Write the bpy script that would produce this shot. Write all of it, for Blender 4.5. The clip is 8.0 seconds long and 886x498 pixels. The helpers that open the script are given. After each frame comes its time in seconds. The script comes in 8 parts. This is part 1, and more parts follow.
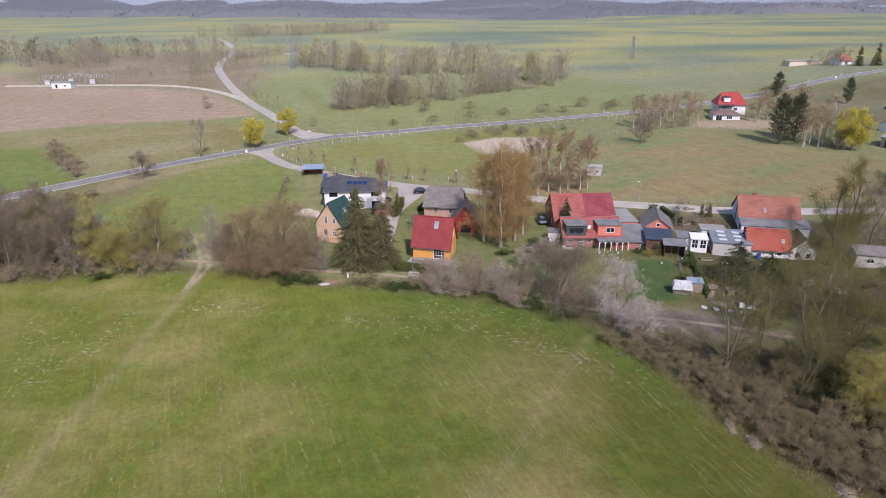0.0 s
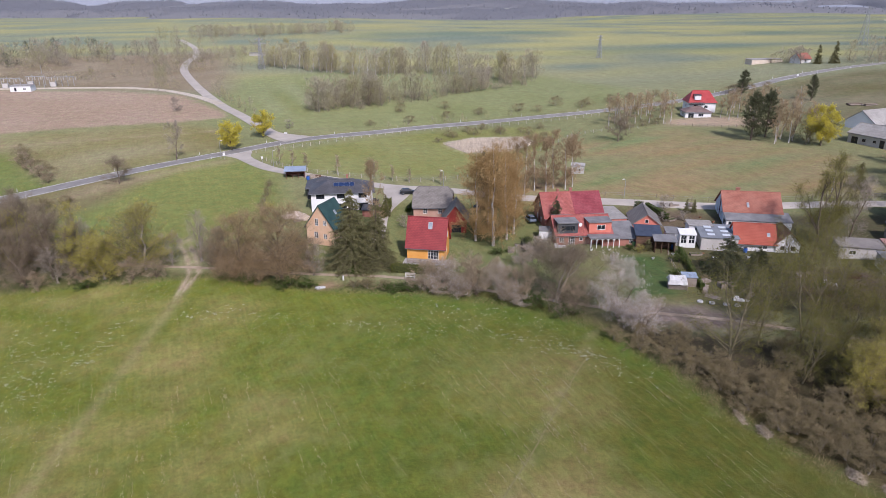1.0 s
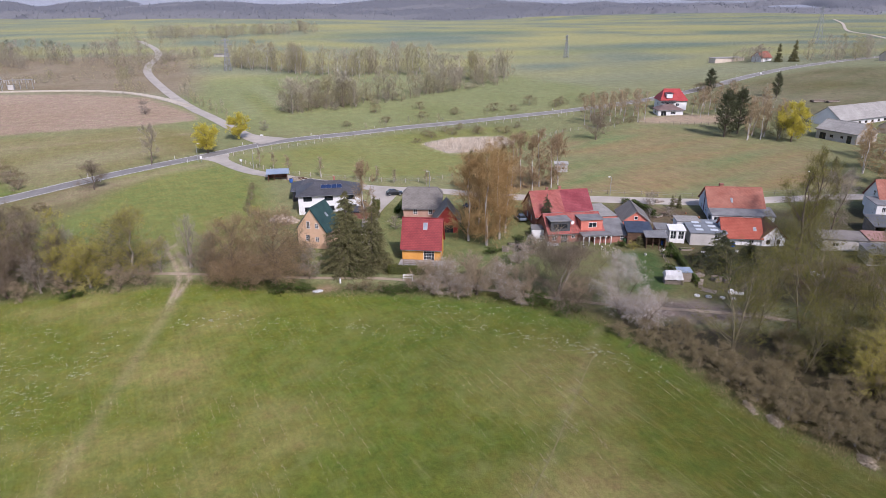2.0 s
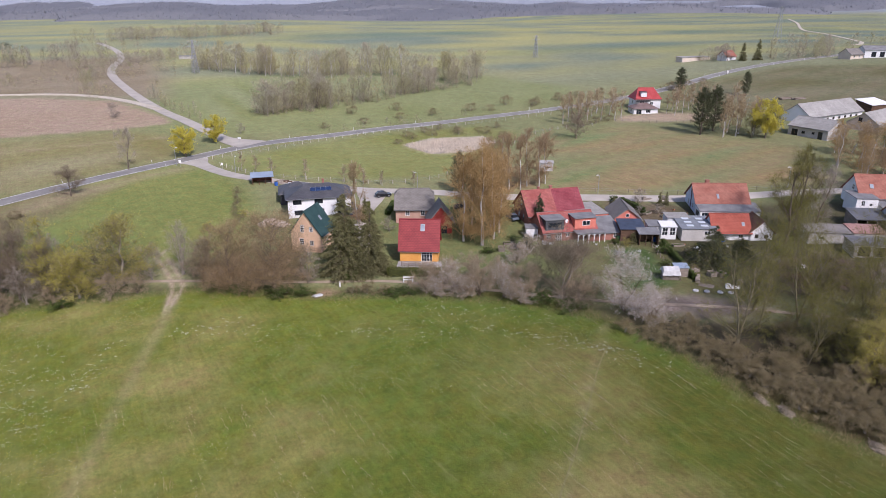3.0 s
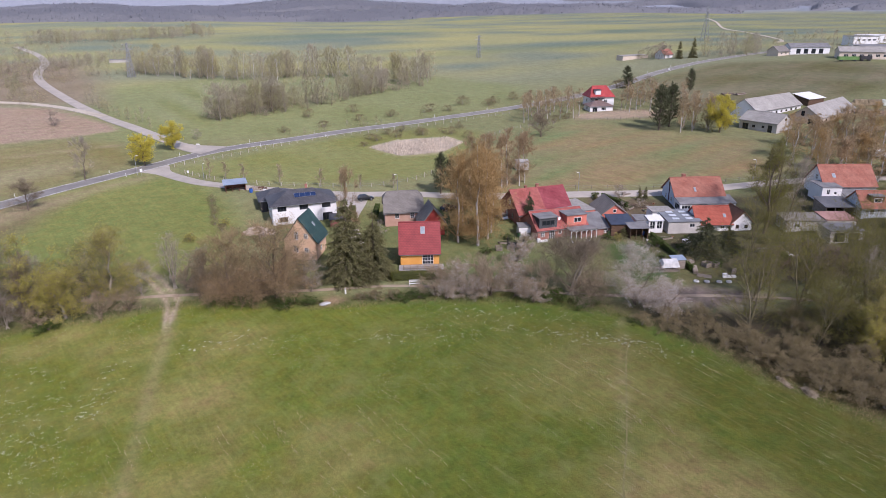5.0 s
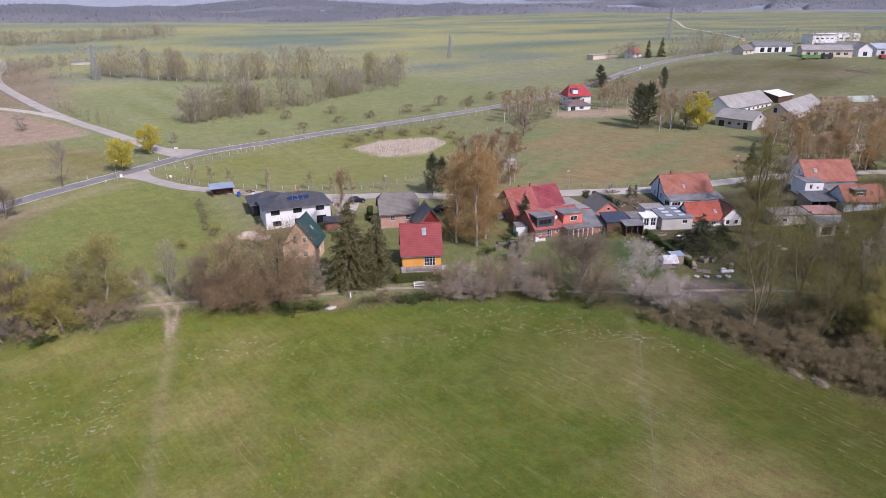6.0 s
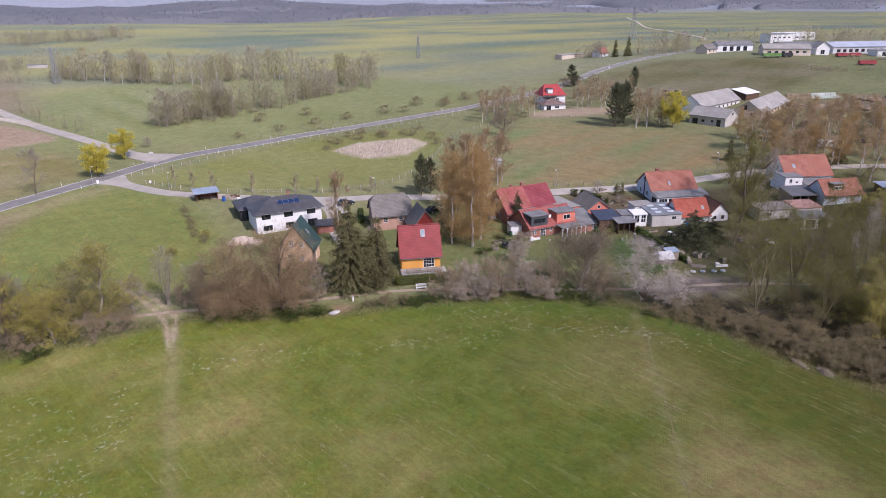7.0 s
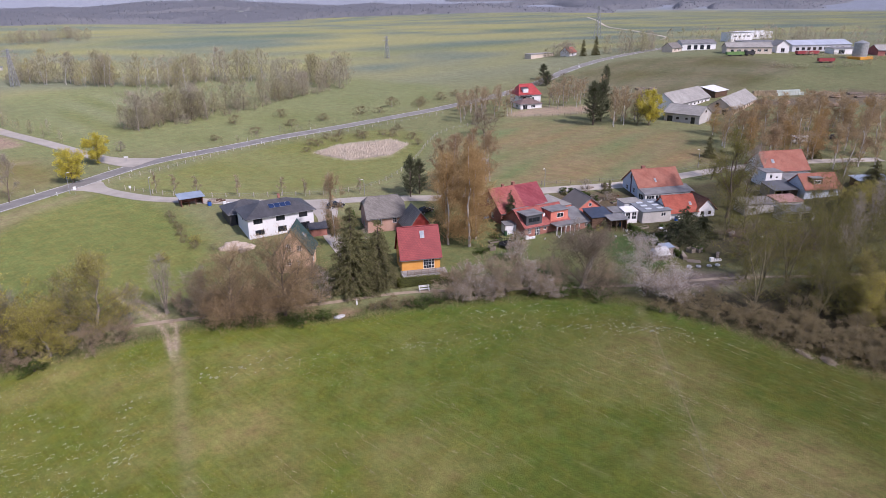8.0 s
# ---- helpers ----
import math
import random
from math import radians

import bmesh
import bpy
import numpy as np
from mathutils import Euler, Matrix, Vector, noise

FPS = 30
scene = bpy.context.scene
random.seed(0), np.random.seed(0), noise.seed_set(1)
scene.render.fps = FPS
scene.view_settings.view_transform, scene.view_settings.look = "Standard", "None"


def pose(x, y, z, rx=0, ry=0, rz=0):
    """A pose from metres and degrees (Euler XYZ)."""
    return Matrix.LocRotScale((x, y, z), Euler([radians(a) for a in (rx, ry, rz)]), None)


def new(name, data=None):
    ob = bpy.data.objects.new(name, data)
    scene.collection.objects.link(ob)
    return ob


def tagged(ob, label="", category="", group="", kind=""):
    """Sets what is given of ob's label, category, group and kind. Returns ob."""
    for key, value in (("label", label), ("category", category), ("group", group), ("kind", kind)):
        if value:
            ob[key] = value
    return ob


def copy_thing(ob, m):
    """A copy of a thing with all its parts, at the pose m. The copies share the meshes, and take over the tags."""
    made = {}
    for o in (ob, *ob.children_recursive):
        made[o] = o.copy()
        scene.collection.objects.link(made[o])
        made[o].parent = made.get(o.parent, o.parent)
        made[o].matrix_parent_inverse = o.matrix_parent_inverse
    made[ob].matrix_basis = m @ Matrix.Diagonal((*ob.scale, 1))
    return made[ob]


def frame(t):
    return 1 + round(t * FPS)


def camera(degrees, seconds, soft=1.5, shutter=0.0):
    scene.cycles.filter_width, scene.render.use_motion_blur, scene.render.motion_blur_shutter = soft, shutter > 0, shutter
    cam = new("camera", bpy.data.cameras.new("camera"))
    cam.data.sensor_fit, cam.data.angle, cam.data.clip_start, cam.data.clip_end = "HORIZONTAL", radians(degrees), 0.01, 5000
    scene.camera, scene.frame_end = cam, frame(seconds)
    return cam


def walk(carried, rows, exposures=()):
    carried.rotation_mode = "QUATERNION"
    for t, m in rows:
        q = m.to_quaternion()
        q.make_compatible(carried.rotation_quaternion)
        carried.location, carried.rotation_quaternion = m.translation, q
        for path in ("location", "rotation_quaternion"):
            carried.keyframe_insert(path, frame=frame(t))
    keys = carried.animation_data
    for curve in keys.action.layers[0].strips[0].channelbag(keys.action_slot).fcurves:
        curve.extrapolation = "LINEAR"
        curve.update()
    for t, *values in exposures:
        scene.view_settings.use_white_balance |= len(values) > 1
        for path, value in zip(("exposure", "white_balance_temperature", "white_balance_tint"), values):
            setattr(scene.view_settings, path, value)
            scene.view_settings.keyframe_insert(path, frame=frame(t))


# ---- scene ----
cam = camera(68.5, 8.0, soft=0.6)
METRES, EYE, TILT, LEAN, TURN = 52.64, 47.04, -20.5, 0.0, 0.0
ROWS = [
    (0.0, 0.0, 0.0, 0.0, 0.0, 0.0, -0.0),
    (0.5, -0.0549, 0.003, 0.0001, -1.53, 0.01, 0.59),
    (1.0, -0.1113, 0.0079, 0.0016, -3.07, -0.01, 1.19),
    (1.5, -0.1691, 0.0145, 0.0032, -4.62, -0.04, 1.78),
    (3.0, -0.3473, 0.0473, 0.0137, -9.24, -0.19, 3.59),
    (3.5, -0.4041, 0.0605, 0.0187, -10.56, -0.26, 4.11),
    (4.0, -0.4695, 0.0775, 0.0253, -12.14, -0.37, 4.72),
    (4.5, -0.5266, 0.0934, 0.0318, -13.59, -0.49, 5.28),
    (6.0, -0.7133, 0.1574, 0.058, -18.13, -0.96, 7.02),
    (6.5, -0.7691, 0.18, 0.0672, -19.64, -1.14, 7.58),
    (7.0, -0.8326, 0.2071, 0.0784, -21.37, -1.36, 8.23),
    (7.5, -0.8874, 0.2326, 0.0891, -22.88, -1.6, 8.78),
    (8.0, -0.9501, 0.2637, 0.1022, -24.62, -1.87, 9.4),
]
walk(cam, [(t, pose(0, 0, EYE, TILT, LEAN, TURN) @ pose(METRES * x, METRES * y, METRES * z, 90 + pitch, roll, yaw)) for t, x, y, z, yaw, pitch, roll in ROWS],
     exposures=[(0.0, 0.05, 6080, 24), (8.0, 0.02, 6080, 29)])

# ---- light ----
SUN_AZ, SUN_EL = 162.0, 43.0          # degrees clockwise from +y, and above the horizon
to_sun = Vector((math.sin(radians(SUN_AZ)) * math.cos(radians(SUN_EL)), math.cos(radians(SUN_AZ)) * math.cos(radians(SUN_EL)), math.sin(radians(SUN_EL))))
world = bpy.data.worlds.new("sky")
scene.world = world
world.use_nodes = True
sky = world.node_tree.nodes.new("ShaderNodeTexSky")
sky.sky_type, sky.sun_disc = "NISHITA", False
sky.sun_elevation, sky.sun_rotation = radians(SUN_EL), radians(SUN_AZ)
sky.air_density, sky.dust_density = 1.0, 1.6
world.node_tree.links.new(sky.outputs[0], world.node_tree.nodes["Background"].inputs[0])
world.node_tree.nodes["Background"].inputs[1].default_value = 0.15
lamp = bpy.data.lights.new("sun", "SUN")
lamp.energy, lamp.angle, lamp.color = 3.3, radians(1.5), (1.0, 0.955, 0.88)
sun = new("sun", lamp)
sun.matrix_world = Matrix.Translation((0, 0, 80)) @ to_sun.to_track_quat("Z", "Y").to_matrix().to_4x4()

# ---- materials ----
MATS = {}


def material(name, dark, light, scale=1.0, rough=0.85, bump=0.3, metal=0.0, vary=0.0, fine=12.0, stretch=(1, 1, 1), spec=0.3, rows=None, island=False):
    """A surface with a broad and a fine variation between two colours, grain as relief; vary: spread of brightness from piece to piece.
    rows: (metres along x, metres along y, depth) of courses in the piece's own plane."""
    if name in MATS:
        return MATS[name]
    m = MATS[name] = bpy.data.materials.new(name)
    m.use_nodes = True
    nt = m.node_tree
    nodes, links = nt.nodes, nt.links
    b = nodes["Principled BSDF"]
    b.inputs["Roughness"].default_value, b.inputs["Metallic"].default_value = rough, metal
    b.inputs["Specular IOR Level"].default_value = spec
    tc = nodes.new("ShaderNodeTexCoord")
    mp = nodes.new("ShaderNodeMapping")
    mp.inputs["Scale"].default_value = stretch
    links.new(tc.outputs["Object"], mp.inputs[0])
    broad, grain = nodes.new("ShaderNodeTexNoise"), nodes.new("ShaderNodeTexNoise")
    broad.inputs["Scale"].default_value, broad.inputs["Detail"].default_value = scale, 4
    grain.inputs["Scale"].default_value, grain.inputs["Detail"].default_value = scale * fine, 3
    for n in (broad, grain):
        links.new(mp.outputs[0], n.inputs["Vector"])
    add = nodes.new("ShaderNodeMath")
    add.operation = "MULTIPLY_ADD"
    links.new(grain.outputs[0], add.inputs[0])
    add.inputs[1].default_value = 0.45
    links.new(broad.outputs[0], add.inputs[2])
    ramp = nodes.new("ShaderNodeValToRGB")
    ramp.color_ramp.elements[0].position, ramp.color_ramp.elements[1].position = 0.5, 0.95
    ramp.color_ramp.elements[0].color, ramp.color_ramp.elements[1].color = (*dark, 1), (*light, 1)
    links.new(add.outputs[0], ramp.inputs[0])
    out, height = ramp.outputs[0], grain.outputs[0]
    if rows:
        br = nodes.new("ShaderNodeTexBrick")
        br.inputs["Scale"].default_value = 1.0
        br.inputs["Brick Width"].default_value, br.inputs["Row Height"].default_value = rows[0], rows[1]
        br.inputs["Mortar Size"].default_value, br.inputs["Mortar Smooth"].default_value = rows[2], 0.3
        br.inputs["Color1"].default_value, br.inputs["Color2"].default_value, br.inputs["Mortar"].default_value = (1, 1, 1, 1), (0.84, 0.84, 0.84, 1), (0.55, 0.55, 0.55, 1)
        links.new(tc.outputs["Object"], br.inputs["Vector"])
        mul = nodes.new("ShaderNodeMix")
        mul.data_type, mul.blend_type = "RGBA", "MULTIPLY"
        mul.inputs[0].default_value = 1.0
        links.new(out, mul.inputs[6])
        links.new(br.outputs[0], mul.inputs[7])
        out = mul.outputs[2]
    if vary:
        rnd = nodes.new("ShaderNodeNewGeometry" if island else "ShaderNodeObjectInfo")
        mr = nodes.new("ShaderNodeMapRange")
        mr.inputs[3].default_value, mr.inputs[4].default_value = 1 - vary, 1 + vary
        links.new(rnd.outputs["Random Per Island" if island else "Random"], mr.inputs[0])
        hsv = nodes.new("ShaderNodeHueSaturation")
        links.new(mr.outputs[0], hsv.inputs["Value"])
        links.new(out, hsv.inputs["Color"])
        out = hsv.outputs[0]
    links.new(out, b.inputs["Base Color"])
    if bump:
        bp = nodes.new("ShaderNodeBump")
        bp.inputs["Strength"].default_value, bp.inputs["Distance"].default_value = bump, 0.03
        links.new(height, bp.inputs["Height"])
        links.new(bp.outputs[0], b.inputs["Normal"])
    return m


def glass(name="window_glass"):
    m = material(name, (0.015, 0.02, 0.025), (0.03, 0.035, 0.04), 0.4, rough=0.08, bump=0, spec=0.6)
    return m


# ---- small mesh helpers ----
def part(name, bm, mat, parent=None, label="", m=None):
    """Links a bmesh as one mesh object, under a thing or a part if one is given."""
    me = bpy.data.meshes.new(name)
    bm.to_mesh(me)
    bm.free()
    for one in (mat if isinstance(mat, (list, tuple)) else [mat]):
        me.materials.append(one)
    ob = new(name, me)
    if parent is not None:
        ob.parent = parent
    if m is not None:
        ob.matrix_basis = m
    if label:
        tagged(ob, label)
    return ob


def raw(name, verts, faces, mats, parent=None, label="", index=None):
    """The same from arrays of places and corner numbers."""
    me = bpy.data.meshes.new(name)
    me.from_pydata([tuple(v) for v in verts], [], [tuple(int(i) for i in f) for f in faces])
    for one in (mats if isinstance(mats, (list, tuple)) else [mats]):
        me.materials.append(one)
    if index is not None:
        me.polygons.foreach_set("material_index", np.asarray(index, dtype=np.int32))
    ob = new(name, me)
    if parent is not None:
        ob.parent = parent
    if label:
        tagged(ob, label)
    return ob


def thing(name, label, category, m, group="", kind=""):
    ob = new(name)
    ob.empty_display_size = 0.5
    ob.matrix_basis = m
    return tagged(ob, label, category, group, kind)


def box(bm, x0, x1, y0, y1, z0, z1, bevel=0.0):
    v = [bm.verts.new(p) for p in ((x0, y0, z0), (x1, y0, z0), (x1, y1, z0), (x0, y1, z0), (x0, y0, z1), (x1, y0, z1), (x1, y1, z1), (x0, y1, z1))]
    fs = [bm.faces.new([v[i] for i in f]) for f in ((3, 2, 1, 0), (4, 5, 6, 7), (0, 1, 5, 4), (1, 2, 6, 5), (2, 3, 7, 6), (3, 0, 4, 7))]
    if bevel:
        bmesh.ops.bevel(bm, geom=list({e for f in fs for e in f.edges}), offset=bevel, segments=1, affect="EDGES")
    return bm


def boxes(*rows, bevel=0.0):
    bm = bmesh.new()
    for r in rows:
        box(bm, *r, bevel=bevel)
    return bm


def prism(bm, pts, z0, z1):
    lo, hi = [bm.verts.new((x, y, z0)) for x, y in pts], [bm.verts.new((x, y, z1)) for x, y in pts]
    n = len(pts)
    bm.faces.new(lo[::-1]), bm.faces.new(hi)
    for i in range(n):
        bm.faces.new((lo[i], lo[(i + 1) % n], hi[(i + 1) % n], hi[i]))
    return bm


def tube(bm, a, b, r0, r1, n=5):
    a, b = Vector(a), Vector(b)
    q = (b - a).to_track_quat("Z", "Y").to_matrix()
    ring = [[bm.verts.new(p + q @ Vector((r * math.cos(6.2832 * i / n), r * math.sin(6.2832 * i / n), 0))) for i in range(n)] for p, r in ((a, r0), (b, r1))]
    for i in range(n):
        j = (i + 1) % n
        bm.faces.new((ring[0][i], ring[0][j], ring[1][j], ring[1][i]))
    bm.faces.new(ring[0][::-1]), bm.faces.new(ring[1])
    return bm


# ---- the lie of the land ----
LEVELS = np.array([(39.2, 59.4, -2.8), (12.3, 59.4, -2.2), (-25.8, 75, -4.1), (-50.4, 89.6, -4.9), (-69.4, 121, -4.3), (-48.2, 119.8, -2.6), (-21.3, 112, -1.8), (11.2, 97.4, -0.4), (-4.5, 113.1, -1.2), (38.1, 95.2, 0), (2.2, 125.4, -1), (47, 152.3, 2.4), (-44.8, 185.9, 1.3), (-63.8, 212.8, 0.9), (-93, 190.4, -0.4), (9, 231.8, 0.2), (104.2, 248.6, 5.2), (136.6, 202.7, 5), (235.2, 220.6, 7.3), (100.8, 118.7, 2), (44.8, 132.2, -0.1), (62.7, 127.7, -0.4), (23.5, 134.4, -0.6), (84, 116.5, 0.2), (136.6, 488.3, 11.1), (-98.6, 442.4, 8), (253.1, 362.9, 16.2), (294.6, 309.1, 17.9), (53.8, 789.6, 19), (-336, 448, 9), (448, 1120, 26.9), (-448, 1120, 22.4), (0, 1568, 29.1)], float)


def bulge(r):
    return np.sqrt(r * r + 500.0)


gap = np.hypot(LEVELS[:, None, 0] - LEVELS[None, :, 0], LEVELS[:, None, 1] - LEVELS[None, :, 1])
count = len(LEVELS)
system = np.ones((count + 1, count + 1))
system[:count, :count] = bulge(gap) - 2.0 * np.eye(count)
system[count, count] = 0
WEIGHTS = np.linalg.solve(system, np.append(LEVELS[:, 2], 0))


def heights(x, y):
    """Ground levels at arrays of places."""
    x, y = np.asarray(x, float), np.asarray(y, float)
    z = np.full(x.shape, WEIGHTS[-1])
    for (px, py, _), w in zip(LEVELS, WEIGHTS):
        z = z + w * bulge(np.hypot(x - px, y - py))
    away = np.clip((np.hypot(x, y) - 1100) / 900, 0, 1)
    z = z * (1 - away) + 27 * away
    far = np.clip((y - 600) / 900, 0, 1.6)
    return z + far * (7 * np.sin(x / 310 + 1.3) * np.sin(y / 270) + 5 * np.sin(x / 145 + y / 390)) + np.clip((np.hypot(x, y) - 2100) / 2400, 0, 1) * (150 + 7 * np.sin(x / 800 + 0.6) + 4 * np.sin(x / 270))


def ground(x, y):
    """The ground's level at one place."""
    return float(heights(np.array([x]), np.array([y]))[0])


def inside(poly, x, y):
    """Distance in metres to a polygon's edge, positive inside, for arrays."""
    p = np.array(poly, float)
    q = np.roll(p, -1, axis=0)
    dist, odd = np.full(x.shape, 1e9), np.zeros(x.shape, bool)
    for (ax, ay), (bx, by) in zip(p, q):
        k = np.clip(((x - ax) * (bx - ax) + (y - ay) * (by - ay)) / ((bx - ax) ** 2 + (by - ay) ** 2), 0, 1)
        dist = np.minimum(dist, np.hypot(x - ax - k * (bx - ax), y - ay - k * (by - ay)))
        odd ^= ((ay > y) != (by > y)) & (x < (bx - ax) * (y - ay) / (by - ay + 1e-9) + ax)
    return np.where(odd, dist, -dist)


def near_line(line, x, y):
    p = np.array(line, float)
    dist = np.full(x.shape, 1e9)
    for (ax, ay), (bx, by) in zip(p[:-1], p[1:]):
        k = np.clip(((x - ax) * (bx - ax) + (y - ay) * (by - ay)) / ((bx - ax) ** 2 + (by - ay) ** 2), 0, 1)
        dist = np.minimum(dist, np.hypot(x - ax - k * (bx - ax), y - ay - k * (by - ay)))
    return dist


def curve(points, step=3.0):
    """A smooth line through points, in even steps."""
    p = [Vector(q) for q in points]
    p = [2 * p[0] - p[1]] + p + [2 * p[-1] - p[-2]]
    out = []
    for i in range(1, len(p) - 2):
        n = max(2, int((p[i + 1] - p[i]).length / step))
        for k in range(n):
            t = k / n
            out.append(0.5 * (2 * p[i] + (p[i + 1] - p[i - 1]) * t + (2 * p[i - 1] - 5 * p[i] + 4 * p[i + 1] - p[i + 2]) * t * t + (3 * p[i] - p[i - 1] - 3 * p[i + 1] + p[i + 2]) * t ** 3))
    return out + [p[-2]]


MAIN_ROAD = [(-190, 118), (-150, 146), (-126, 166), (-110, 179), (-90, 198), (-66, 219), (-44, 241), (-17, 255), (4, 264), (28, 269), (54, 274), (79, 279), (112, 290), (142, 305), (167, 321), (193, 338), (227, 354), (271, 367), (330, 385)]
SIDE_ROAD = [(-45, 241), (-55, 250), (-64, 266), (-77, 290), (-91, 314), (-108, 348), (-125, 386), (-142, 427), (-152, 457), (-160, 491), (-168, 540), (-190, 610), (-230, 700)]
TRACK = [(-93, 318), (-112, 342), (-134, 361), (-158, 370), (-190, 370), (-240, 366)]
LANE = [(-63, 220), (-55, 206), (-47, 195), (-38, 188), (-28, 182), (-10, 173), (6, 168), (23, 159), (43, 152), (67, 147), (89, 145), (104, 143), (125, 138), (150, 128)]
DRIVE = [(-8, 172), (-9, 163), (-12, 151), (-12.5, 140), (-13, 130)]
FOOTPATH = [(-110, 140), (-80, 133), (-53, 126), (-44, 123.5), (-24, 118), (-7, 114), (16, 102), (29, 96), (48, 91), (69, 83), (100, 72)]
EDGE = [(-125, 112), (-98, 117), (-71, 121), (-52, 120.5), (-41, 119.5), (-25, 112), (-5, 107), (13, 99), (24, 90), (31, 79), (35, 69), (41, 60), (48.5, 51), (62, 32)]
PLOUGHED = [(-374, 470), (-276, 418), (-218, 363), (-157, 359), (-119, 345), (-88, 301), (-82, 287), (-97, 278), (-136, 268), (-162, 257), (-197, 235), (-330, 210), (-480, 300)]
REEDS = [(8, 233), (19, 240), (37, 236), (39, 225), (28, 214), (15, 215)]
PADDOCK = [(-55, 216), (-40, 226), (-18, 244), (4, 254), (40, 257), (52, 240), (40, 213), (26, 195), (12, 182), (-16, 186), (-38, 193)]
FARMYARD = [(196, 222), (262, 212), (272, 192), (240, 186), (205, 200)]
YARD = [(92, 243), (110, 236), (132, 232), (136, 244), (118, 254), (98, 253)]
BEDS = [(46, 149), (64, 143), (60, 133), (50, 134)]
LAWN = [(37, 122), (46, 121), (42, 101), (31, 101)]
BARE = [(29.5, 97.2), (36, 98), (43, 97), (50, 92.4), (54, 89.5), (45, 87.6), (34, 90.6), (29, 93)]
BARE_YARD = [(66, 113), (80, 112), (86, 100), (74, 92), (60, 95)]
MEADOW_BACK = [(22, 163), (46, 155), (90, 149), (112, 150), (128, 186), (112, 208), (96, 232), (70, 232), (48, 215), (34, 190)]

# ---- ground ----
def steps(stops):
    """Coordinates from (start, end, spacing) runs; the last run widens outwards."""
    out = []
    for a, b, d in stops:
        out += list(np.arange(a, b - d * 0.5, d))
    return out


def widening(start, end, d, grow):
    out, v = [], start
    while abs(v - start) < abs(end - start):
        out.append(v)
        v += d
        d *= grow
    return out + [end]


xs = widening(-150, -4700, -5, 1.07)[::-1] + steps([(-146, -104, 4), (-104, -58, 2), (-58, -44, 0.5), (-44, 110, 2), (110, 300, 4)]) + widening(300, 4700, 5, 1.06)
ys = [-900, -400, -150, -60, -20, 0, 15, 25] + steps([(32, 104, 2), (104, 138, 1), (138, 150, 2), (150, 420, 4)]) + widening(420, 4800, 5, 1.035)
gx, gy = np.meshgrid(np.array(xs), np.array(ys))
gz = heights(gx, gy)


def soft(d, w):
    return np.clip(d / w + 0.5, 0, 1)[..., None]


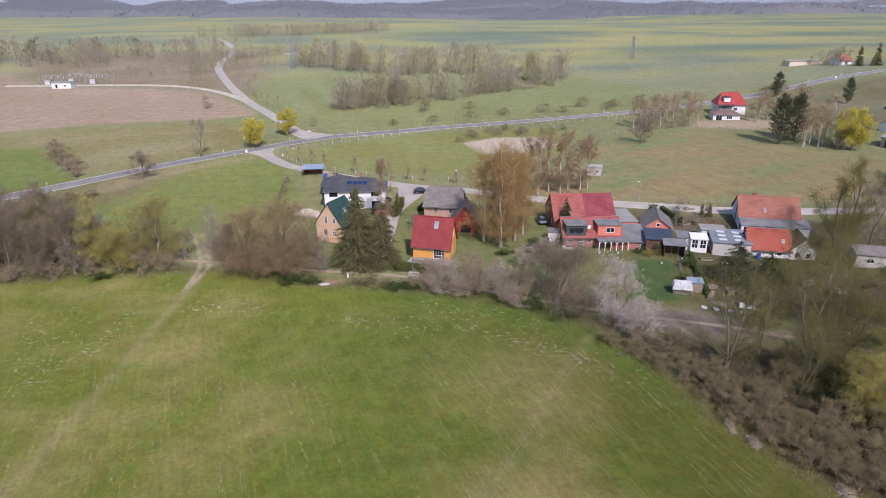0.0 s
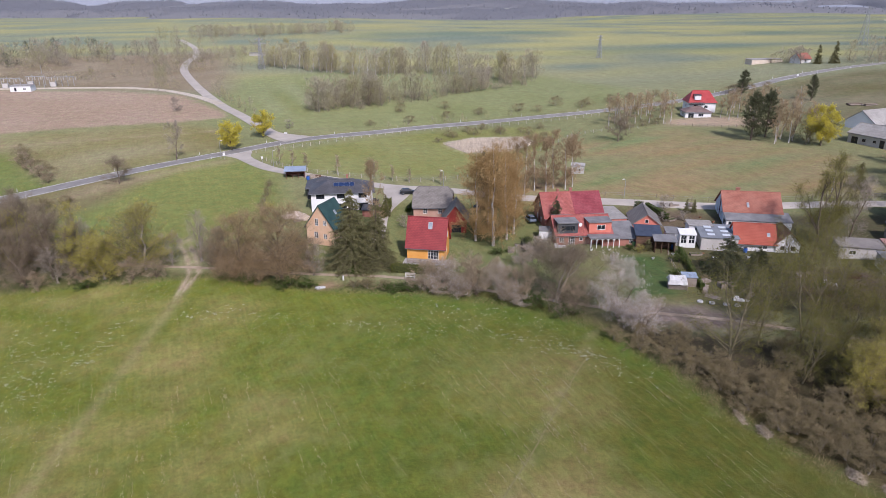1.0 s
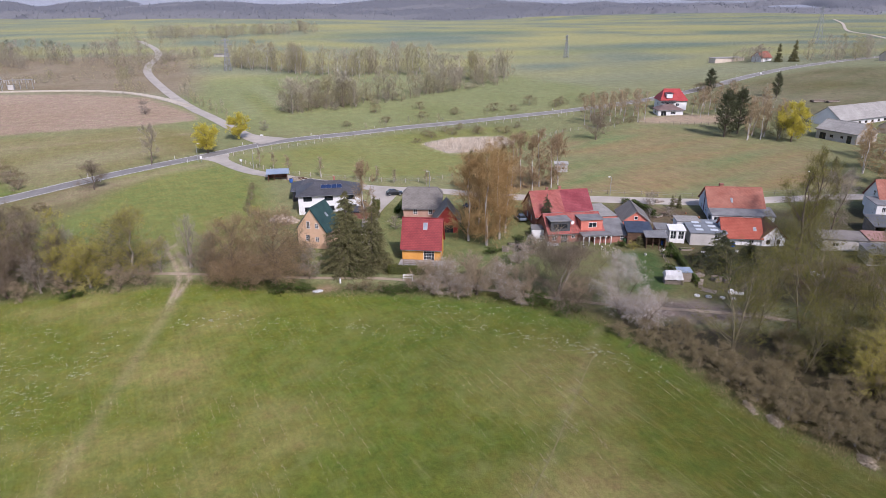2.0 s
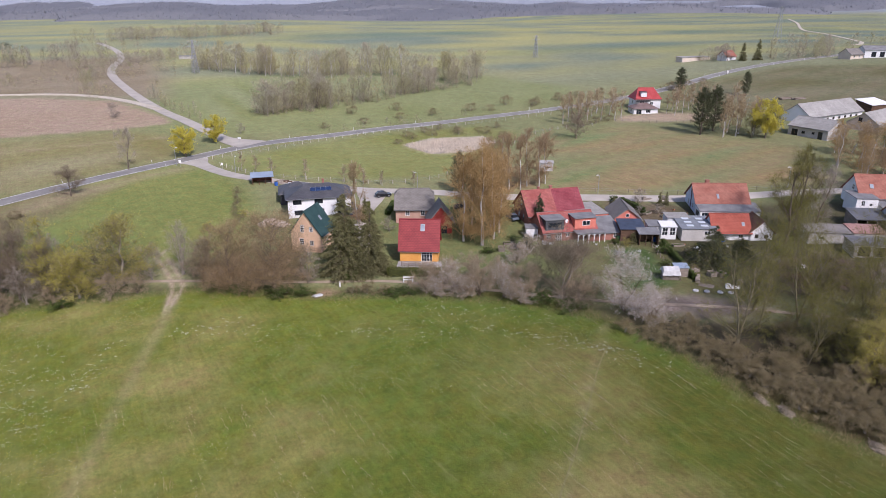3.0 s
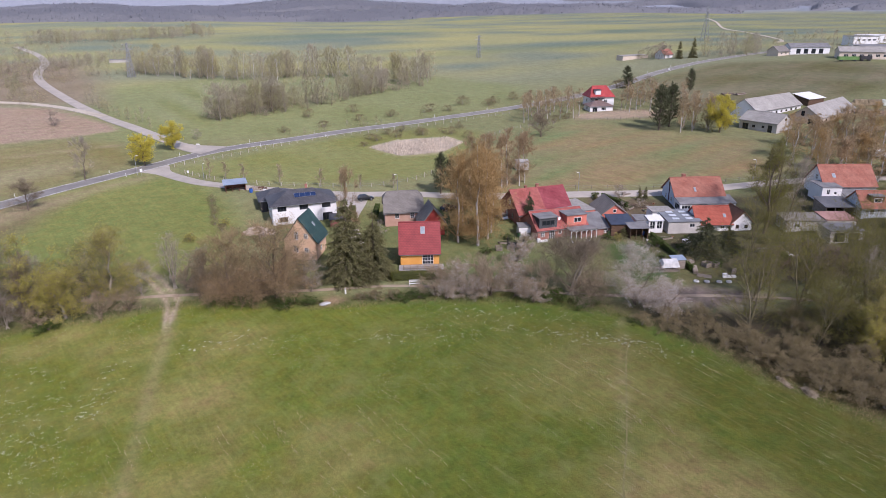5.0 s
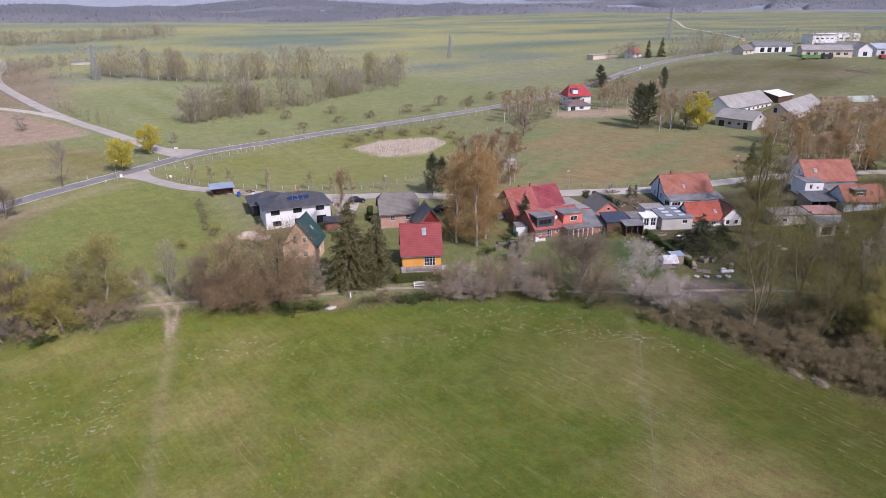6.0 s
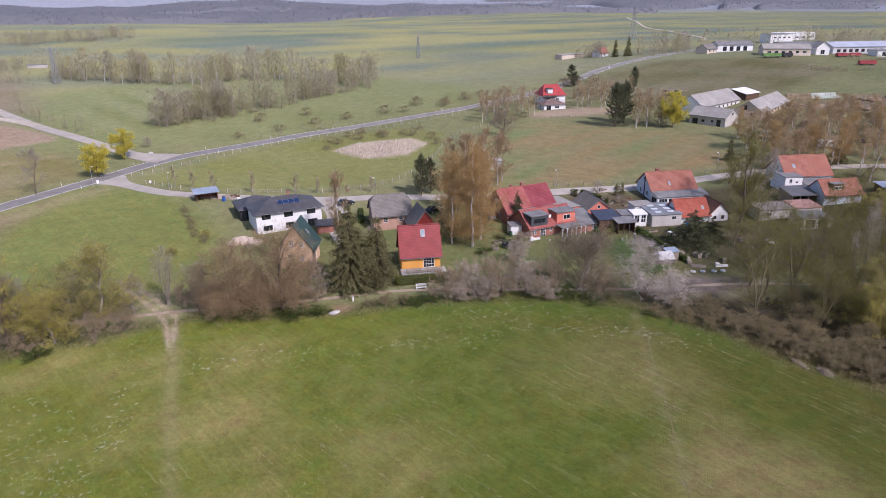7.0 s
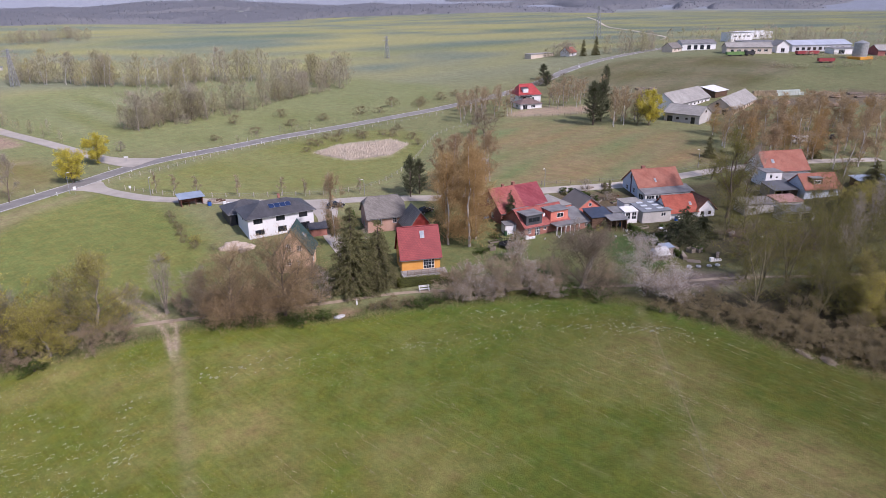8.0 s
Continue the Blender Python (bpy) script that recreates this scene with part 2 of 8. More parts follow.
def cover(x, y, z):
    """What grows or lies where, as base colours; haze and some dimming are painted in."""
    n = np.array([[noise.noise((a / 26, b / 26, 1.0)) for a, b in zip(r, q)] for r, q in zip(x, y)])[..., None]
    n2 = np.array([[noise.noise((a / 70 + 9, b / 70, 4.0)) for a, b in zip(r, q)] for r, q in zip(x, y)])[..., None]
    c = np.array((0.215, 0.222, 0.105)) + n * np.array((0.028, 0.022, 0.012)) + n2 * np.array((0.03, 0.02, 0.012))
    # rolling fields with winter corn and rape, in long strips
    strip = np.sin((y + 0.22 * x) / 62 + 4.0 * n2[..., 0])[..., None]
    # paler, greyer blend beyond y = 330: haze painted into the field colours
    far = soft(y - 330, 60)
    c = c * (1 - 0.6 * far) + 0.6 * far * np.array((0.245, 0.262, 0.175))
    n3 = np.array([[noise.noise((a / 150 + 2, b / 46, 8.0)) for a, b in zip(r, q)] for r, q in zip(x, y)])[..., None]
    c = c + soft(y - 400, 80) * (np.clip(0.6 * strip + 1.6 * n3, 0, 1) * np.array((0.07, 0.055, -0.02)) + np.clip(-0.6 * strip - 1.6 * n3, 0, 1) * np.array((-0.075, -0.045, 0.005)))
    for field, k in (([(60, 590), (330, 560), (440, 620), (180, 690)], 0.75), ([(250, 820), (520, 760), (640, 840), (330, 900)], 0.6), ([(-420, 760), (-250, 740), (-200, 800), (-400, 840)], 0.5), ([(420, 480), (620, 440), (760, 520), (520, 560)], 0.6), ([(-120, 940), (160, 900), (220, 980), (-60, 1020)], 0.5)):
        rape = soft(inside(field, x, y) + 18 * n3[..., 0], 40) * k * 0.95
        c = c * (1 - rape) + rape * np.array((0.35, 0.335, 0.14))
    for field in ([(-60, 700), (150, 720), (180, 790), (-40, 780)], [(330, 660), (520, 640), (560, 720), (360, 740)], [(130, 520), (260, 500), (300, 540), (160, 560)]):
        corn = soft(inside(field, x, y) + 18 * n3[..., 0], 40) * 0.5
        c = c * (1 - corn) + corn * np.array((0.125, 0.175, 0.115))
    valley = soft(inside([(-100, 300), (-78, 262), (-20, 262), (80, 290), (110, 330), (60, 420), (-60, 430), (-110, 400)], x, y), 14)
    c = c * (1 - 0.7 * valley) + 0.7 * valley * (np.array((0.21, 0.238, 0.10)) + 0.02 * n + 0.03 * np.sin((0.94 * x + 0.34 * y) / 3.0)[..., None] * soft(inside([(-78, 300), (-50, 290), (-44, 330), (-20, 400), (-70, 400)], x, y), 20))
    waste = soft(inside([(-240, 380), (-100, 352), (-112, 420), (-150, 560), (-320, 520)], x, y), 20)
    c = c * (1 - waste) + waste * (np.array((0.235, 0.195, 0.13)) + 0.05 * n)
    verge = soft(inside([(-200, 228), (-160, 250), (-97, 272), (-78, 262), (-66, 230), (-90, 205), (-130, 172), (-200, 140)], x, y), 10)
    c = c * (1 - verge) + verge * (np.array((0.225, 0.205, 0.095)) + 0.05 * n + 0.03 * n2)
    swath = np.array([[noise.noise(((0.9 * a + 0.4 * b) / 34, (b - 0.45 * a) / 7.5, 3.0)) for a, b in zip(r, q)] for r, q in zip(x, y)])[..., None]
    back = soft(inside(MEADOW_BACK, x, y), 8)
    c = c * (1 - back) + back * (np.array((0.25, 0.217, 0.108)) + n * np.array((0.03, -0.01, 0.0)) + swath * np.array((0.07, 0.0, 0.0)) + np.clip(-swath, 0, 1) * np.array((-0.02, 0.008, -0.02)) + np.sin((y - 0.5 * x) / 2.6)[..., None] * 0.006)
    pad = soft(inside(PADDOCK, x, y), 4)
    c = c * (1 - pad) + pad * (np.array((0.21, 0.222, 0.078)) + 0.02 * n)
    hill = soft(inside([(150, 236), (220, 240), (290, 260), (300, 300), (240, 345), (190, 325), (130, 290)], x, y), 12)
    c = c * (1 - hill) + hill * (np.array((0.175, 0.165, 0.088)) + 0.04 * n + swath * np.array((0.04, 0.02, 0.02)))
    plough = soft(inside(PLOUGHED, x, y), 2)
    c = c * (1 - plough) + plough * (np.array((0.32, 0.245, 0.175)) + 0.02 * n + 0.03 * n2)
    reed = soft(inside(REEDS, x, y), 3)
    c = c * (1 - reed) + reed * (np.array((0.60, 0.51, 0.39)) + 0.05 * n)
    for poly, col, w in ((FARMYARD, (0.20, 0.16, 0.105), 10), (YARD, (0.36, 0.28, 0.19), 4), (BEDS, (0.15, 0.115, 0.075), 2), (BARE, (0.23, 0.185, 0.145), 2), (BARE_YARD, (0.15, 0.11, 0.078), 4), (LAWN, (0.058, 0.096, 0.02), 2)):
        k = soft(inside(poly, x, y), w)
        c = c * (1 - k) + k * (np.array(col) + 0.03 * n)
    lush2 = soft(inside([(-120, 180), (-92, 192), (-68, 213), (-56, 207), (-44, 188), (-36, 160), (-38, 130), (-60, 134), (-125, 142)], x, y), 8)
    c = c * (1 - lush2) + lush2 * (np.array((0.178, 0.205, 0.062)) + n * np.array((0.035, 0.02, 0.01)) + n2 * np.array((0.03, 0.0, 0.0)))
    field = soft(inside([(-142, 226), (-106, 185), (-113, 178), (-150, 148), (-210, 150), (-230, 215)], x, y), 4)
    c = c * (1 - field) + field * (np.array((0.15, 0.185, 0.05)) + 0.02 * n)
    rough = soft(inside([(-150, 146), (-110, 178), (-92, 194), (-80, 190), (-84, 172), (-92, 156), (-110, 146), (-140, 140)], x, y) + 5 * n[..., 0], 8)
    c = c * (1 - 0.75 * rough) + 0.75 * rough * (np.array((0.185, 0.15, 0.085)) + 0.06 * n)
    bank = np.exp(-((near_line([(-96, 176), (-88, 187), (-80, 194), (-73, 201), (-64, 206)], x, y)) / 4.2) ** 2)[..., None] * 0.55 + np.exp(-((near_line([(-150, 236), (-115, 247), (-78, 259)], x, y)) / 1.4) ** 2)[..., None] * 0.6
    c = c * (1 - bank) + bank * np.array((0.32, 0.265, 0.165))
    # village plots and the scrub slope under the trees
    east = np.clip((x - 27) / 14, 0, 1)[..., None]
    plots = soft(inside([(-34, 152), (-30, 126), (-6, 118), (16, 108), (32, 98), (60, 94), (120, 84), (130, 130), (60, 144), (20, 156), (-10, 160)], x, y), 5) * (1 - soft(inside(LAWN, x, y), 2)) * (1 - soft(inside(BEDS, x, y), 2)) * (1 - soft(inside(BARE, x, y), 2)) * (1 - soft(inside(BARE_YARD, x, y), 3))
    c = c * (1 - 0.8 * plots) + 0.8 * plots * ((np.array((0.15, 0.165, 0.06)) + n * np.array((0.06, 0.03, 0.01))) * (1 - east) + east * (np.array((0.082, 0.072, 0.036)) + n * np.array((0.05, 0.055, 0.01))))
    scrub = soft(inside(EDGE + [(130, 30), (120, 80), (60, 84), (42, 87), (29, 92), (14, 104), (-6, 111), (-24, 116), (-44, 122), (-80, 131), (-125, 140)], x, y), 2.5)
    right = np.clip((x - 15) / 15, 0, 1)[..., None]
    rim = np.exp(-(near_line(EDGE, x, y) / 2.6) ** 2)[..., None] * right
    c = c * (1 - scrub) + scrub * ((np.array((0.115, 0.12, 0.045)) + 0.04 * n) * (1 - right) + right * ((np.array((0.07, 0.06, 0.036)) + 0.02 * n) * (1 - rim) + rim * (np.array((0.17, 0.145, 0.075)) + 0.05 * n)))
    # the big meadow in front
    front = 1 - soft(inside(EDGE + [(6000, 30), (6000, 6000), (-6000, 6000), (-6000, 100)], x, y), 2.5)
    front = front * soft(300 - np.abs(x), 200)
    patch = np.array([[noise.noise((a / 17 + 3, b / 11, 7.0)) + 0.5 * noise.noise((a / 6, b / 4, 2.0)) for a, b in zip(r, q)] for r, q in zip(x, y)])[..., None]
    def spot(a, b, w, d):
        return np.exp(-((x - a) / w) ** 2 - ((y - b) / d) ** 2)[..., None]
    dry = np.clip(0.20 + 0.85 * patch + 0.52 * spot(16, 76, 13, 8) + 0.68 * spot(15, 53, 14, 9) + 0.12 * spot(-42, 76, 9, 12) + 0.1 * spot(-52, 66, 10, 8) - 0.12 * spot(-66, 96, 16, 16) + 0.22 * spot(0, 83, 12, 6) - 0.3 * spot(-10, 64, 12, 7) - 0.25 * spot(2, 65, 8, 4) - 0.2 * soft(x - 24, 12), 0, 1)
    lush = np.clip(soft(22 - np.hypot(x + 6, (y - 88) * 1.6), 20) + spot(-12, 64, 12, 7) + 0.8 * spot(3, 65, 9, 4), 0, 1)
    grass = np.array((0.135, 0.160, 0.026)) * (1 - dry) + np.array((0.265, 0.230, 0.085)) * dry
    grass = grass * (1 - 0.55 * lush) + 0.55 * lush * np.array((0.092, 0.132, 0.02))
    # lusher green towards +x, darkened too for the dimmer light on that side
    rich_dim = soft(x - 24 + 0.35 * (y - 60), 18)
    grass = grass * (1 - 0.6 * rich_dim) + 0.6 * rich_dim * np.array((0.104, 0.113, 0.022))
    # weaker light on the +x side, painted straight into the grass colour
    grass = grass * (1 - 0.20 * soft(x - 2, 40))
    foot = np.exp(-((inside(EDGE + [(6000, 30), (6000, 6000), (-6000, 6000), (-6000, 100)], x, y) + 2.2) / 2.4) ** 2)[..., None] * soft(x + 12, 8) * soft(30 - x, 8)
    grass = grass * (1 - 0.7 * foot) + 0.7 * foot * np.array((0.085, 0.135, 0.02))
    c = c * (1 - front) + front * grass
    wheel = np.exp(-(near_line([(-48, 124), (-48.2, 112), (-49, 100), (-49.6, 88), (-49.8, 78), (-50.4, 66), (-51, 36)], x, y) / 1.2) ** 2)[..., None] * (0.30 + 0.1 * soft(y - 104, 16)) * soft(119 - y, 4)
    rut = np.exp(-(near_line([(3, 40), (3, 54), (6, 59), (9, 64), (13, 72), (22, 88)], x, y) / 0.5) ** 2)[..., None] * 0.35
    for k in (wheel, rut):
        c = c * (1 - k) + k * np.array((0.32, 0.268, 0.155))
    # two worn wheel marks that cross the footpath and run together in a bare patch
    broken = np.array([[noise.noise((a / 1.7, b / 3.1, 6.0)) for a, b in zip(r, q)] for r, q in zip(x, y)])
    worn = np.zeros(x.shape)
    for line in ([(-57, 141), (-55, 136), (-53, 132), (-50.6, 126.5), (-49.3, 122), (-49.0, 117), (-48.6, 109)], [(-55.0, 141), (-53.0, 136), (-51.0, 132), (-48.7, 126.4), (-47.4, 122), (-47.9, 117), (-48.6, 109)]):
        worn = np.maximum(worn, np.exp(-(near_line(line, x, y) / 0.42) ** 2))
    worn = np.maximum(worn, 0.55 * np.exp(-(np.hypot((x + 48.3) * 2.1, (y - 117.5) * 0.55) / 1.7) ** 2))
    worn = (np.clip(worn * (1.0 + 0.9 * broken), 0, 0.92) * np.clip((y - 110.5) / 5, 0, 1))[..., None]
    c = c * (1 - worn) + worn * np.array((0.40, 0.325, 0.235))
    clay = np.exp(-((np.hypot(x + 21, (y - 112.5) * 1.4)) / 2.6) ** 4)[..., None] * 0.8
    c = c * (1 - clay) + clay * np.array((0.30, 0.22, 0.13))
    # far wooded hills, with blue-grey haze painted into the ground colour
    hazed_woods = soft(np.hypot(x, y) - 2000, 500)
    c = c * (1 - hazed_woods) + hazed_woods * (np.array((0.29, 0.315, 0.36)) + 0.02 * n)
    return np.clip(c * 0.83, 0.01, 0.9)


def land_material():
    m = bpy.data.materials.new("land")
    m.use_nodes = True
    nodes, links = m.node_tree.nodes, m.node_tree.links
    b = nodes["Principled BSDF"]
    b.inputs["Roughness"].default_value, b.inputs["Specular IOR Level"].default_value, b.inputs["Diffuse Roughness"].default_value = 0.95, 0.12, 0.8
    at = nodes.new("ShaderNodeAttribute")
    at.attribute_name = "cover"
    tc = nodes.new("ShaderNodeTexCoord")
    value = None
    for scale, low, high, rot, st in ((0.28, 0.86, 1.14, 0, (1, 1, 1)), (1.6, 0.84, 1.16, 0, (1, 1, 1)), (7.0, 0.72, 1.28, 0, (1, 1, 1)), (0.9, 0.92, 1.10, 70, (0.12, 2.2, 1))):
        mp = nodes.new("ShaderNodeMapping")
        mp.vector_type = "TEXTURE" if rot else "POINT"
        mp.inputs["Rotation"].default_value = (0, 0, radians(-rot))
        mp.inputs["Scale"].default_value = tuple(1 / s for s in st) if rot else st
        n = nodes.new("ShaderNodeTexNoise")
        n.inputs["Scale"].default_value, n.inputs["Detail"].default_value, n.inputs["Roughness"].default_value = scale, 5, 0.65
        links.new(tc.outputs["Object"], mp.inputs[0])
        links.new(mp.outputs[0], n.inputs["Vector"])
        mr = nodes.new("ShaderNodeMapRange")
        mr.inputs[1].default_value, mr.inputs[2].default_value, mr.inputs[3].default_value, mr.inputs[4].default_value = 0.32, 0.68, low, high
        links.new(n.outputs[0], mr.inputs[0])
        if value is None:
            value = mr.outputs[0]
        else:
            mul = nodes.new("ShaderNodeMath")
            mul.operation = "MULTIPLY"
            links.new(value, mul.inputs[0])
            links.new(mr.outputs[0], mul.inputs[1])
            value = mul.outputs[0]
        last = n
    hue = nodes.new("ShaderNodeTexNoise")
    hue.inputs["Scale"].default_value, hue.inputs["Detail"].default_value = 0.6, 6
    links.new(tc.outputs["Object"], hue.inputs["Vector"])
    hr = nodes.new("ShaderNodeMapRange")
    hr.inputs[1].default_value, hr.inputs[2].default_value, hr.inputs[3].default_value, hr.inputs[4].default_value = 0.3, 0.7, 0.475, 0.525
    links.new(hue.outputs[0], hr.inputs[0])
    hsv = nodes.new("ShaderNodeHueSaturation")
    links.new(hr.outputs[0], hsv.inputs["Hue"])
    links.new(value, hsv.inputs["Value"])
    links.new(at.outputs["Color"], hsv.inputs["Color"])
    out = hsv.outputs[0]
    # mown swathes of dry grass and lush clumps, on the big meadow only
    for scale, st, turned, lo, hi, most, col in ((0.30, (1.0, 1.0, 1), 0, 0.52, 0.74, 0.3, (0.23, 0.20, 0.08)), (0.9, (2.0, 0.22, 1), -25, 0.56, 0.80, 0.34, (0.29, 0.25, 0.11)), (0.55, (1.0, 0.5, 1), -25, 0.54, 0.74, 0.5, (0.072, 0.105, 0.018)), (2.2, (1.0, 1.0, 1), 0, 0.55, 0.75, 0.4, (0.085, 0.118, 0.02))):
        spin, mp, n = nodes.new("ShaderNodeMapping"), nodes.new("ShaderNodeMapping"), nodes.new("ShaderNodeTexNoise")
        spin.inputs["Rotation"].default_value, mp.inputs["Scale"].default_value = (0, 0, radians(turned)), st
        n.inputs["Scale"].default_value, n.inputs["Detail"].default_value, n.inputs["Roughness"].default_value = scale, 5, 0.62
        links.new(tc.outputs["Object"], spin.inputs[0]), links.new(spin.outputs[0], mp.inputs[0]), links.new(mp.outputs[0], n.inputs["Vector"])
        mr, fac, mix = nodes.new("ShaderNodeMapRange"), nodes.new("ShaderNodeMath"), nodes.new("ShaderNodeMix")
        mr.inputs[1].default_value, mr.inputs[2].default_value, mr.inputs[3].default_value, mr.inputs[4].default_value = lo, hi, 0.0, most
        fac.operation, mix.data_type = "MULTIPLY", "RGBA"
        links.new(n.outputs[0], mr.inputs[0]), links.new(mr.outputs[0], fac.inputs[0]), links.new(at.outputs["Alpha"], fac.inputs[1])
        links.new(fac.outputs[0], mix.inputs[0]), links.new(out, mix.inputs[6])
        mix.inputs[7].default_value = (*col, 1)
        out = mix.outputs[2]
    links.new(out, b.inputs["Base Color"])
    bp = nodes.new("ShaderNodeBump")
    bp.inputs["Strength"].default_value, bp.inputs["Distance"].default_value = 0.6, 0.15
    links.new(value, bp.inputs["Height"])
    links.new(bp.outputs[0], b.inputs["Normal"])
    return m


def make_ground():
    ny, nx = gx.shape
    verts = np.stack([gx, gy, gz], -1).reshape(-1, 3)
    i = (np.arange(ny - 1)[:, None] * nx + np.arange(nx - 1)[None, :]).reshape(-1)
    faces = np.stack([i, i + 1, i + nx + 1, i + nx], -1)
    ob = raw("ground", verts.tolist(), faces.tolist(), land_material())
    layer = ob.data.color_attributes.new("cover", "FLOAT_COLOR", "POINT")
    rgba = np.ones((len(verts), 4), np.float32)
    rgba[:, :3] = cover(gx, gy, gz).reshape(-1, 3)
    rgba[:, 3] = soft(-1.5 - inside(EDGE + [(6000, 30), (6000, 6000), (-6000, 6000), (-6000, 100)], gx, gy), 4).reshape(-1)
    layer.data.foreach_set("color", rgba.reshape(-1))
    ob.data.polygons.foreach_set("use_smooth", np.ones(len(faces), bool))
    return tagged(ob, "rolling green meadow and farmland, patchy with dry grass", "ground", kind="structure")


make_ground()


def strip(name, line, width, mat, lift=0.05, label="", category="road", across=4, parent=None, step=3.0, kind="structure", flare=None, side=0.0):
    """A band along a line that lies on the ground, with a shallow edge."""
    pts = curve(line, step)
    verts, faces = [], []
    for k, p in enumerate(pts):
        d = (pts[min(k + 1, len(pts) - 1)] - pts[max(k - 1, 0)]).normalized()
        s = Vector((-d.y, d.x))
        w = width * (1 + (flare(k / (len(pts) - 1)) if flare else 0)) / 2
        for j in range(across + 3):
            u = (-1, *[2 * i / across - 1 for i in range(across + 1)], 1)[j]
            q = p + s * (u * w + side)
            verts.append((q.x, q.y, ground(q.x, q.y) + (lift if 0 < j < across + 2 else -0.3)))
    n = across + 3
    for k in range(len(pts) - 1):
        for j in range(n - 1):
            a = k * n + j
            faces.append((a, a + n, a + n + 1, a + 1))
    ob = raw(name, verts, faces, mat, parent)
    return tagged(ob, label, category if parent is None else "", kind=kind if parent is None else "")


ASPHALT = material("asphalt", (0.19, 0.178, 0.16), (0.29, 0.275, 0.25), 0.25, 0.9, 0.3, fine=20)
PALE_ASPHALT = material("worn_asphalt", (0.36, 0.325, 0.275), (0.50, 0.455, 0.39), 0.2, 0.9, 0.3, fine=20)
DIRT = material("trodden_earth", (0.24, 0.185, 0.125), (0.42, 0.34, 0.25), 0.5, 0.95, 0.5, fine=10)
PAINT = material("road_paint", (0.55, 0.55, 0.53), (0.8, 0.8, 0.78), 0.7, 0.7, 0.0)
main_road = strip("road", MAIN_ROAD, 6.4, ASPHALT, 0.07, "grey asphalt country road with white edge lines", across=6)
for side in (-2.95, 2.95):
    strip("edge_line", MAIN_ROAD, 0.22, PAINT, 0.085, across=1, parent=main_road, side=side)
strip("side_road", SIDE_ROAD, 5.0, PALE_ASPHALT, 0.16, "pale worn asphalt side road between fields", "road", flare=lambda t: 1.6 * math.exp(-(t / 0.022) ** 2))
strip("lane", LANE, 4.2, PALE_ASPHALT, 0.06, "pale worn asphalt village lane", "road", flare=lambda t: 1.6 * math.exp(-(t / 0.025) ** 2))
strip("drive", DRIVE, 3.6, PALE_ASPHALT, 0.075, "pale concrete driveway between the houses", "driveway", flare=lambda t: 1.3 * math.exp(-(t / 0.25) ** 2))
SAND = material("pale_sand", (0.44, 0.38, 0.29), (0.58, 0.52, 0.42), 0.4, 0.95, 0.4, fine=10)
strip("farm_track", TRACK, 4.2, SAND, 0.3, "sandy farm track beside the ploughed field", "track")
strip("field_track", [(372, 452), (399, 475), (459.5, 587.5), (504.4, 681.6), (623, 850), (690, 960)], 3.2, SAND, 0.35, "pale farm track across the far fields", "track", step=12.0)
strip("footpath", FOOTPATH, 1.0, DIRT, 0.04, "trodden earth footpath along the meadow's edge", "path", step=2.0)
# ---- buildings ----
GLASS = glass()
WHITE = material("white_paint", (0.68, 0.68, 0.66), (0.82, 0.82, 0.80), 0.6, 0.7, 0.1)
DARK_FRAME = material("dark_frame", (0.03, 0.03, 0.033), (0.06, 0.06, 0.065), 1.0, 0.5, 0.0)


def window(parent, w, h, m, frame_mat, bars=(2, 2), depth=0.1, kind="window"):
    """A frame with glazing bars, facing -y, its sill's middle at the origin, and a pane."""
    bm, f = bmesh.new(), 0.08
    for r in ((-w / 2, w / 2, 0, f), (-w / 2, w / 2, h - f, h)):
        box(bm, r[0], r[1], 0, depth, r[2], r[3])
    for x in (-w / 2, w / 2 - f):
        box(bm, x, x + f, 0, depth, f, h - f)
    for i in range(1, bars[0]):
        x = -w / 2 + w * i / bars[0]
        box(bm, x - 0.03, x + 0.03, 0.01, depth - 0.01, f, h - f)
    for i in range(1, bars[1]):
        z = h * i / bars[1]
        box(bm, -w / 2 + f, w / 2 - f, 0.02, depth - 0.02, z - 0.03, z + 0.03)
    ob = part(kind, bm, frame_mat, parent, m=m)
    part("pane", boxes((-w / 2 + f, w / 2 - f, depth * 0.5, depth * 0.5 + 0.02, f, h - f)), GLASS, ob)
    return ob


def wall_side(bm, length, height, holes, m, reveal=0.16):
    """One wall face in its own plane (x along, z up, outside -y), with recessed openings (x centre, sill, width, height)."""
    us = sorted({-length / 2, length / 2, *[u + s * w / 2 for u, v, w, h in holes for s in (-1, 1)]})
    vs = sorted({-1.2, height, *[v + s * h for u, v, w, h in holes for s in (0, 1)]})

    def quad(*p):
        bm.faces.new([bm.verts.new(m @ Vector(q)) for q in p])
    for a, b in zip(us[:-1], us[1:]):
        for c, d in zip(vs[:-1], vs[1:]):
            if not any(abs((a + b) / 2 - u) < w / 2 and v < (c + d) / 2 < v + h for u, v, w, h in holes):
                quad((a, 0, c), (b, 0, c), (b, 0, d), (a, 0, d))
    for u, v, w, h in holes:
        a, b, c, d, r = u - w / 2, u + w / 2, v, v + h, reveal
        quad((a, 0, c), (a, r, c), (b, r, c), (b, 0, c)), quad((a, 0, d), (b, 0, d), (b, r, d), (a, r, d))
        quad((a, 0, c), (a, 0, d), (a, r, d), (a, r, c)), quad((b, 0, c), (b, r, c), (b, r, d), (b, 0, d))
        quad((a, r, c), (a, r, d), (b, r, d), (b, r, c))


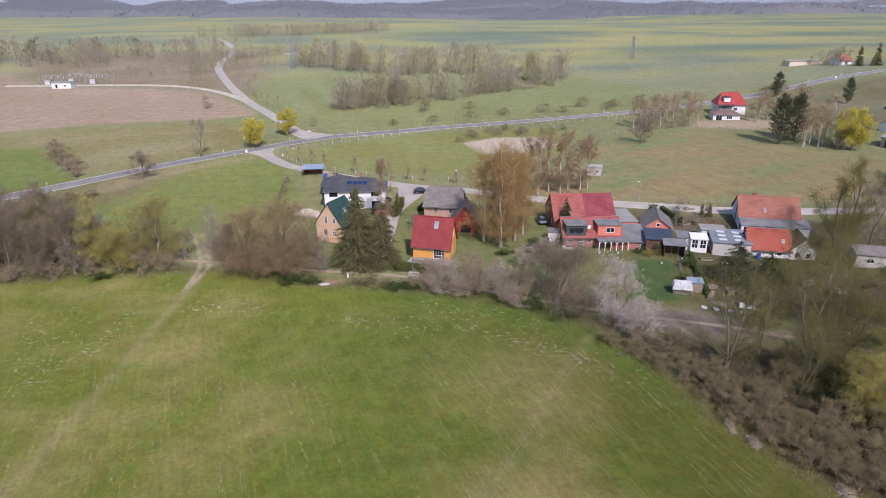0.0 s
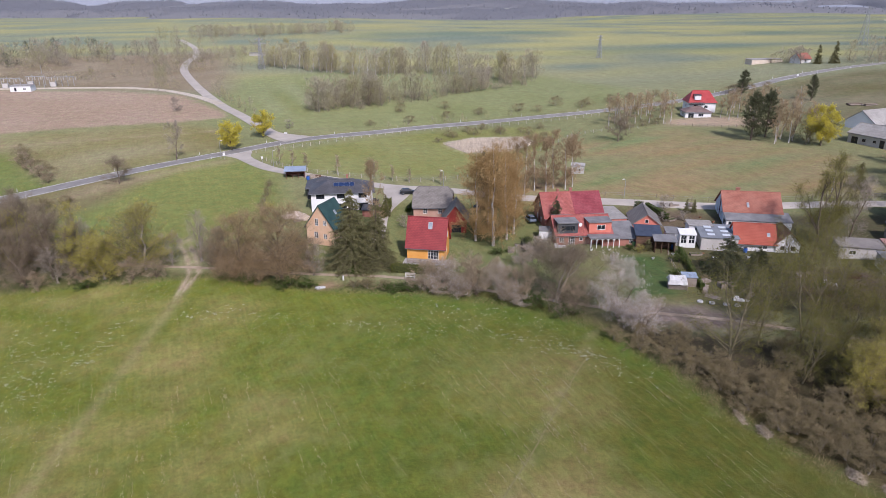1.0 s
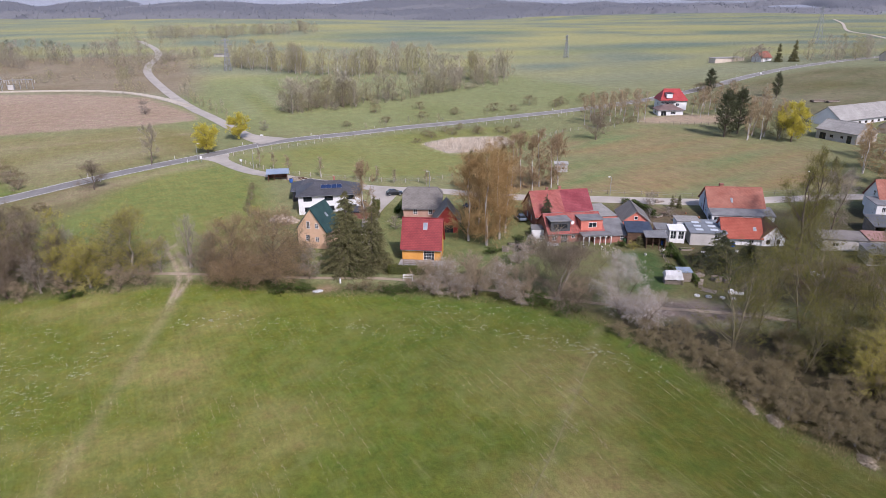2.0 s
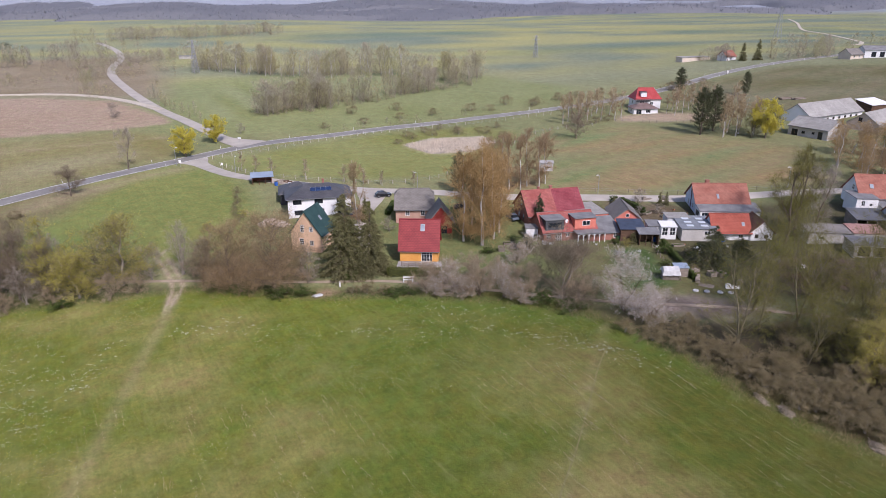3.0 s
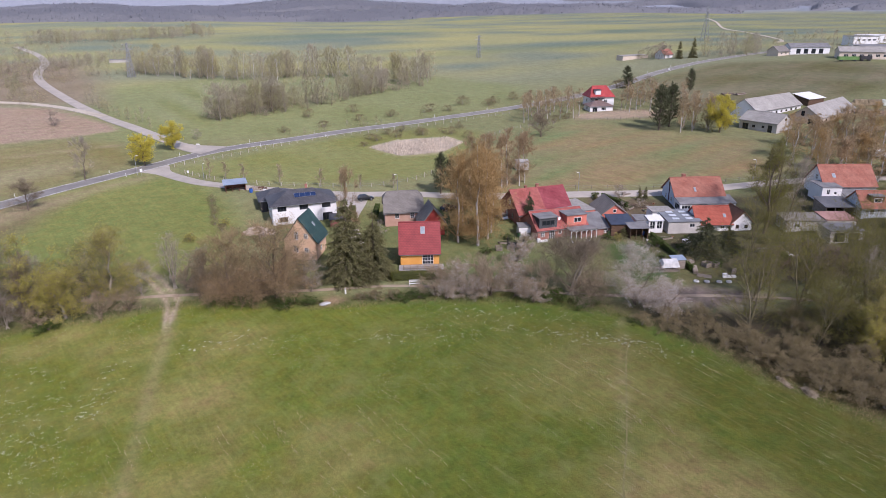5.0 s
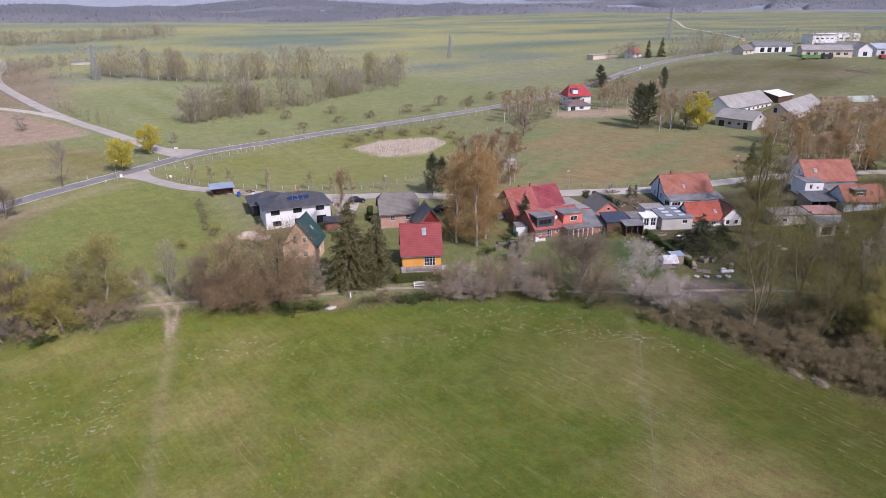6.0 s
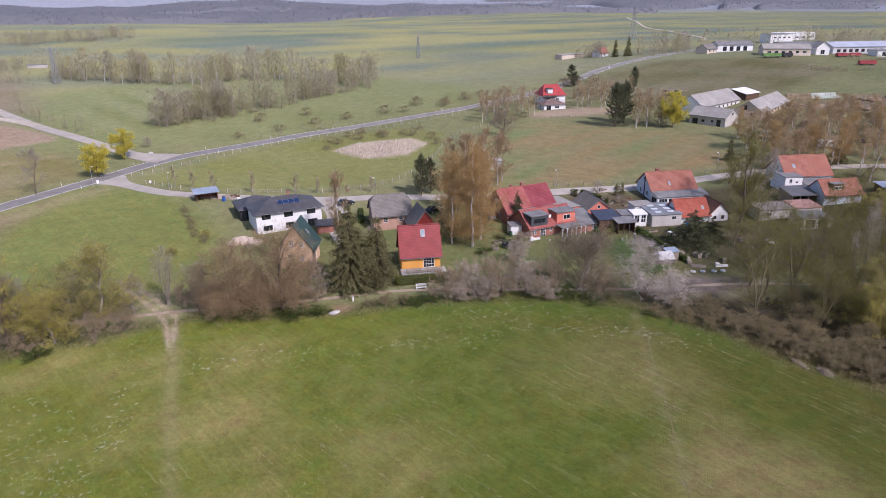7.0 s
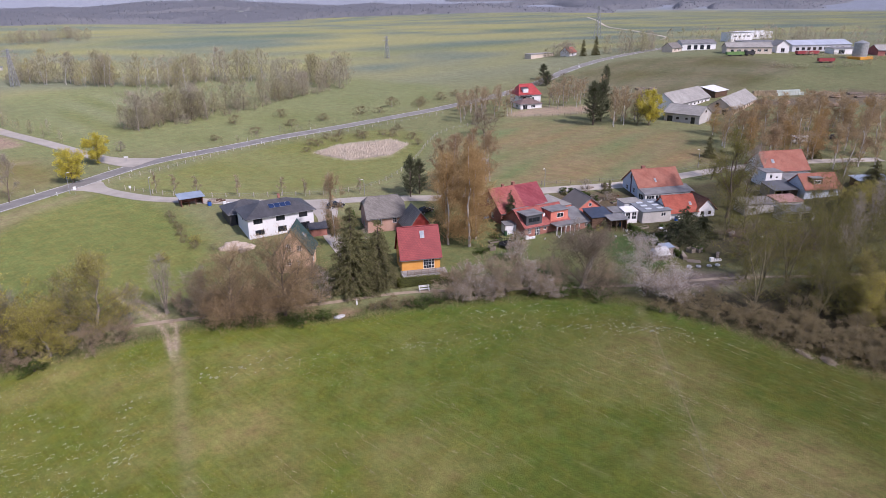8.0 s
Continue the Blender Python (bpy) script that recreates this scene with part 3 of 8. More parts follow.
def house(name, label, x, y, yaw, L, W, z0, eave, ridge, wall, roof, openings=(), over=0.45, ends=0.35, frame_mat=None, hip=0.0, half_hip=0.0, category="house", roof_right=None, split=None, thick=0.16):
    """Ridge along local x, front towards local -y. openings: (side f/b/l/r, place along, sill, width, height, bars).
    hip: length taken off the ridge at each end (0: gables); half_hip: share of the gable's height that is hipped."""
    t = thing(name, label, category, pose(x, y, z0, 0, 0, yaw))
    frame_mat = frame_mat or WHITE
    faces = {"f": (pose(0, -W / 2, 0), L), "b": (pose(0, W / 2, 0, 0, 0, 180), L), "l": (pose(-L / 2, 0, 0, 0, 0, -90), W), "r": (pose(L / 2, 0, 0, 0, 0, 90), W)}
    bm = bmesh.new()
    for s, (m, length) in faces.items():
        wall_side(bm, length, eave, [o[1:5] for o in openings if o[0] == s and o[2] + o[4] <= eave], m)
    slope = math.atan2(ridge - eave, W / 2)
    if not hip:
        cut = half_hip
        for s in (-1, 1):
            pts = [(s * L / 2, -W / 2, eave), (s * L / 2, W / 2, eave)]
            if cut:
                pts += [(s * L / 2, W / 2 * cut, ridge - (ridge - eave) * cut), (s * L / 2, -W / 2 * cut, ridge - (ridge - eave) * cut)]
            else:
                pts += [(s * L / 2, 0, ridge)]
            vs = [bm.verts.new(p) for p in pts]
            bm.faces.new(vs if s > 0 else vs[::-1])
    part("wall", bm, wall, t)
    for o in openings:
        m, length = faces[o[0]]
        proud = o[2] + o[4] > eave
        window(t, o[3], o[4], m @ pose(o[1], -0.06 if proud else 0.05, o[2]), o[6] if len(o) > 6 else frame_mat, o[5], kind="door" if o[2] <= 0.25 else "window")
    run = W / 2 + over
    ze = ridge - (ridge - eave) * run / (W / 2)
    length = math.hypot(run, ridge - ze)
    if hip:
        a, b = L / 2 + over, W / 2 + over
        r = max(L / 2 - hip, 0.05)
        bm = bmesh.new()
        lo = [bm.verts.new(p) for p in ((-a, -b, ze - thick), (a, -b, ze - thick), (a, b, ze - thick), (-a, b, ze - thick))]
        up = [bm.verts.new(p) for p in ((-a, -b, ze), (a, -b, ze), (a, b, ze), (-a, b, ze))]
        r0, r1 = bm.verts.new((-r, 0, ridge + 0.1)), bm.verts.new((r, 0, ridge + 0.1))
        bm.faces.new(lo[::-1])
        for i in range(4):
            bm.faces.new((lo[i], lo[(i + 1) % 4], up[(i + 1) % 4], up[i]))
        bm.faces.new((up[0], up[1], r1, r0)), bm.faces.new((up[2], up[3], r0, r1)), bm.faces.new((up[1], up[2], r1)), bm.faces.new((up[3], up[0], r0))
        part("roof", bm, roof, t)
        part("ridge_cap", tube(bmesh.new(), (-r, 0, ridge + 0.12), (r, 0, ridge + 0.12), 0.11, 0.11, 6), roof, t)
    else:
        e = L / 2 + ends
        bounds = [-e, e] if split is None else [-e, split, e]
        for s in (-1, 1):
            for k in range(len(bounds) - 1):
                a, b = bounds[k], bounds[k + 1]
                bm = bmesh.new()
                if half_hip and split is None:
                    hh = length * half_hip * 0.8
                    dx = half_hip * (ridge - eave) * 0.75
                    pts = [(a, 0), (b, 0), (b, length - hh), (b - dx, length), (a + dx, length), (a, length - hh)]
                else:
                    pts = [(a, 0), (b, 0), (b, length), (a, length)]
                prism(bm, pts, 0, thick)
                m = pose(0, -run, ze) @ pose(0, 0, 0, math.degrees(slope), 0, 0)
                if s > 0:
                    m = pose(0, 0, 0, 0, 0, 180) @ m
                right = k == 1
                part("roof", bm, (roof_right if right else roof), t, m=m) if s < 0 or split is None else part("roof", prism(bmesh.new(), [(-b, 0), (-a, 0), (-a, length), (-b, length)], 0, thick), (roof_right if right else roof), t, m=pose(0, 0, 0, 0, 0, 180) @ pose(0, -run, ze) @ pose(0, 0, 0, math.degrees(slope), 0, 0))
        if half_hip:
            for s in (-1, 1):
                dx = half_hip * (ridge - eave) * 0.75
                zh = ze + (ridge - ze) * (1 - half_hip * 0.8)
                yh = run * half_hip * 0.8
                bm = bmesh.new()
                v = [bm.verts.new(p) for p in ((s * e, -yh, zh + 0.2), (s * e, yh, zh + 0.2), (s * (e - dx), 0, ridge + 0.22), (s * e, -yh, zh), (s * e, yh, zh), (s * (e - dx), 0, ridge))]
                bm.faces.new(v[:3]), bm.faces.new(v[5:2:-1]), bm.faces.new((v[0], v[3], v[4], v[1])), bm.faces.new((v[1], v[4], v[5], v[2])), bm.faces.new((v[2], v[5], v[3], v[0]))
                bmesh.ops.recalc_face_normals(bm, faces=bm.faces)
                part("hip", bm, roof, t)
            e -= half_hip * (ridge - eave) * 0.75
        part("ridge_cap", tube(bmesh.new(), (-e, 0, ridge + thick * 1.1), (e, 0, ridge + thick * 1.1), 0.12, 0.12, 6), roof, t)
    # gutter along the front eave
    part("gutter", boxes((-L / 2 - 0.3, L / 2 + 0.3, -run - 0.1, -run + 0.02, ze - 0.1, ze)), material("zinc", (0.25, 0.26, 0.27), (0.4, 0.41, 0.42), 1, 0.5, 0.0, metal=0.6), t)
    return t


def on_slope(t, L, W, eave, ridge, u, s, w, h, over=0.45, lift=0.2):
    """A pose on the front slope: u along the ridge, s metres up from the eave's edge."""
    slope = math.atan2(ridge - eave, W / 2)
    run = W / 2 + over
    ze = ridge - (ridge - eave) * run / (W / 2)
    return pose(0, -run, ze) @ pose(0, 0, 0, math.degrees(slope), 0, 0) @ pose(u, s, lift)


def skylight(t, m, w=0.8, h=1.2, col=None):
    bm = boxes((-w / 2, w / 2, -h / 2, h / 2, -0.08, 0.06))
    ob = part("skylight", bm, material("skylight_frame", (0.3, 0.31, 0.32), (0.42, 0.43, 0.44), 1, 0.5, 0), t, m=m)
    part("pane", boxes((-w / 2 + 0.08, w / 2 - 0.08, -h / 2 + 0.1, h / 2 - 0.1, 0.06, 0.075)), material("skylight_pane", (0.22, 0.26, 0.29), (0.34, 0.38, 0.41), 0.5, 0.1, 0, spec=0.6), ob)


def chimney(t, x, y, z0, z1, w=0.6):
    bm = boxes((x - w / 2, x + w / 2, y - w / 2, y + w / 2, z0, z1), (x - w / 2 - 0.06, x + w / 2 + 0.06, y - w / 2 - 0.06, y + w / 2 + 0.06, z1, z1 + 0.12))
    part("chimney", bm, BRICK, t)


def hut(name, label, x, y, yaw, L, W, z0, h, wall, roof, fall=0.3, over=0.3, openings=(), frame_mat=None, category="shed", thick=0.12, open_front=False):
    """A low building with a flat or lean-to roof that falls towards the front."""
    t = thing(name, label, category, pose(x, y, z0, 0, 0, yaw))
    sides = {"f": (pose(0, -W / 2, 0), L, h), "b": (pose(0, W / 2, 0, 0, 0, 180), L, h), "l": (pose(-L / 2, 0, 0, 0, 0, -90), W, h), "r": (pose(L / 2, 0, 0, 0, 0, 90), W, h)}
    bm = bmesh.new()
    for s, (m, length, hh) in sides.items():
        if not (open_front and s == "f"):
            wall_side(bm, length, hh, [o[1:5] for o in openings if o[0] == s], m)
    if fall:
        for s in (-1, 1):
            vs = [bm.verts.new(p) for p in ((s * L / 2, -W / 2, h), (s * L / 2, W / 2, h), (s * L / 2, W / 2, h + fall))]
            bm.faces.new(vs if s > 0 else vs[::-1])
        bm.faces.new([bm.verts.new(p) for p in ((-L / 2, W / 2, h), (-L / 2, W / 2, h + fall), (L / 2, W / 2, h + fall), (L / 2, W / 2, h))])
    part("wall", bm, wall, t)
    if open_front:
        for i in range(4):
            u = -L / 2 + 0.08 + (L - 0.16) * i / 3
            part("post", boxes((u - 0.07, u + 0.07, -W / 2, -W / 2 + 0.14, -0.8, h)), wall, t)
    for o in openings:
        m = sides[o[0]][0]
        window(t, o[3], o[4], m @ pose(o[1], 0.05, o[2]), o[6] if len(o) > 6 else (frame_mat or WHITE), o[5], kind="door" if o[2] <= 0.25 else "window")
    ang = math.degrees(math.atan2(fall, W))
    depth = math.hypot(W, fall) + 2 * over
    part("roof", boxes((-L / 2 - over, L / 2 + over, 0, depth, 0, thick)), roof, t, m=pose(0, -W / 2 - over * math.cos(radians(ang)), h - over * math.sin(radians(ang))) @ pose(0, 0, 0, ang, 0, 0))
    return t


RED_TILE = material("red_roof_tiles", (0.25, 0.028, 0.03), (0.35, 0.05, 0.048), 0.5, 0.6, 0.2, rows=(0.3, 0.34, 0.035), spec=0.4)
ORANGE_TILE = material("orange_roof_tiles", (0.31, 0.11, 0.075), (0.43, 0.19, 0.135), 0.35, 0.8, 0.3, rows=(0.3, 0.34, 0.03))
FADED_TILE = material("faded_red_roof", (0.30, 0.075, 0.06), (0.46, 0.165, 0.14), 0.25, 0.75, 0.3, rows=(0.3, 0.36, 0.03))
WINE_TILE = material("wine_red_sheet_roof", (0.22, 0.03, 0.04), (0.36, 0.09, 0.10), 0.3, 0.55, 0.2, rows=(0.25, 0.40, 0.03))
GREY_TILE = material("grey_roof_tiles", (0.19, 0.175, 0.155), (0.27, 0.25, 0.225), 0.5, 0.8, 0.3, rows=(0.3, 0.34, 0.03))
ANTHRACITE = material("anthracite_tiles", (0.072, 0.072, 0.078), (0.125, 0.125, 0.132), 0.5, 0.55, 0.2, rows=(0.3, 0.34, 0.03))
GREEN_TILE = material("dark_green_tiles", (0.018, 0.055, 0.05), (0.045, 0.10, 0.09), 0.5, 0.5, 0.2, rows=(0.3, 0.34, 0.03), spec=0.5)
FELT = material("grey_roofing_felt", (0.14, 0.14, 0.14), (0.26, 0.26, 0.255), 0.4, 0.85, 0.3)
PALE_FELT = material("pale_fibre_cement", (0.285, 0.272, 0.245), (0.41, 0.395, 0.36), 0.15, 0.9, 0.3, rows=(1.0, 1.2, 0.02))
BLUE_SHEET = material("blue_grey_sheet", (0.22, 0.28, 0.35), (0.36, 0.42, 0.50), 0.3, 0.5, 0.1)
ORANGE_WALL = material("orange_render", (0.62, 0.29, 0.06), (0.72, 0.37, 0.10), 0.5, 0.85, 0.15)
PEACH_WALL = material("peach_render", (0.66, 0.43, 0.27), (0.76, 0.53, 0.36), 0.4, 0.85, 0.15)
WHITE_WALL = material("white_render", (0.70, 0.70, 0.69), (0.82, 0.82, 0.81), 0.3, 0.85, 0.15)
GREY_WALL = material("grey_render", (0.40, 0.38, 0.35), (0.56, 0.54, 0.50), 0.3, 0.9, 0.2)
BLUE_WALL = material("pale_blue_render", (0.47, 0.54, 0.63), (0.60, 0.66, 0.73), 0.3, 0.85, 0.15)
BRICK = material("red_brick", (0.27, 0.115, 0.085), (0.41, 0.19, 0.145), 0.7, 0.9, 0.3, fine=14)
PALE_BRICK = material("pale_red_brick", (0.42, 0.25, 0.18), (0.54, 0.35, 0.27), 0.7, 0.9, 0.3, fine=14)
RED_WOOD = material("red_boards", (0.24, 0.035, 0.028), (0.36, 0.06, 0.045), 0.7, 0.8, 0.2)
CORAL = material("coral_render", (0.55, 0.16, 0.11), (0.66, 0.23, 0.17), 0.5, 0.85, 0.15)
BROWN_WOOD = material("brown_boards", (0.075, 0.045, 0.03), (0.15, 0.09, 0.055), 0.8, 0.85, 0.3, stretch=(1, 1, 4))
GREY_WOOD = material("weathered_boards", (0.20, 0.165, 0.13), (0.34, 0.29, 0.24), 0.8, 0.9, 0.3, stretch=(1, 1, 4))
PANEL = material("solar_panel", (0.012, 0.025, 0.07), (0.03, 0.055, 0.13), 1.2, 0.15, 0, spec=0.6)
CONCRETE = material("concrete", (0.32, 0.31, 0.29), (0.48, 0.46, 0.43), 0.5, 0.9, 0.3)

# the small orange house with the red roof, its terrace and rail
h1 = house("house", "small orange rendered house with a steep red tiled roof", -1.7, 125.0, -13, 7.6, 6.0, -0.7, 3.0, 7.8, ORANGE_WALL, RED_TILE,
           [("f", 1.55, 0.1, 2.2, 2.15, (4, 3)), ("r", -0.6, 0.6, 0.9, 1.6, (1, 2)), ("r", 0.3, 3.9, 0.9, 1.2, (2, 2)), ("l", 0, 0.9, 1.2, 1.2, (2, 2)), ("b", 0, 0.9, 1.2, 1.2, (2, 2))])
skylight(h1, on_slope(h1, 7.6, 6.0, 3.0, 7.8, 0.65, 4.9, 1, 1), 0.85, 1.45)
terrace = thing("terrace", "raised terrace of pale slabs with a weathered wooden rail", "terrace", pose(-1.7, 125.0, -0.7, 0, 0, -13))
part("slab", boxes((-4.1, 4.6, -5.9, -3.05, -0.8, 0.12)), CONCRETE, terrace)
for i in range(6):
    u = -3.2 + i * 1.36
    part("post", boxes((u - 0.06, u + 0.06, -5.75, -5.63, 0.12, 1.15)), GREY_WOOD, terrace)
for z in (0.28, 0.62, 1.08):
    part("rail", boxes((-3.26, 3.66, -5.72, -5.66, z, z + 0.1)), GREY_WOOD, terrace)
for i in range(40):
    u = -3.12 + i * 0.172
    part("slat", boxes((u - 0.035, u + 0.035, -5.76, -5.725, 0.25, 1.1)), GREY_WOOD, terrace)

h2 = house("house", "pale brick house with a grey half-hipped tiled roof", 0.4, 149.3, -8, 8.7, 7.2, -0.5, 3.85, 7.4, PALE_BRICK, GREY_TILE,
           [("f", 1.9, 1.95, 1.0, 1.25, (2, 3)), ("f", -1.6, 1.95, 1.0, 1.25, (2, 3)), ("l", 0, 0.8, 1.2, 1.2, (2, 2)), ("r", 0, 0.8, 1.2, 1.2, (2, 2))], half_hip=0.42)
h3 = house("house", "white rendered two-storey house with an anthracite hipped roof and solar panels", -22.0, 159.0, 4, 14.8, 9.4, -0.4, 5.2, 7.1, WHITE_WALL, ANTHRACITE,
           [("f", -5.2, 3.5, 2.0, 1.15, (3, 1)), ("f", -0.2, 3.5, 2.0, 1.15, (3, 1)), ("f", 5.0, 3.5, 2.0, 1.15, (2, 1)), ("f", -5.0, 0.9, 2.0, 1.2, (3, 1)), ("f", 0.0, 0.9, 2.0, 1.3, (3, 1)), ("f", 5.2, 0.15, 2.3, 2.1, (3, 1)),
            ("r", 0, 3.5, 1.2, 1.1, (2, 1)), ("r", 1, 1.0, 1.2, 1.2, (2, 1)), ("l", 0, 3.5, 1.2, 1.1, (2, 1))], hip=4.4, frame_mat=DARK_FRAME, over=0.6)
for i in range(4):
    p3 = part("solar_panel", boxes((-0.6, 0.6, -0.75, 0.75, 0, 0.05)), PANEL, h3, "dark blue solar panel in an alloy frame", m=on_slope(h3, 14.8, 9.4, 5.2, 7.1, -1.3 + i * 1.26, 3.4, 1, 1, over=0.6, lift=0.12))
    part("panel_frame", boxes((-0.61, 0.61, -0.78, -0.75, 0, 0.06), (-0.61, 0.61, 0.75, 0.78, 0, 0.06), (-0.63, -0.6, -0.78, 0.78, 0, 0.06), (0.6, 0.63, -0.78, 0.78, 0, 0.06)), material("alloy", (0.5, 0.5, 0.5), (0.6, 0.6, 0.6), 1, 0.4, 0, metal=0.8), p3)
chimney(h3, 1.4, 1.0, 6.4, 7.9, 0.5)
house("carport", "open carport with an anthracite hipped roof beside the white house", -27.4, 168.2, 4, 8.6, 8.0, 0.4, 3.0, 4.6, DARK_FRAME, ANTHRACITE, [("f", 0, 0.1, 6.0, 2.3, (3, 1))], hip=3.6, over=0.5, frame_mat=DARK_FRAME, category="carport")
h4 = house("house", "peach rendered gabled house with a dark green glossy roof", -23.2, 135.8, 66, 6.4, 6.6, -1.2, 4.3, 8.8, PEACH_WALL, GREEN_TILE,
           [("l", -0.7, 4.4, 0.8, 1.6, (2, 3)), ("l", 1.3, 4.6, 0.8, 1.1, (2, 3)), ("l", -1.0, 1.6, 1.0, 1.4, (2, 3)), ("l", 1.2, 1.6, 0.9, 1.1, (2, 3)), ("f", 0, 1.2, 1.0, 1.2, (2, 2))])
skylight(h4, on_slope(h4, 6.4, 6.6, 4.3, 8.8, 0.4, 3.6, 1, 1), 0.6, 1.0)
hut("shed", "small dark-roofed shed beside the driveway", -14.6, 150.6, -8, 3.6, 2.6, -0.5, 2.0, BRICK, ANTHRACITE, 0.5, 0.3)
h5 = house("barn", "small red boarded barn with a grey roof beside the houses", 5.1, 141.2, 84, 6.6, 5.0, -1.0, 3.4, 6.6, RED_WOOD, GREY_TILE, [("l", 0.3, 0.3, 2.2, 1.9, (3, 1))], category="barn", over=0.6, frame_mat=BROWN_WOOD)

# the long red-roofed farmhouse with its extensions
h6 = house("house", "long brick farmhouse with a roof half faded red, half wine red", 31.3, 143.0, 3, 13.4, 10.2, -0.3, 3.0, 7.2, BRICK, FADED_TILE,
           [("f", -4.6, 0.9, 1.2, 1.3, (2, 2)), ("l", -1.5, 0.9, 1.0, 1.3, (2, 2)), ("l", 1.6, 0.9, 1.0, 1.3, (2, 2)), ("l", 0, 4.0, 1.0, 1.1, (2, 2))], roof_right=WINE_TILE, split=0.2)
chimney(h6, 0.4, 0.5, 6.6, 8.0, 0.6)
chimney(h6, -2.6, 0.5, 6.6, 7.8, 0.5)
h7 = house("annex", "low brick annex with a faded red roof and two box dormers", 31.2, 132.6, 2, 12.0, 8.6, -0.8, 2.5, 5.4, BRICK, FADED_TILE,
           [("f", -4.8, 0.9, 1.0, 1.1, (2, 2)), ("f", -2.6, 0.2, 1.4, 2.0, (3, 3)), ("f", -0.6, 1.2, 0.8, 0.7, (2, 1))], category="house", over=0.3)
for u, w, mat, fm, lab in ((-3.5, 4.2, material("dark_cladding", (0.05, 0.055, 0.06), (0.10, 0.105, 0.11), 0.6, 0.7, 0.1), DARK_FRAME, "box dormer in dark cladding"), (3.4, 4.8, CORAL, WHITE, "box dormer in coral render")):
    d = part("dormer", boxes((u - w / 2, u + w / 2, -4.1, 1.5, 2.4, 5.1)), mat, h7, lab)
    part("dormer_roof", boxes((u - w / 2 - 0.25, u + w / 2 + 0.25, -4.45, 1.6, 5.1, 5.25)), FELT, d)
    window(d, 1.8 if u > 0 else 3.0, 1.1, pose(u + (0.2 if u > 0 else 0), -4.16, 3.4), fm, (2, 1) if u > 0 else (3, 1))
hut("annex", "brick annex under a low grey roof with an arched white porch", 38.6, 130.2, 0, 7.6, 7.0, -0.6, 1.9, BRICK, FELT, 1.3, 0.4, [("f", 2.4, 0.7, 0.9, 1.1, (2, 2))], category="annex")
porch = thing("porch", "white arched wooden porch in front of the brick annex", "porch", pose(35.2, 126.6, -0.8))
part("porch_roof", boxes((-3.3, 3.3, -1.1, 1.6, 2.5, 2.62)), FELT, porch)
for i in range(6):
    u = -3.0 + 1.2 * i
    part("post", boxes((u - 0.07, u + 0.07, -0.9, -0.76, -0.6, 2.5)), WHITE, porch)
    if i < 5:
        bm = bmesh.new()
        for k in range(6):
            a, b = math.pi * k / 6, math.pi * (k + 1) / 6
            tube(bm, (u + 0.6 - 0.55 * math.cos(a), -0.83, 1.9 + 0.45 * math.sin(a)), (u + 0.6 - 0.55 * math.cos(b), -0.83, 1.9 + 0.45 * math.sin(b)), 0.06, 0.06, 4)
        part("arch", bm, WHITE, porch)
hut("annex", "flat-roofed coral rendered annex", 40.0, 139.0, 3, 4.6, 9.0, 0.4, 2.6, CORAL, PALE_FELT, 0.15, 0.15, category="annex")
hut("shed", "small white garden shed with a grey roof", 24.0, 132.6, -10, 2.6, 2.4, -0.8, 2.4, WHITE_WALL, FELT, 0.2, 0.15)

# sheds and gardens between the farmhouses
house("garage", "small coral gabled building with a grey tiled roof", 46.8, 136.0, 78, 8.4, 5.6, 0.2, 2.4, 4.5, CORAL, GREY_TILE, [("l", 0, 2.6, 0.8, 0.8, (1, 1))], category="garage", over=0.5)
hut("shed", "timber shed with a dark slate-blue roof", 44.6, 127.4, -12, 5.0, 4.8, 0.1, 2.2, BROWN_WOOD, material("slate_blue_felt", (0.035, 0.045, 0.07), (0.07, 0.085, 0.115), 0.8, 0.4, 0.1), 0.7, 0.25)
hut("shed", "timber garden shed with a grey felt roof", 46.8, 123.6, -12, 4.0, 3.0, 0.0, 2.1, BROWN_WOOD, FELT, 0.3, 0.3, open_front=True)
hut("arbour", "white garden room with a flat pale roof", 57.2, 131.0, -12, 4.8, 3.6, 0.3, 2.5, WHITE_WALL, PALE_FELT, 0.1, 0.2, [("f", 0, 0.8, 2.4, 1.2, (3, 1))], category="garden room")
hut("conservatory", "white glazed conservatory beside a garden shed", 52.6, 126.2, -12, 3.2, 2.8, 0.3, 2.1, WHITE, WHITE, 0.4, 0.15, [("f", -0.8, 0.2, 1.2, 1.8, (2, 2)), ("f", 0.8, 0.2, 1.2, 1.8, (2, 2)), ("r", 0, 0.2, 2.2, 1.8, (3, 2))], category="conservatory")
hut("shed", "whitewashed garden shed with a grey roof", 50.0, 127.8, -12, 2.6, 3.2, 0.3, 2.0, WHITE_WALL, FELT, 0.3, 0.2)
h8 = hut("workshop", "low workshop with a grey roof and six roof lights", 59.0, 126.4, -13, 7.2, 7.4, 0.0, 2.3, GREY_WALL, material("blue_grey_felt", (0.16, 0.175, 0.19), (0.25, 0.27, 0.285), 0.4, 0.8, 0.2), 0.5, 0.25, [("f", 1.8, 0.9, 1.2, 0.9, (2, 1))], category="workshop")
for i in range(2):
    for j in range(3):
        part("roof_light", boxes((-0.75, 0.75, -0.45, 0.45, 0, 0.1)), material("roof_light", (0.5, 0.55, 0.58), (0.65, 0.7, 0.72), 1, 0.3, 0), h8, "pale plastic roof light", m=pose(-1.6 + 3.0 * i, -2.4 + 2.1 * j, 2.58 + 0.13 * j, 3.6))
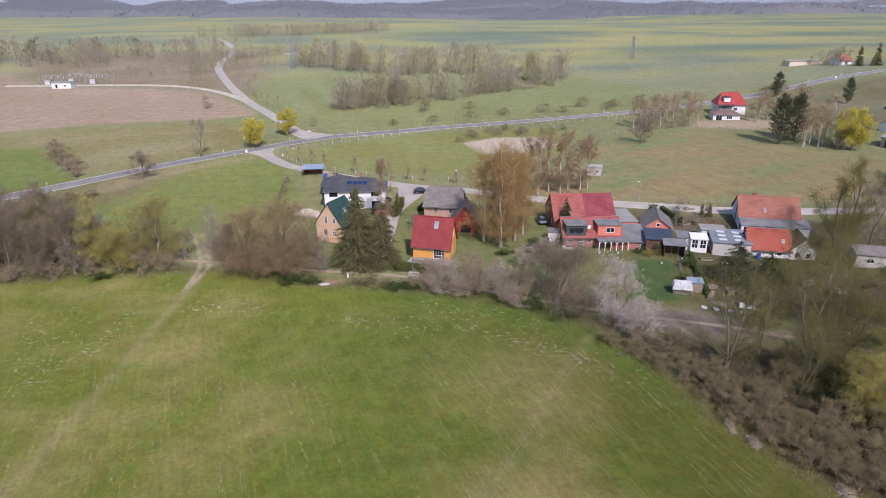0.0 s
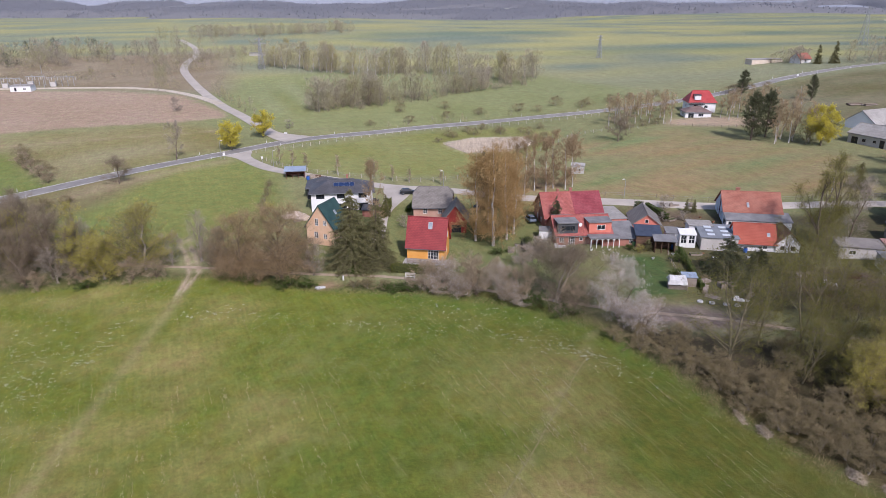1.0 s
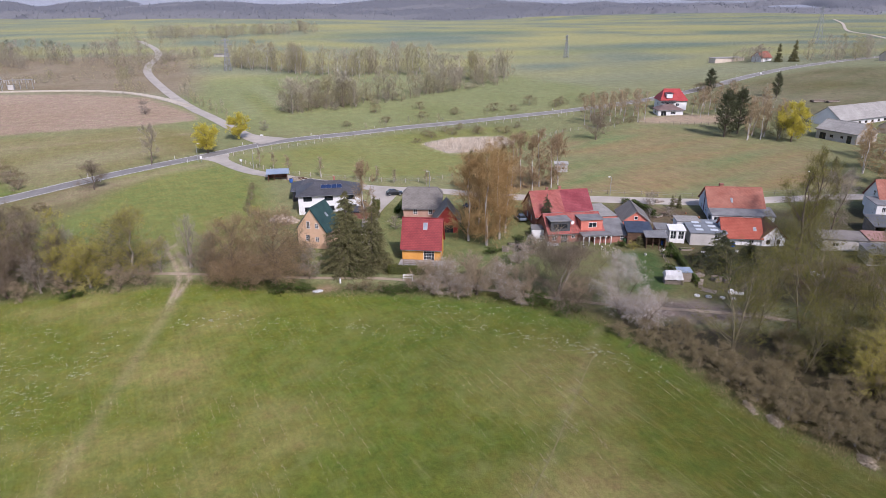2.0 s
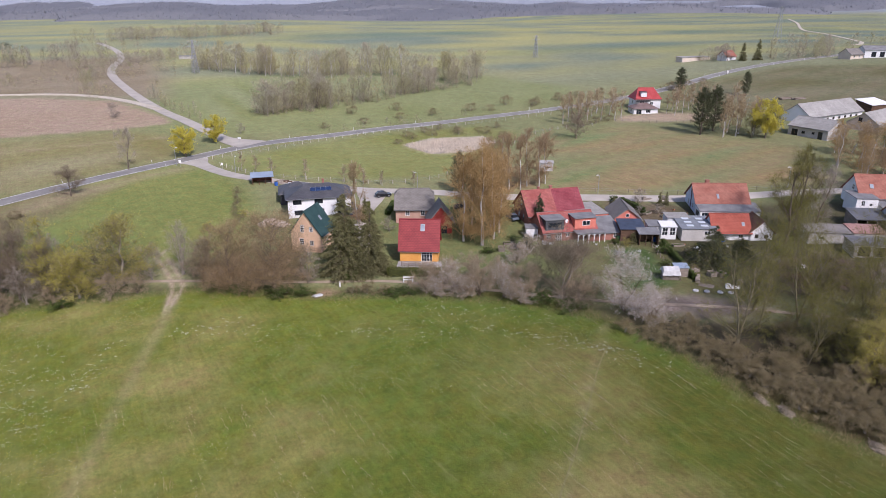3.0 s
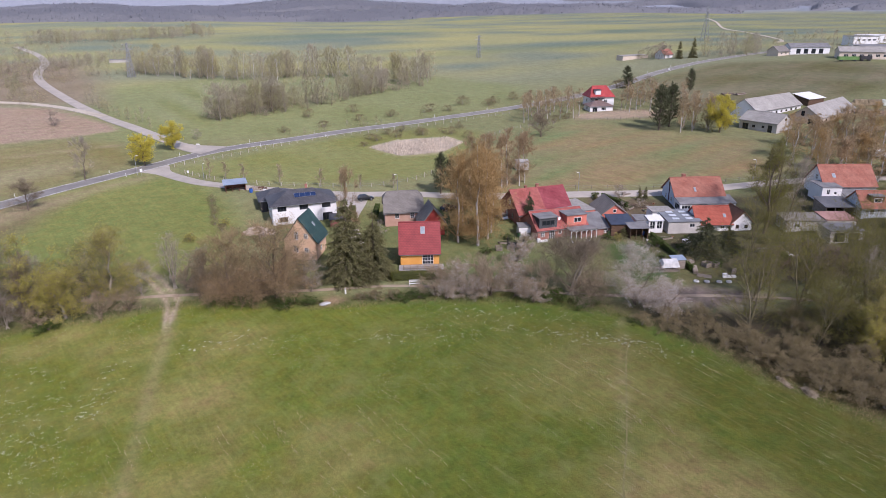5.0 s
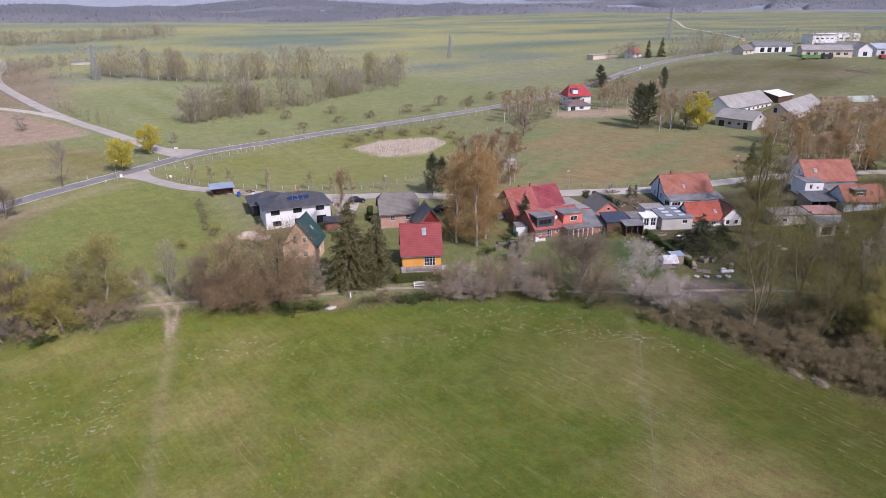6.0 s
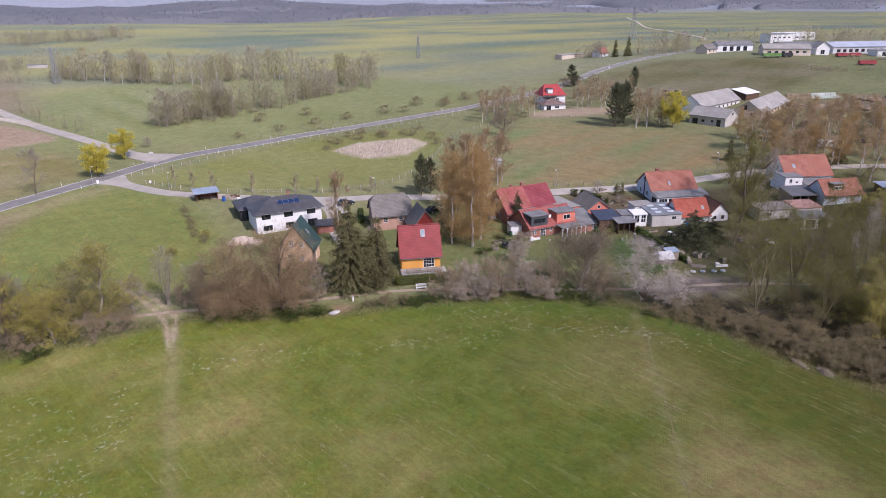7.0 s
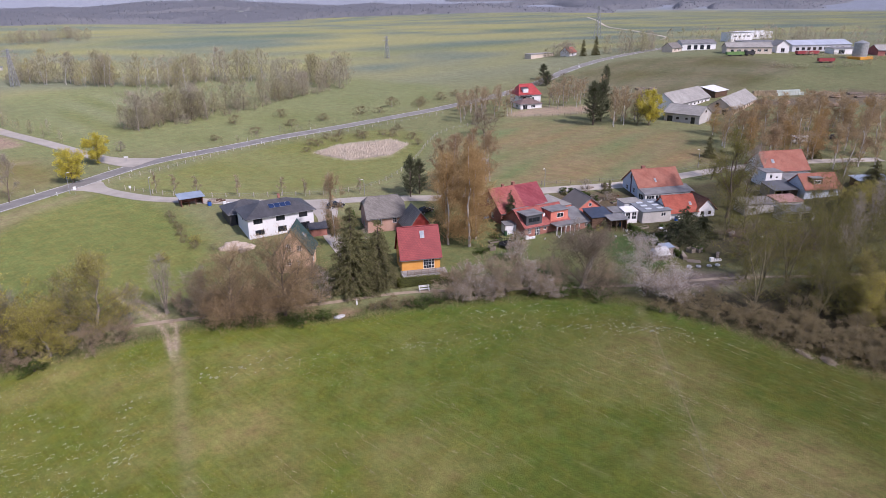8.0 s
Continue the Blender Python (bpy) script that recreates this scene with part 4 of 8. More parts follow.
h9 = house("house", "white gabled farmhouse with an orange tiled roof and a grey veranda", 72.6, 140.2, -13, 12.2, 8.2, 0.6, 3.0, 6.4, BLUE_WALL, ORANGE_TILE,
           [("l", -1.8, 0.9, 1.0, 1.3, (2, 2)), ("l", 1.8, 0.9, 1.0, 1.3, (2, 2)), ("l", 0, 4.2, 1.0, 1.2, (2, 2))])
part("plank", boxes((-6.2, -6.12, -0.5, -0.1, 0, 5.9)), material("plum_paint", (0.07, 0.03, 0.06), (0.1, 0.045, 0.08), 1, 0.8, 0), h9, "plum painted corner board")
chimney(h9, -2.6, 0.6, 5.6, 7.1, 0.8)
skylight(h9, on_slope(h9, 12.2, 8.2, 3.0, 6.4, -0.9, 2.2, 1, 1), 0.5, 1.3)
hut("veranda", "glazed white veranda with a grey roof against the farmhouse", 71.9, 134.4, -13, 13.6, 4.0, 0.2, 2.3, WHITE, FELT, 0.9, 0.2, [("f", -5.3, 0.5, 2.2, 1.5, (3, 1)), ("f", -2.7, 0.5, 2.2, 1.5, (3, 1)), ("f", 0.2, 0.5, 1.6, 1.5, (2, 1)), ("f", 3.5, 0.5, 2.2, 1.5, (3, 1)), ("l", 0, 0.5, 2.4, 1.5, (3, 1))], category="veranda")
h10 = house("outbuilding", "whitewashed outbuilding with a bright orange tiled roof", 66.0, 125.0, -13, 7.8, 6.2, -0.7, 2.2, 5.2, WHITE_WALL, material("bright_orange_tiles", (0.36, 0.08, 0.05), (0.46, 0.13, 0.085), 0.4, 0.75, 0.2, rows=(0.3, 0.34, 0.03)), [("f", 2.0, 0.8, 0.9, 0.9, (2, 1))], category="outbuilding")
skylight(h10, on_slope(h10, 8.2, 6.2, 2.2, 5.2, 2.6, 2.4, 1, 1), 0.6, 0.9)
house("outbuilding", "white and dark timbered outbuilding with a brown roof", 72.0, 123.4, 77, 6.4, 4.6, -0.6, 2.3, 4.6, WHITE_WALL, material("brown_tiles", (0.16, 0.08, 0.05), (0.27, 0.14, 0.09), 0.4, 0.85, 0.3, rows=(0.3, 0.34, 0.03)), [("l", -1.0, 0.8, 0.8, 0.9, (2, 2)), ("l", 1.0, 0.8, 0.8, 0.9, (2, 2))], category="outbuilding", frame_mat=BROWN_WOOD)
h11 = house("house", "white farmhouse with a broad orange tiled roof", 109.0, 131.5, -17, 12.6, 9.0, 2.2, 3.3, 7.4, WHITE_WALL, ORANGE_TILE, [("l", -1.5, 0.9, 1.0, 1.3, (2, 2)), ("l", 0.5, 4.0, 1.0, 1.2, (2, 2)), ("f", -2.0, 0.9, 1.1, 1.2, (2, 1)), ("f", 2.5, 0.9, 1.1, 1.2, (2, 1))])
skylight(h11, on_slope(h11, 12.6, 9.0, 3.3, 7.4, -3.4, 3.4, 1, 1), 0.8, 1.2)
hut("annex", "white two-storey annex with a flat grey roof", 101.6, 128.6, -17, 4.6, 6.0, 1.6, 4.3, WHITE_WALL, FELT, 0.2, 0.2, [("f", -0.8, 2.6, 0.8, 1.2, (2, 1)), ("f", 0.9, 2.6, 0.7, 0.6, (1, 1))], category="annex")
hut("carport", "open timber carport with a dark grey sheet roof", 96.4, 120.6, -17, 6.4, 5.6, 1.0, 2.7, GREY_WOOD, material("dark_grey_sheet", (0.085, 0.09, 0.095), (0.16, 0.165, 0.17), 0.3, 0.6, 0.1), 0.8, 0.3, category="carport", open_front=True)
hut("annex", "low white annex with a grey roof", 108.0, 123.8, -17, 9.0, 4.4, 1.6, 2.4, WHITE_WALL, FELT, 0.6, 0.3, [("f", -2, 0.7, 1.2, 1.1, (2, 1))], category="annex")
h12 = house("house", "pale blue rendered cottage with an orange tiled roof and a dormer", 104.4, 117.0, -17, 9.6, 6.8, 1.6, 2.6, 5.4, BLUE_WALL, ORANGE_TILE, [("l", 0, 0.9, 1.0, 1.2, (2, 2)), ("f", -2.4, 0.8, 1.1, 1.1, (2, 2)), ("f", 2.4, 0.8, 1.1, 1.1, (2, 2))])
d12 = part("dormer", boxes((-2.6, 0.2, -2.6, 0.5, 3.0, 4.9)), BROWN_WOOD, h12)
window(d12, 1.8, 0.9, pose(-1.2, -2.66, 3.5), WHITE, (2, 1))
part("dormer_roof", boxes((-2.8, 0.4, -2.85, 0.6, 4.9, 5.02)), FELT, d12)
hut("shed", "low shed with a rusty pink sheet roof", 91.0, 114.6, -17, 6.4, 5.0, 0.6, 2.2, GREY_WALL, material("rusty_sheet", (0.30, 0.16, 0.13), (0.44, 0.27, 0.23), 0.3, 0.85, 0.2), 0.4, 0.2)
hut("shed", "long low shed with a mossy grey roof", 84.0, 116.8, -17, 9.0, 4.6, 0.3, 2.3, GREY_WALL, material("mossy_felt", (0.17, 0.155, 0.14), (0.28, 0.26, 0.235), 0.3, 0.9, 0.3), 0.4, 0.25, [("f", -2, 0.7, 1.3, 0.9, (2, 1))])
hut("shed", "low garage row with a grey felt roof", 86.5, 108.6, -17, 7.0, 5.0, 0.2, 2.4, GREY_WALL, FELT, 0.2, 0.2, [("f", -1.6, 0.1, 2.3, 2.0, (1, 3)), ("f", 1.4, 0.1, 2.3, 2.0, (1, 3))], frame_mat=GREY_WOOD)
hut("shed", "open shed with a blue-grey sheet roof", 121.0, 112.0, -20, 9.0, 6.0, 1.8, 2.4, BROWN_WOOD, BLUE_SHEET, 0.8, 0.4, open_front=True)
hut("hut", "small pale concrete hut in the meadow", 42.6, 178.6, -15, 3.6, 2.8, ground(42.6, 178.6), 2.3, GREY_WALL, CONCRETE, 0.1, 0.2, [("f", 0.5, 0.8, 0.8, 0.6, (1, 1))], category="hut")
hut("shed", "brown timber shed with a blue-grey sheet roof beside the lane", -37.6, 184.6, 6, 5.2, 3.8, ground(-37.6, 183) - 0.1, 2.2, material("reddish_boards", (0.15, 0.06, 0.04), (0.25, 0.11, 0.075), 0.8, 0.85, 0.3, stretch=(1, 1, 4)), BLUE_SHEET, 0.3, 0.5, open_front=True)

# the far house by the road, the barns and the works on the rise
h13 = house("house", "white house with a red hipped roof and balconies", 116.0, 268.0, -8, 10.6, 9.4, 6.8, 3.6, 7.4, WHITE_WALL, material("bright_red_tiles", (0.42, 0.05, 0.05), (0.52, 0.09, 0.085), 0.4, 0.6, 0.2, rows=(0.3, 0.34, 0.03)), [("f", -2.6, 0.6, 1.6, 2.0, (3, 1)), ("f", 1.5, 0.9, 1.4, 1.2, (2, 1)), ("l", 0, 0.9, 1.4, 1.3, (2, 1))], hip=2.0, over=0.5)
house("annex", "white annex with a low brown hipped roof before the red-roofed house", 110.4, 257.6, -8, 10.0, 7.6, 5.0, 2.8, 4.3, WHITE_WALL, material("brown_felt_shingles", (0.15, 0.105, 0.09), (0.23, 0.165, 0.145), 0.4, 0.85, 0.2), [("f", -2.8, 0.2, 2.2, 2.0, (2, 1)), ("f", 1.0, 0.9, 2.0, 1.2, (3, 1)), ("l", 0, 0.9, 1.6, 1.2, (2, 1))], category="annex", hip=3.4, over=0.5)
balcony = part("balcony", boxes((-5.6, 0.4, -6.4, -4.7, 2.5, 2.7)), DARK_FRAME, h13, "dark balcony with a slatted rail")
part("balcony_rail", boxes((-5.6, 0.4, -6.4, -6.32, 3.55, 3.65), (-5.6, -5.52, -6.32, -4.7, 3.55, 3.65)), DARK_FRAME, balcony)
for i in range(16):
    part("baluster", boxes((-5.58 + 0.39 * i, -5.52 + 0.39 * i, -6.39, -6.33, 2.7, 3.55)), DARK_FRAME, balcony)
part("dormer", boxes((-3.2, -0.8, -4.6, -1.0, 4.2, 6.1)), WHITE_WALL, h13, "white dormer")
part("dormer_roof", boxes((-3.4, -0.6, -4.9, -0.8, 6.1, 6.25)), DARK_FRAME, h13)
house("barn", "grey rendered barn with a pale fibre cement roof", 146.2, 200.4, -70, 14, 10.5, 4.6, 3.7, 6.3, GREY_WALL, PALE_FELT, [("f", 4.5, 0.2, 1.6, 2.6, (1, 2)), ("f", 2.0, 1.6, 1.0, 0.8, (2, 1)), ("f", -4.6, 0.2, 2.2, 2.4, (2, 1)), ("f", -1.5, 1.4, 1.2, 0.9, (2, 1)), ("r", 0, 4.2, 1.0, 0.9, (1, 1))], category="barn", frame_mat=BROWN_WOOD)
house("barn", "long white barn with a pale fibre cement roof", 170.5, 228.3, 20, 34, 11.5, 5.2, 3.2, 7.2, WHITE_WALL, PALE_FELT, [("f", -6 + 3.8 * i, 1.3, 1.4, 0.9, (2, 1)) for i in range(6)], category="barn", frame_mat=BROWN_WOOD)
house("barn", "long barn with peach side walls and a pale fibre cement roof", 184.0, 212.5, 27, 39, 10.5, 5.0, 3.0, 6.6, material("pale_peach_render", (0.46, 0.36, 0.27), (0.60, 0.49, 0.39), 0.3, 0.9, 0.2), PALE_FELT, [("f", -17 + 4.2 * i, 1.2, 1.5, 0.9, (2, 1)) for i in range(9)] + [("l", -1.0, 3.2, 1.2, 1.8, (2, 2)), ("l", 2.2, 0.1, 2.2, 2.2, (2, 1))], category="barn", frame_mat=BROWN_WOOD)
hut("barn", "open barn with a white sheet roof", 199.0, 236.0, 14, 11, 7, 6.4, 3.4, BROWN_WOOD, WHITE, 1.5, 0.5, category="barn")

# ---- trees ----
BARK = material("brown_bark", (0.10, 0.075, 0.055), (0.20, 0.16, 0.12), 1.5, 0.95, 0.5)
GREY_BARK = material("grey_bark", (0.22, 0.19, 0.15), (0.38, 0.34, 0.28), 1.5, 0.95, 0.5)
BIRCH_BARK = material("birch_bark", (0.30, 0.27, 0.24), (0.72, 0.69, 0.64), 1.2, 0.85, 0.2, stretch=(1, 1, 0.4))


OLIVE_BARK = material("olive_bark", (0.13, 0.11, 0.065), (0.24, 0.21, 0.13), 1.5, 0.95, 0.5)


def tint(name, dark, light, vary=0.18):
    """Twigs, buds, needles and leaves: a thin surface that lets part of the light through."""
    m = material(name, dark, light, 0.35, 0.9, 0, vary=vary, island=True, fine=4, spec=0.15)
    nodes, links = m.node_tree.nodes, m.node_tree.links
    b = nodes["Principled BSDF"]
    if any(n.type == "BSDF_TRANSLUCENT" for n in nodes):
        return m
    thin, mix = nodes.new("ShaderNodeBsdfTranslucent"), nodes.new("ShaderNodeMixShader")
    links.new(b.inputs["Base Color"].links[0].from_socket, thin.inputs["Color"])
    mix.inputs[0].default_value = 0.4
    links.new(b.outputs[0], mix.inputs[1]), links.new(thin.outputs[0], mix.inputs[2])
    links.new(mix.outputs[0], nodes["Material Output"].inputs["Surface"])
    return m


TWIG_BROWN = tint("brown_twigs", (0.30, 0.213, 0.115), (0.465, 0.345, 0.20))
TWIG_GREY = tint("grey_twigs", (0.30, 0.255, 0.205), (0.47, 0.41, 0.335))
TWIG_ROSE = tint("rosy_twigs", (0.345, 0.268, 0.178), (0.50, 0.41, 0.285))
TWIG_STRAW = tint("straw_twigs", (0.24, 0.195, 0.125), (0.40, 0.33, 0.22))
TWIG_SCRUB = tint("scrub_twigs", (0.228, 0.186, 0.104), (0.37, 0.305, 0.18))
TWIG_OLIVE = tint("olive_twigs", (0.10, 0.088, 0.04), (0.18, 0.155, 0.074))
BUD_SPRING = tint("spring_buds", (0.33, 0.295, 0.07), (0.51, 0.46, 0.125))
BUD_OLIVE = tint("olive_buds", (0.15, 0.148, 0.032), (0.26, 0.25, 0.06))
BUD_YELLOW = tint("yellow_buds", (0.37, 0.335, 0.07), (0.56, 0.505, 0.135))
BUD_MAPLE = tint("maple_flowers", (0.54, 0.47, 0.06), (0.74, 0.66, 0.12))
BUD_GOLD = tint("golden_catkins", (0.37, 0.245, 0.105), (0.55, 0.385, 0.18))
BUD_RUST = tint("rusty_catkins", (0.30, 0.195, 0.115), (0.46, 0.315, 0.19))
TWIG_RUST = tint("rusty_twigs", (0.32, 0.235, 0.135), (0.48, 0.37, 0.225))
PETAL = tint("white_blossom", (0.58, 0.54, 0.51), (0.84, 0.79, 0.76))
NEEDLE = tint("spruce_needles", (0.15, 0.148, 0.064), (0.265, 0.255, 0.122))
PINE_NEEDLE = tint("pine_needles", (0.08, 0.092, 0.05), (0.155, 0.165, 0.088))
LEAF = tint("fresh_leaves", (0.05, 0.085, 0.02), (0.12, 0.17, 0.04))


def fast_mesh(name, verts, tris, mats, parent=None, label="", index=None):
    """A mesh object of triangles from arrays."""
    verts, tris = np.asarray(verts, np.float32), np.asarray(tris, np.int32)
    me = bpy.data.meshes.new(name)
    me.vertices.add(len(verts))
    me.vertices.foreach_set("co", verts.reshape(-1))
    me.loops.add(len(tris) * 3)
    me.loops.foreach_set("vertex_index", tris.reshape(-1))
    me.polygons.add(len(tris))
    me.polygons.foreach_set("loop_start", np.arange(0, len(tris) * 3, 3, dtype=np.int32))
    for one in (mats if isinstance(mats, (list, tuple)) else [mats]):
        me.materials.append(one)
    if index is not None:
        me.polygons.foreach_set("material_index", np.asarray(index, np.int32))
    me.update(calc_edges=True)
    ob = new(name, me)
    if parent is not None:
        ob.parent = parent
    return tagged(ob, label) if label else ob


def unit(v):
    return v / (np.linalg.norm(v, axis=-1, keepdims=True) + 1e-9)


def tubes(a, b, r0, r1, n):
    """Tapered limbs between arrays of points, as triangles."""
    d = unit(b - a)
    u = unit(np.cross(d, np.array((0.31, 0.87, 0.39))))
    w = np.cross(d, u)
    t = np.arange(n) * 2 * math.pi / n
    ring = np.cos(t)[None, :, None] * u[:, None, :] + np.sin(t)[None, :, None] * w[:, None, :]
    v = np.concatenate([a[:, None] + ring * r0[:, None, None], b[:, None] + ring * r1[:, None, None]], 1)
    i, j = np.arange(n), (np.arange(n) + 1) % n
    f = np.concatenate([np.stack([i, j, n + j], -1), np.stack([i, n + j, n + i], -1)])
    return v.reshape(-1, 3), (f[None] + (np.arange(len(a)) * 2 * n)[:, None, None]).reshape(-1, 3)


def blades(p, d, length, width, rng):
    """Thin pointed triangles from p along d, with a random twist."""
    s = unit(np.cross(d, rng.normal(size=d.shape))) * width[:, None] / 2
    v = np.stack([p - s, p + s, p + d * length[:, None]], 1).reshape(-1, 3)
    return v, np.arange(len(v)).reshape(-1, 3)


def joined(parts):
    vs, fs, k = [], [], 0
    for v, f in parts:
        vs.append(v), fs.append(f + k)
        k += len(v)
    return np.concatenate(vs), np.concatenate(fs)


PROFILES = {
    "round": lambda u: np.sqrt(np.clip(1 - (2 * u - 0.9) ** 2 / 1.21, 0, 1)),
    "broad": lambda u: np.clip(1.12 - u, 0, 1) ** 0.5 * np.clip(0.45 + 2.2 * u, 0, 1),
    "tall": lambda u: np.clip(1.04 - u, 0, 1) ** 0.55 * np.clip(0.55 + 1.6 * u, 0, 1),
    "dome": lambda u: np.clip(1.02 - u ** 3.2, 0, 1) ** 0.6 * np.clip(0.78 + 0.7 * u, 0, 1),
    "bush": lambda u: np.sqrt(np.clip(1.02 - u * u, 0, 1)),
}


class Form:
    """A broadleaf tree or bush: winding stems, limbs to the edge of an uneven crown, branches, fine twigs and buds."""

    def __init__(self, seed, H, R, base=0.15, profile="broad", limbs=16, subs=7, twigs=2600, twig=0.9, wide=0.05, buds=0, bud=0.12, droop=0.0, trunk=0.24, stems=1, top=0.9, splay=0.12, lobe=1.0, wind=0.03, rise=0.12, spray=0.6, fill=0.0):
        rng = np.random.default_rng(seed)
        lobes, phase = rng.uniform(0.1, 0.24, 3) * lobe, rng.uniform(0, 6.28, 3)
        reach = lambda u, a: R * PROFILES[profile](u) * (1 + lobes[0] * np.sin(2 * a + phase[0] + 5 * u) + lobes[1] * np.sin(5 * a + phase[1] - 7 * u) * 0.7 + lobes[2] * np.sin(3 * a + phase[2] + 9 * u) * 0.6)
        z0 = base * H
        wood, starts = [], []
        for s in range(stems):
            lean = rng.normal(size=2) * splay * H
            up = np.array((-0.5 / H, 0.12, 0.27, 0.42, 0.58, 0.76, 1.0)) * top
            bend = np.clip(up, 0, 1) ** 1.3
            pts = np.stack([lean[0] * bend, lean[1] * bend, up * H], -1) + rng.normal(size=(7, 3)) * np.array((1, 1, 0)) * wind * R * np.clip(up * 4, 0, 1)[:, None]
            pts[0, :2] += rng.normal(size=2) * (0.25 if stems > 1 else 0)
            r = trunk * np.array((1.25, 0.95, 0.82, 0.66, 0.48, 0.28, 0.08))
            wood.append(tubes(pts[:-1], pts[1:], r[:-1], r[1:], 6 if trunk > 0.1 else 4))
            starts.append(pts)
        solid = sum(len(f) for _, f in wood)
        n = limbs * stems
        which = np.arange(n) % stems
        u, a = rng.uniform(0.03, 1, n) ** 0.75, (np.arange(n) * 2.39996 + rng.uniform(-0.5, 0.5, n)) % (2 * math.pi)
        rho = rng.uniform(0.65, 1.0, n)
        end = np.stack([reach(u, a) * rho * np.cos(a), reach(u, a) * rho * np.sin(a), z0 + u * (H - z0) * 0.97], -1)
        zs = np.clip(end[:, 2] - rng.uniform(0.18, 0.5, n) * H * (0.35 + 0.65 * rho), 0.06 * H, H * top)
        begin = np.stack([np.array([np.interp(z, starts[w][:, 2], starts[w][:, k]) for z, w in zip(zs, which)]) for k in range(3)], -1)
        bow = np.stack([np.zeros(n), np.zeros(n), (0.05 - droop * 0.1) * H * rho], -1)
        one = begin * 0.66 + end * 0.34 + bow * 0.8 + rng.normal(size=(n, 3)) * (0.02 + wind) * R
        two = begin * 0.30 + end * 0.70 + bow + rng.normal(size=(n, 3)) * (0.03 + wind) * R
        lr = trunk * 0.32 * rng.uniform(0.7, 1.2, n)
        wood += [tubes(begin, one, lr, lr * 0.75, 4), tubes(one, two, lr * 0.75, lr * 0.45, 3), tubes(two, end, lr * 0.45, lr * 0.15, 3)]
        m = n * subs
        k = np.repeat(np.arange(n), subs)
        t = (rng.uniform(0.12, 1.0, m) ** 0.8)[:, None]
        p = np.where(t < 0.34, begin[k] + (one[k] - begin[k]) * t / 0.34, np.where(t < 0.7, one[k] + (two[k] - one[k]) * (t - 0.34) / 0.36, two[k] + (end[k] - two[k]) * (t - 0.7) / 0.3))
        out = unit(p * np.array((1, 1, 0.0)) + np.array((0, 0, 0.5 * R)))
        q = p + unit(out * 0.6 + rng.normal(size=(m, 3)) * 0.7 + np.array((0, 0, 0.15 - droop))) * (rng.uniform(0.14, 0.36, m) * (R + 0.12 * H))[:, None]
        q[:, 2] = np.clip(q[:, 2], 0.15, H)
        sr = np.full(m, trunk * 0.085)
        wood.append(tubes(p, q, sr, sr * 0.3, 3))
        self.wood = joined(wood)
        self.bark = (np.arange(len(self.wood[1])) >= solid).astype(np.int32)
        k = rng.integers(m, size=twigs)
        t = rng.uniform(0.05, 1.1, twigs)[:, None] ** 0.8
        at = p[k] + (q[k] - p[k]) * t + rng.normal(size=(twigs, 3)) * 0.055 * R
        if fill:
            some = rng.uniform(size=twigs) < fill
            uf, af = rng.uniform(0, 1, twigs), rng.uniform(0, 6.2832, twigs)
            rf = reach(uf, af) * np.sqrt(rng.uniform(0.05, 1, twigs))
            at = np.where(some[:, None], np.stack([rf * np.cos(af), rf * np.sin(af), z0 + uf * (H - z0) * 0.95], -1), at)
        at[:, 2] = np.maximum(at[:, 2], 0.1)
        d = unit(unit(q[k] - p[k]) * 0.45 + unit(at * np.array((1, 1, 0.4))) * 0.4 + rng.normal(size=(twigs, 3)) * spray + np.array((0, 0, rise - 1.6 * droop)))
        ln = twig * rng.uniform(0.45, 1.5, twigs)
        leaf = [blades(at, d, ln, wide * rng.uniform(0.6, 1.4, twigs), rng)]
        self.index = np.zeros(twigs, np.int32)
        if buds:
            k = rng.integers(twigs, size=int(twigs * buds))
            c = at[k] + d[k] * (ln[k] * rng.uniform(0.1, 1.05, len(k)))[:, None] + rng.normal(size=(len(k), 3)) * 0.09
            e = unit(rng.normal(size=(len(k), 3)))
            leaf.append(blades(c, e, bud * rng.uniform(0.6, 1.5, len(k)), bud * rng.uniform(0.6, 1.4, len(k)), rng))
            self.index = np.concatenate([self.index, np.ones(len(k), np.int32)])
        self.leaf = joined(leaf)


